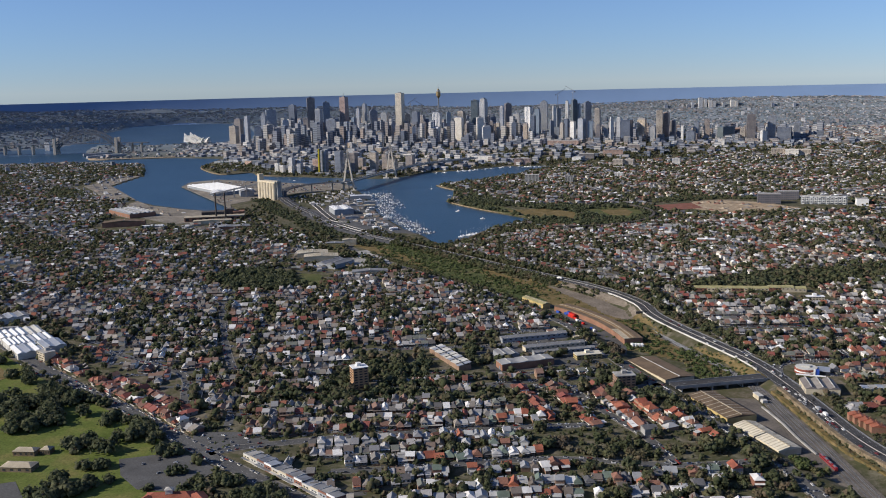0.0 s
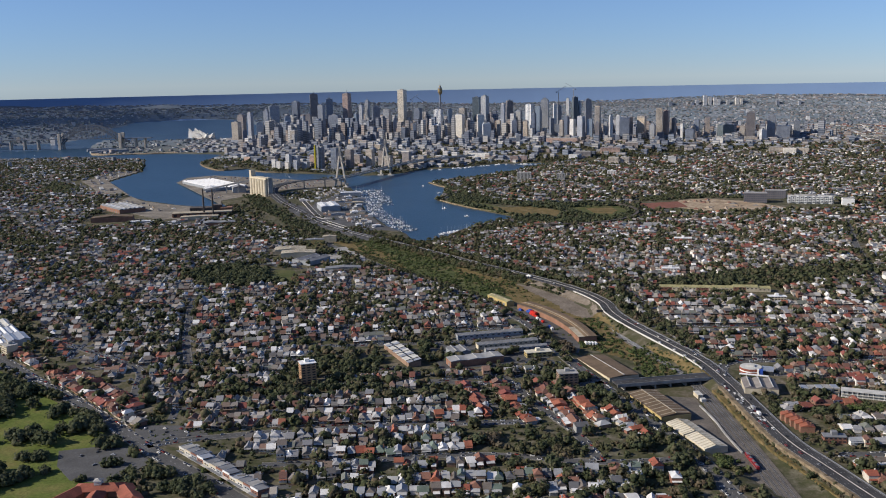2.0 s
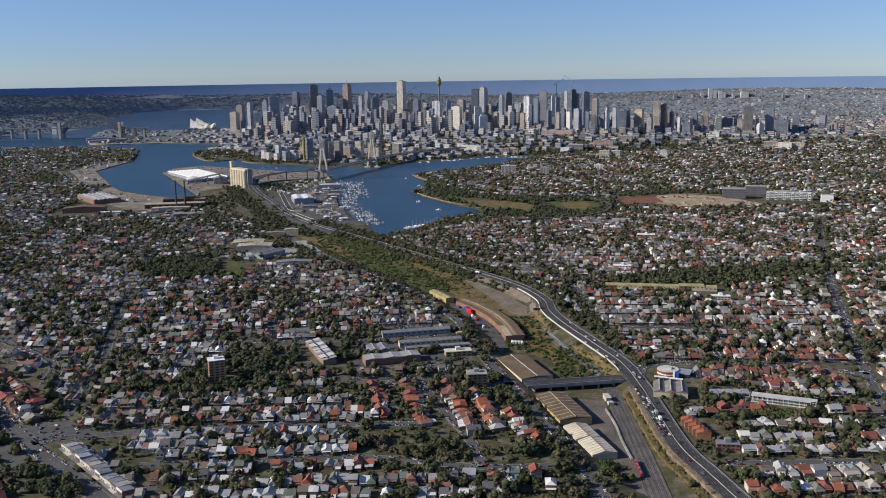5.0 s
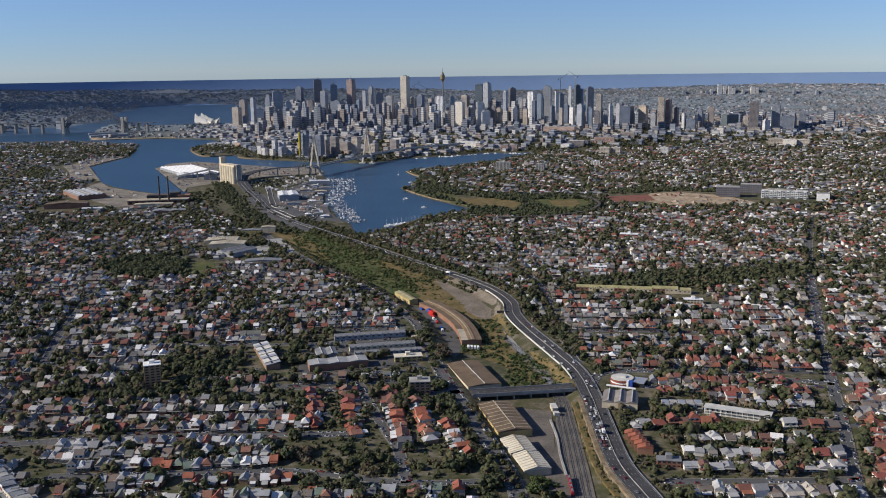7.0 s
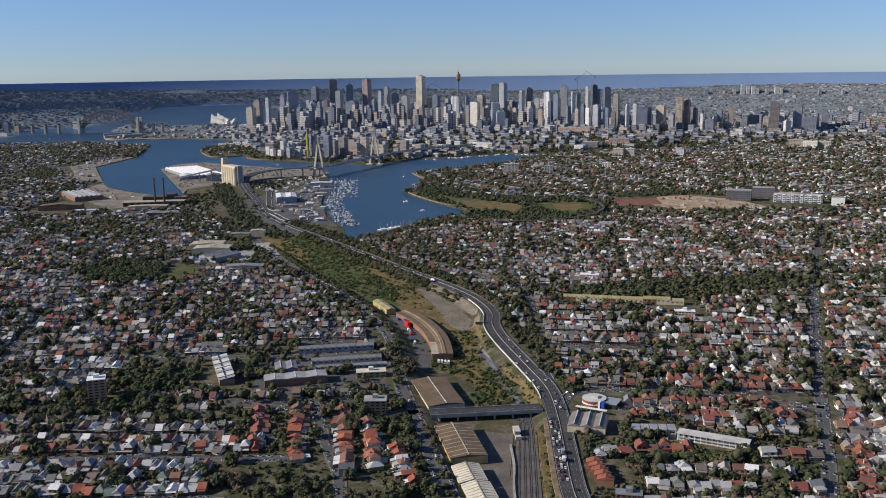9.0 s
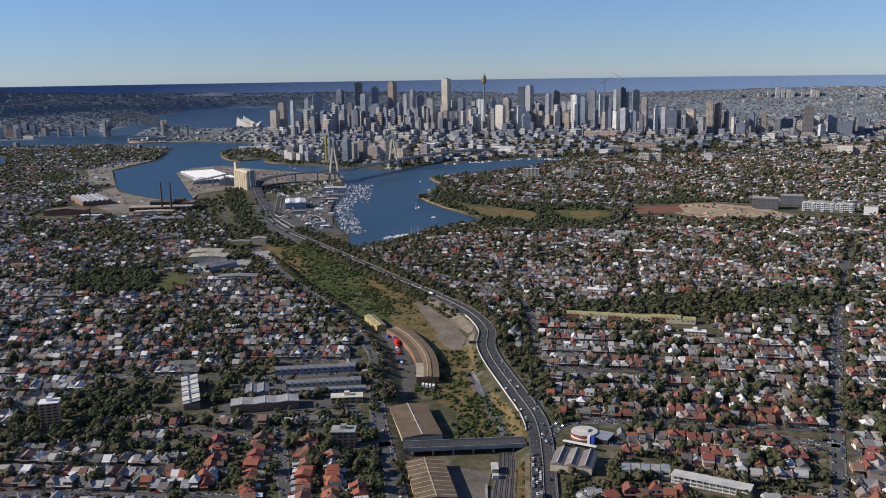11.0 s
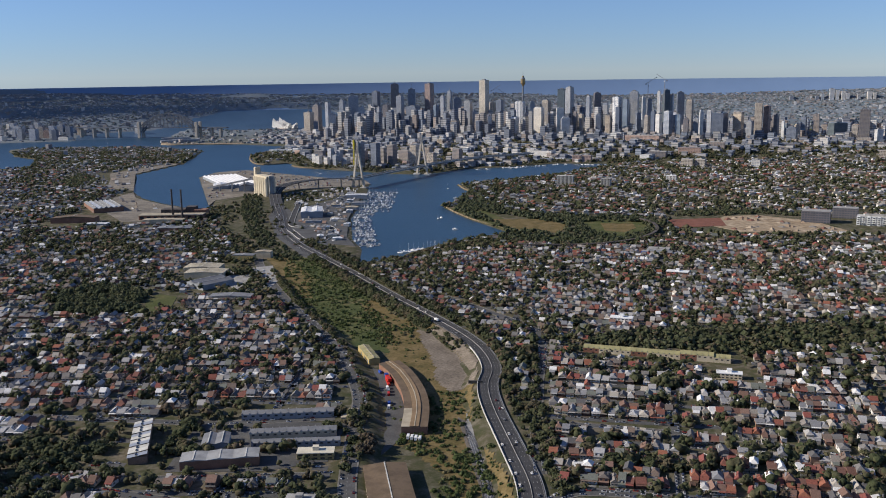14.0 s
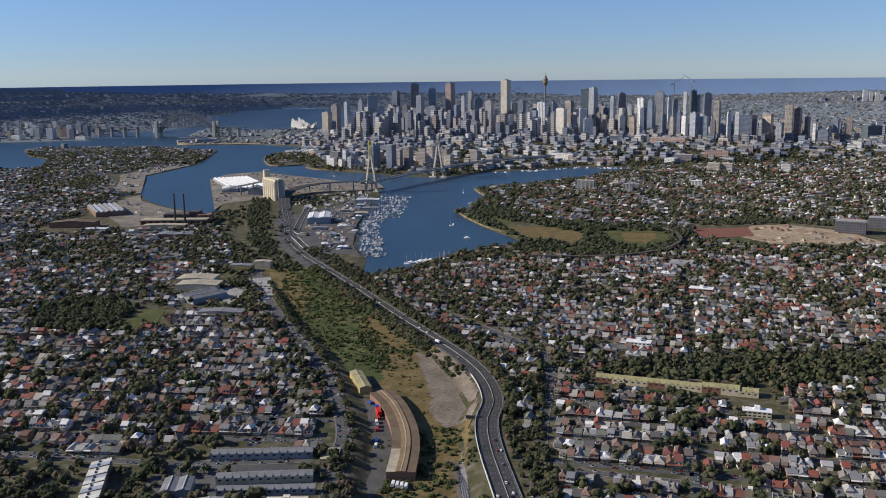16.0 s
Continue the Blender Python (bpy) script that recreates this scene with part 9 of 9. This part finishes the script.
def bush_bed(poly, n, r0, r1, lb):
    X, Y = in_poly(poly, n * 3, lambda x, y: (line_dist(HIGHWAY, x, y) > 10.5) & free_cell(x, y) & (sdf([(-112, 384), (-84, 392), (-56, 336), (-33, 286), (-25, 232), (-42, 212), (-60, 238), (-74, 290), (-92, 330)], x, y) > 2))
    X, Y = X[:n], Y[:n]
    R = r0 + (r1 - r0) * rng.rand(len(X)) ** 1.5
    tree_group("bushes" if r1 < 3.5 else "corridor_trees", lb, X, Y, R, R * (0.35 if r1 < 3.5 else 0.9), 14, M_LEAF_GREEN if r1 < 3.5 else M_LEAF)


bush_bed([(-58, 100), (-12, 104), (-24, 205), (-36, 232), (-60, 200)], 150, 1.2, 3.0, "loose green bushes in dry grass between old tracks")
bush_bed([(-22, 6), (22, 6), (18, 60), (-6, 104), (-52, 100), (-16, 60)], 130, 1.6, 3.4, "thick green bushes beside the rail shed")
bush_bed([(-6, 150), (-12, 200), (-18, 262), (-24, 262), (-22, 200), (-14, 150)], 60, 1.2, 2.4, "bushes below the noise wall")
bush_bed([(-150, 330), (-96, 330), (-112, 390), (-190, 470)], 120, 1.2, 2.8, "scattered bushes in the overgrown yards")
bush_bed([(20, 170), (6, 260), (-6, 330), (-60, 400), (-40, 420), (10, 360), (24, 262), (38, 170)], 240, 2.4, 4.4, "thick trees between the highway and the street")
bush_bed([(58, 40), (40, 110), (22, 180), (34, 180), (56, 110), (68, 60)], 110, 2.0, 3.8, "trees along the highway's edge")
bush_bed([(-60, 400), (-130, 490), (-220, 600), (-200, 620), (-110, 510), (-40, 420)], 220, 2.4, 4.2, "thick trees above the cutting")
# trees close along the highway's cutting
i0, i1 = (int(np.abs(ROAD_L[:, 1] - v).argmin()) for v in (235, 700))
SIDE = sides(ROAD_L)
k = rng.randint(i0, i1, 760)
u = np.where(rng.rand(760) < 0.5, -1, 1) * (10.0 + 9 * rng.rand(760))
X, Y = (ROAD_L[k] + SIDE[k] * u[:, None] + rng.normal(size=(760, 2))).T
m = (line_dist(HIGHWAY, X, Y) > 9.8) & (water_gap(X, Y) > 4) & ~((u < 0) & (Y < 395))
X, Y = X[m], Y[m]
R = 2.2 + 2.6 * rng.rand(len(X))
tree_group("roadside_trees", "dense roadside gums and wattles along the highway", X, Y, R, R * 1.35, 14)
# spoil heaps on the building site
heaps = empty("spoil_heaps", Matrix(), "heaps of ochre and grey spoil on the building site", "earth heaps", kind="stuff")
X, Y = in_poly([(215, 1055), (258, 990), (420, 1000), (390, 1060), (300, 1150), (250, 1130)], 60)
k = len(X)
V, F = stack(OCTA_V, OCTA_F, np.c_[X, Y, np.full(k, 2.3)], rng.rand(k) * 6, np.c_[3 + 7 * rng.rand(k), 3 + 7 * rng.rand(k), 1.5 + 3.5 * rng.rand(k)])
ob_of("heaps", with_mat(mesh_of("heaps", V, F), palette("spoil", [(0.30, 0.22, 0.15), (0.42, 0.34, 0.25), (0.22, 0.11, 0.08), (0.25, 0.23, 0.21)], 0.95)), heaps)
# sheds, trailers and stacked craft on the marina's hard standing
clutter = empty("yard_clutter", Matrix(), "small sheds, trailers and laid-up boats crowding the marina yard", "sheds", kind="stuff")
X, Y = in_poly([(-476, 1380), (-440, 1200), (-404, 1047), (-346, 860), (-312, 800), (-360, 810), (-425, 930), (-505, 1040), (-515, 1180), (-490, 1360)], 420, lambda x, y: ~inside_any([[(-510, 1030), (-440, 1030), (-430, 1105), (-510, 1105)]], x, y, 2))
k = len(X)
V, F = stack(LEAN_V, BOX_F, np.c_[X, Y, np.full(k, 2.0)], 0.1 + rng.rand(k) * 0.3, np.c_[2 + 6 * rng.rand(k) ** 2, 3 + 9 * rng.rand(k) ** 2, 1.6 + 3 * rng.rand(k)])
ob_of("sheds", with_mat(mesh_of("sheds", V, F), palette("yard_mix", [(0.6, 0.6, 0.59), (0.25, 0.25, 0.26), (0.42, 0.37, 0.30), (0.70, 0.69, 0.67), (0.13, 0.14, 0.16), (0.30, 0.20, 0.15)], 0.7)), clutter)
X, Y = in_poly([(-985, 1260), (-830, 1160), (-720, 1080), (-770, 1010), (-850, 1100)], 90)
k = len(X)
V, F = stack(LEAN_V, BOX_F, np.c_[X, Y, np.full(k, 2.0)], 0.6 + rng.rand(k) * 0.2, np.c_[2 + 6 * rng.rand(k) ** 2, 3 + 9 * rng.rand(k) ** 2, 1.6 + 3 * rng.rand(k)])
ob_of("works_sheds", with_mat(mesh_of("works_sheds", V, F), palette("works_mix", [(0.5, 0.5, 0.49), (0.22, 0.22, 0.23), (0.33, 0.26, 0.20), (0.62, 0.61, 0.59), (0.14, 0.13, 0.13)], 0.7)), clutter)
X, Y = in_poly([(-645, 1300), (-570, 1430), (-505, 1470), (-490, 1380), (-525, 1180), (-570, 1200)], 170, lambda x, y: line_dist(HIGHWAY, x, y) > 14)
k = len(X)
V, F = stack(LEAN_V, BOX_F, np.c_[X, Y, np.full(k, 2.0)], 0.1 + rng.rand(k) * 0.3, np.c_[2 + 8 * rng.rand(k) ** 2, 3 + 14 * rng.rand(k) ** 2, 1.6 + 3 * rng.rand(k)])
ob_of("port_sheds", with_mat(mesh_of("port_sheds", V, F), palette("port_mix", [(0.5, 0.5, 0.49), (0.2, 0.2, 0.21), (0.33, 0.28, 0.22), (0.12, 0.12, 0.13), (0.60, 0.59, 0.57)], 0.7)), clutter)
for poly, n in (([(-690, 905), (-570, 905), (-600, 1100), (-665, 1250), (-705, 1120)], 170), ([(-640, 1280), (-575, 1430), (-515, 1460), (-540, 1220)], 90)):
    X, Y = in_poly(poly, n * 2, lambda x, y: line_dist(HIGHWAY, x, y) > 13)
    X, Y = X[:n], Y[:n]
    R = 2.0 + 3.0 * rng.rand(len(X))
    tree_group("port_trees", "olive and brown trees on rough ground by the port", X, Y, R, R * 0.8, 8)
# the wharf west of the bay, with its cars and sheds
X, Y = in_poly([(-1010, 1370), (-1185, 1690), (-1200, 1950), (-1290, 1940), (-1310, 1690), (-1130, 1400)], 170)
k = len(X)
V, F = stack(LEAN_V, BOX_F, np.c_[X, Y, np.full(k, 2.2)], 0.5 + rng.rand(k) * 0.2, np.c_[2 + 10 * rng.rand(k) ** 3, 4 + 22 * rng.rand(k) ** 3, 1.6 + 5 * rng.rand(k) ** 2])
ob_of("wharf_sheds", with_mat(mesh_of("wharf_sheds", V, F), palette("wharf_mix", [(0.45, 0.45, 0.44), (0.22, 0.22, 0.23), (0.33, 0.26, 0.20), (0.6, 0.59, 0.57), (0.12, 0.12, 0.13)], 0.7)), clutter)

# ---- boats ----
BOATS = {}
M_HULL = plain("boat_white", (0.80, 0.80, 0.78), 0.35, grain=0.05, wear=0.08)


def hull(l, w, h):
    bm = bmesh.new()
    top = [bm.verts.new(p) for p in ((-w / 2, -l / 2, h), (w / 2, -l / 2, h), (w / 2, l * 0.15, h), (0, l / 2, h * 1.2), (-w / 2, l * 0.15, h))]
    low = [bm.verts.new((v.co.x * 0.65, v.co.y * 0.9, -0.3)) for v in top]
    for i in range(5):
        bm.faces.new((low[i], low[(i + 1) % 5], top[(i + 1) % 5], top[i]))
    bm.faces.new(top)
    bm.faces.new(low[::-1])
    return bm


def boat(x, y, turn, kind):
    if kind not in BOATS:
        l = (7.5, 10.5, 10.0)[kind]
        e = empty("boat", pose(x, y, 0, 0, 0, turn), ("white motor boat in the marina", "large white cruiser in the marina", "white sailing yacht with a bare mast")[kind], "boat", "boats")
        part("hull", hull(l, l * 0.32, 1.0), M_HULL, e)
        part("cabin", box(-l * 0.1, -l * 0.2, 0.95, l * 0.1, l * 0.14, 1.9 if kind < 2 else 1.4, 0.15), M_HULL if kind else M_GLASS, e)
        if kind == 1:
            part("flybridge", box(-l * 0.09, -l * 0.16, 1.9, l * 0.09, l * 0.05, 2.7, 0.1), M_HULL, e)
        if kind == 2:
            part("mast", cyl(0.16, 0.1, 0.9, 12.5, seg=6), M_HULL, e)
            part("boom", box(-0.12, -3.4, 2.0, 0.12, 0, 2.3), M_BLUE, e)
        BOATS[kind] = e
        return e
    return copy_thing(BOATS[kind], pose(x, y, 0, 0, 0, turn))


for x, y, a in ((-228, 758, 70), (-218, 768, 60), (-212, 775, 80), (-206, 778, 65), (-199, 782, 75), (-190, 788, 70), (-184, 793, 60), (-241, 1067, 20)):
    boat(x, y, a, 2)
    boat(x + 3.5, y + 9, a + 8, 1 if x < -205 else 2)
boat(-190, 963, 80, 1)
boat(-150, 1240 - 170, 30, 0)
for x, y in ((-700, 1750), (-900, 2200), (-1050, 2330), (-1560, 2560), (-1900, 2700), (-262, 1330), (-310, 1480)):
    boat(x, y, cr.uniform(0, 360), cr.choice((0, 1, 2)))
piers = empty("marina_piers", pose(0, 0, 0), "floating timber piers of the marina", "piers", kind="structure")
for k in range(15):
    y = 800 + k * 42
    x0 = float(np.interp(y, [684, 776, 855, 1047, 1202, 1385, 1522], [-265, -290, -330, -392, -425, -466, -502]))
    ln = 30 + 10 * math.sin(k) + (30 if 1160 < y < 1420 else 0)
    part("pier", beam((x0 - 3, y, 0.5), (x0 + ln, y + 6, 0.5), 1.6, 0.4), M_CONCRETE, piers)
    for j in range(int(ln / 5.0)):
        if cr.random() < 0.72:
            boat(x0 + 4 + j * 5.0, y + cr.choice((-5.2, 6.2)) + j, cr.choice((8, 188)) + cr.uniform(-5, 5), cr.choice((0, 1, 1, 2)))
def moored_boats():
    """The packed rows of small craft that nobody could count."""
    n = 300
    y = 800 + 610 * rng.rand(n)
    x = np.interp(y, [684, 776, 855, 1047, 1202, 1385, 1522], [-265, -290, -330, -392, -425, -466, -502]) + 3 + (32 + 30 * (y > 1130)) * rng.rand(n)
    y = np.round(y / 14) * 14 + rng.normal(size=n) * 1.2
    holder = empty("moored_boats", Matrix(), "packed white boats and masts in the marina", "boats", kind="stuff")
    rot = np.where(rng.rand(n) < 0.5, 0.1, 3.2) + rng.normal(size=n) * 0.08
    ln = 5 + 5 * rng.rand(n)
    V, F = join([stack(LEAN_V, BOX_F, np.c_[x, y, np.full(n, -0.2)], rot, np.c_[ln * 0.32, ln, np.full(n, 1.5)]), stack(BOX_V, BOX_F, np.c_[x, y, np.full(n, 0.8)], rot, np.c_[ln * 0.2, ln * 0.36, 0.8 + rng.rand(n)])])
    ob_of("hulls", with_mat(mesh_of("hulls", V, F), palette("boat_hulls", [(0.75, 0.75, 0.73), (0.8, 0.8, 0.78), (0.45, 0.46, 0.48), (0.10, 0.14, 0.25), (0.7, 0.68, 0.62), (0.3, 0.3, 0.3)], 0.4)), holder)
    m = rng.rand(n) < 0.45
    V, F = stack(BOX_V, BOX_F, np.c_[x[m], y[m], np.zeros(m.sum())], rot[m], np.c_[np.full(m.sum(), 0.2), np.full(m.sum(), 0.2), 8 + 5 * rng.rand(m.sum())])
    ob_of("masts", with_mat(mesh_of("masts", V, F), M_SILVER), holder)


moored_boats()
for k in range(60):
    x = cr.uniform(-320, 10)
    boat(x, float(np.interp(x, [-341, -200, -120, 20], [1876, 1972, 2042, 2042])) - cr.uniform(4, 34), cr.uniform(0, 360), cr.choice((0, 1, 1)))
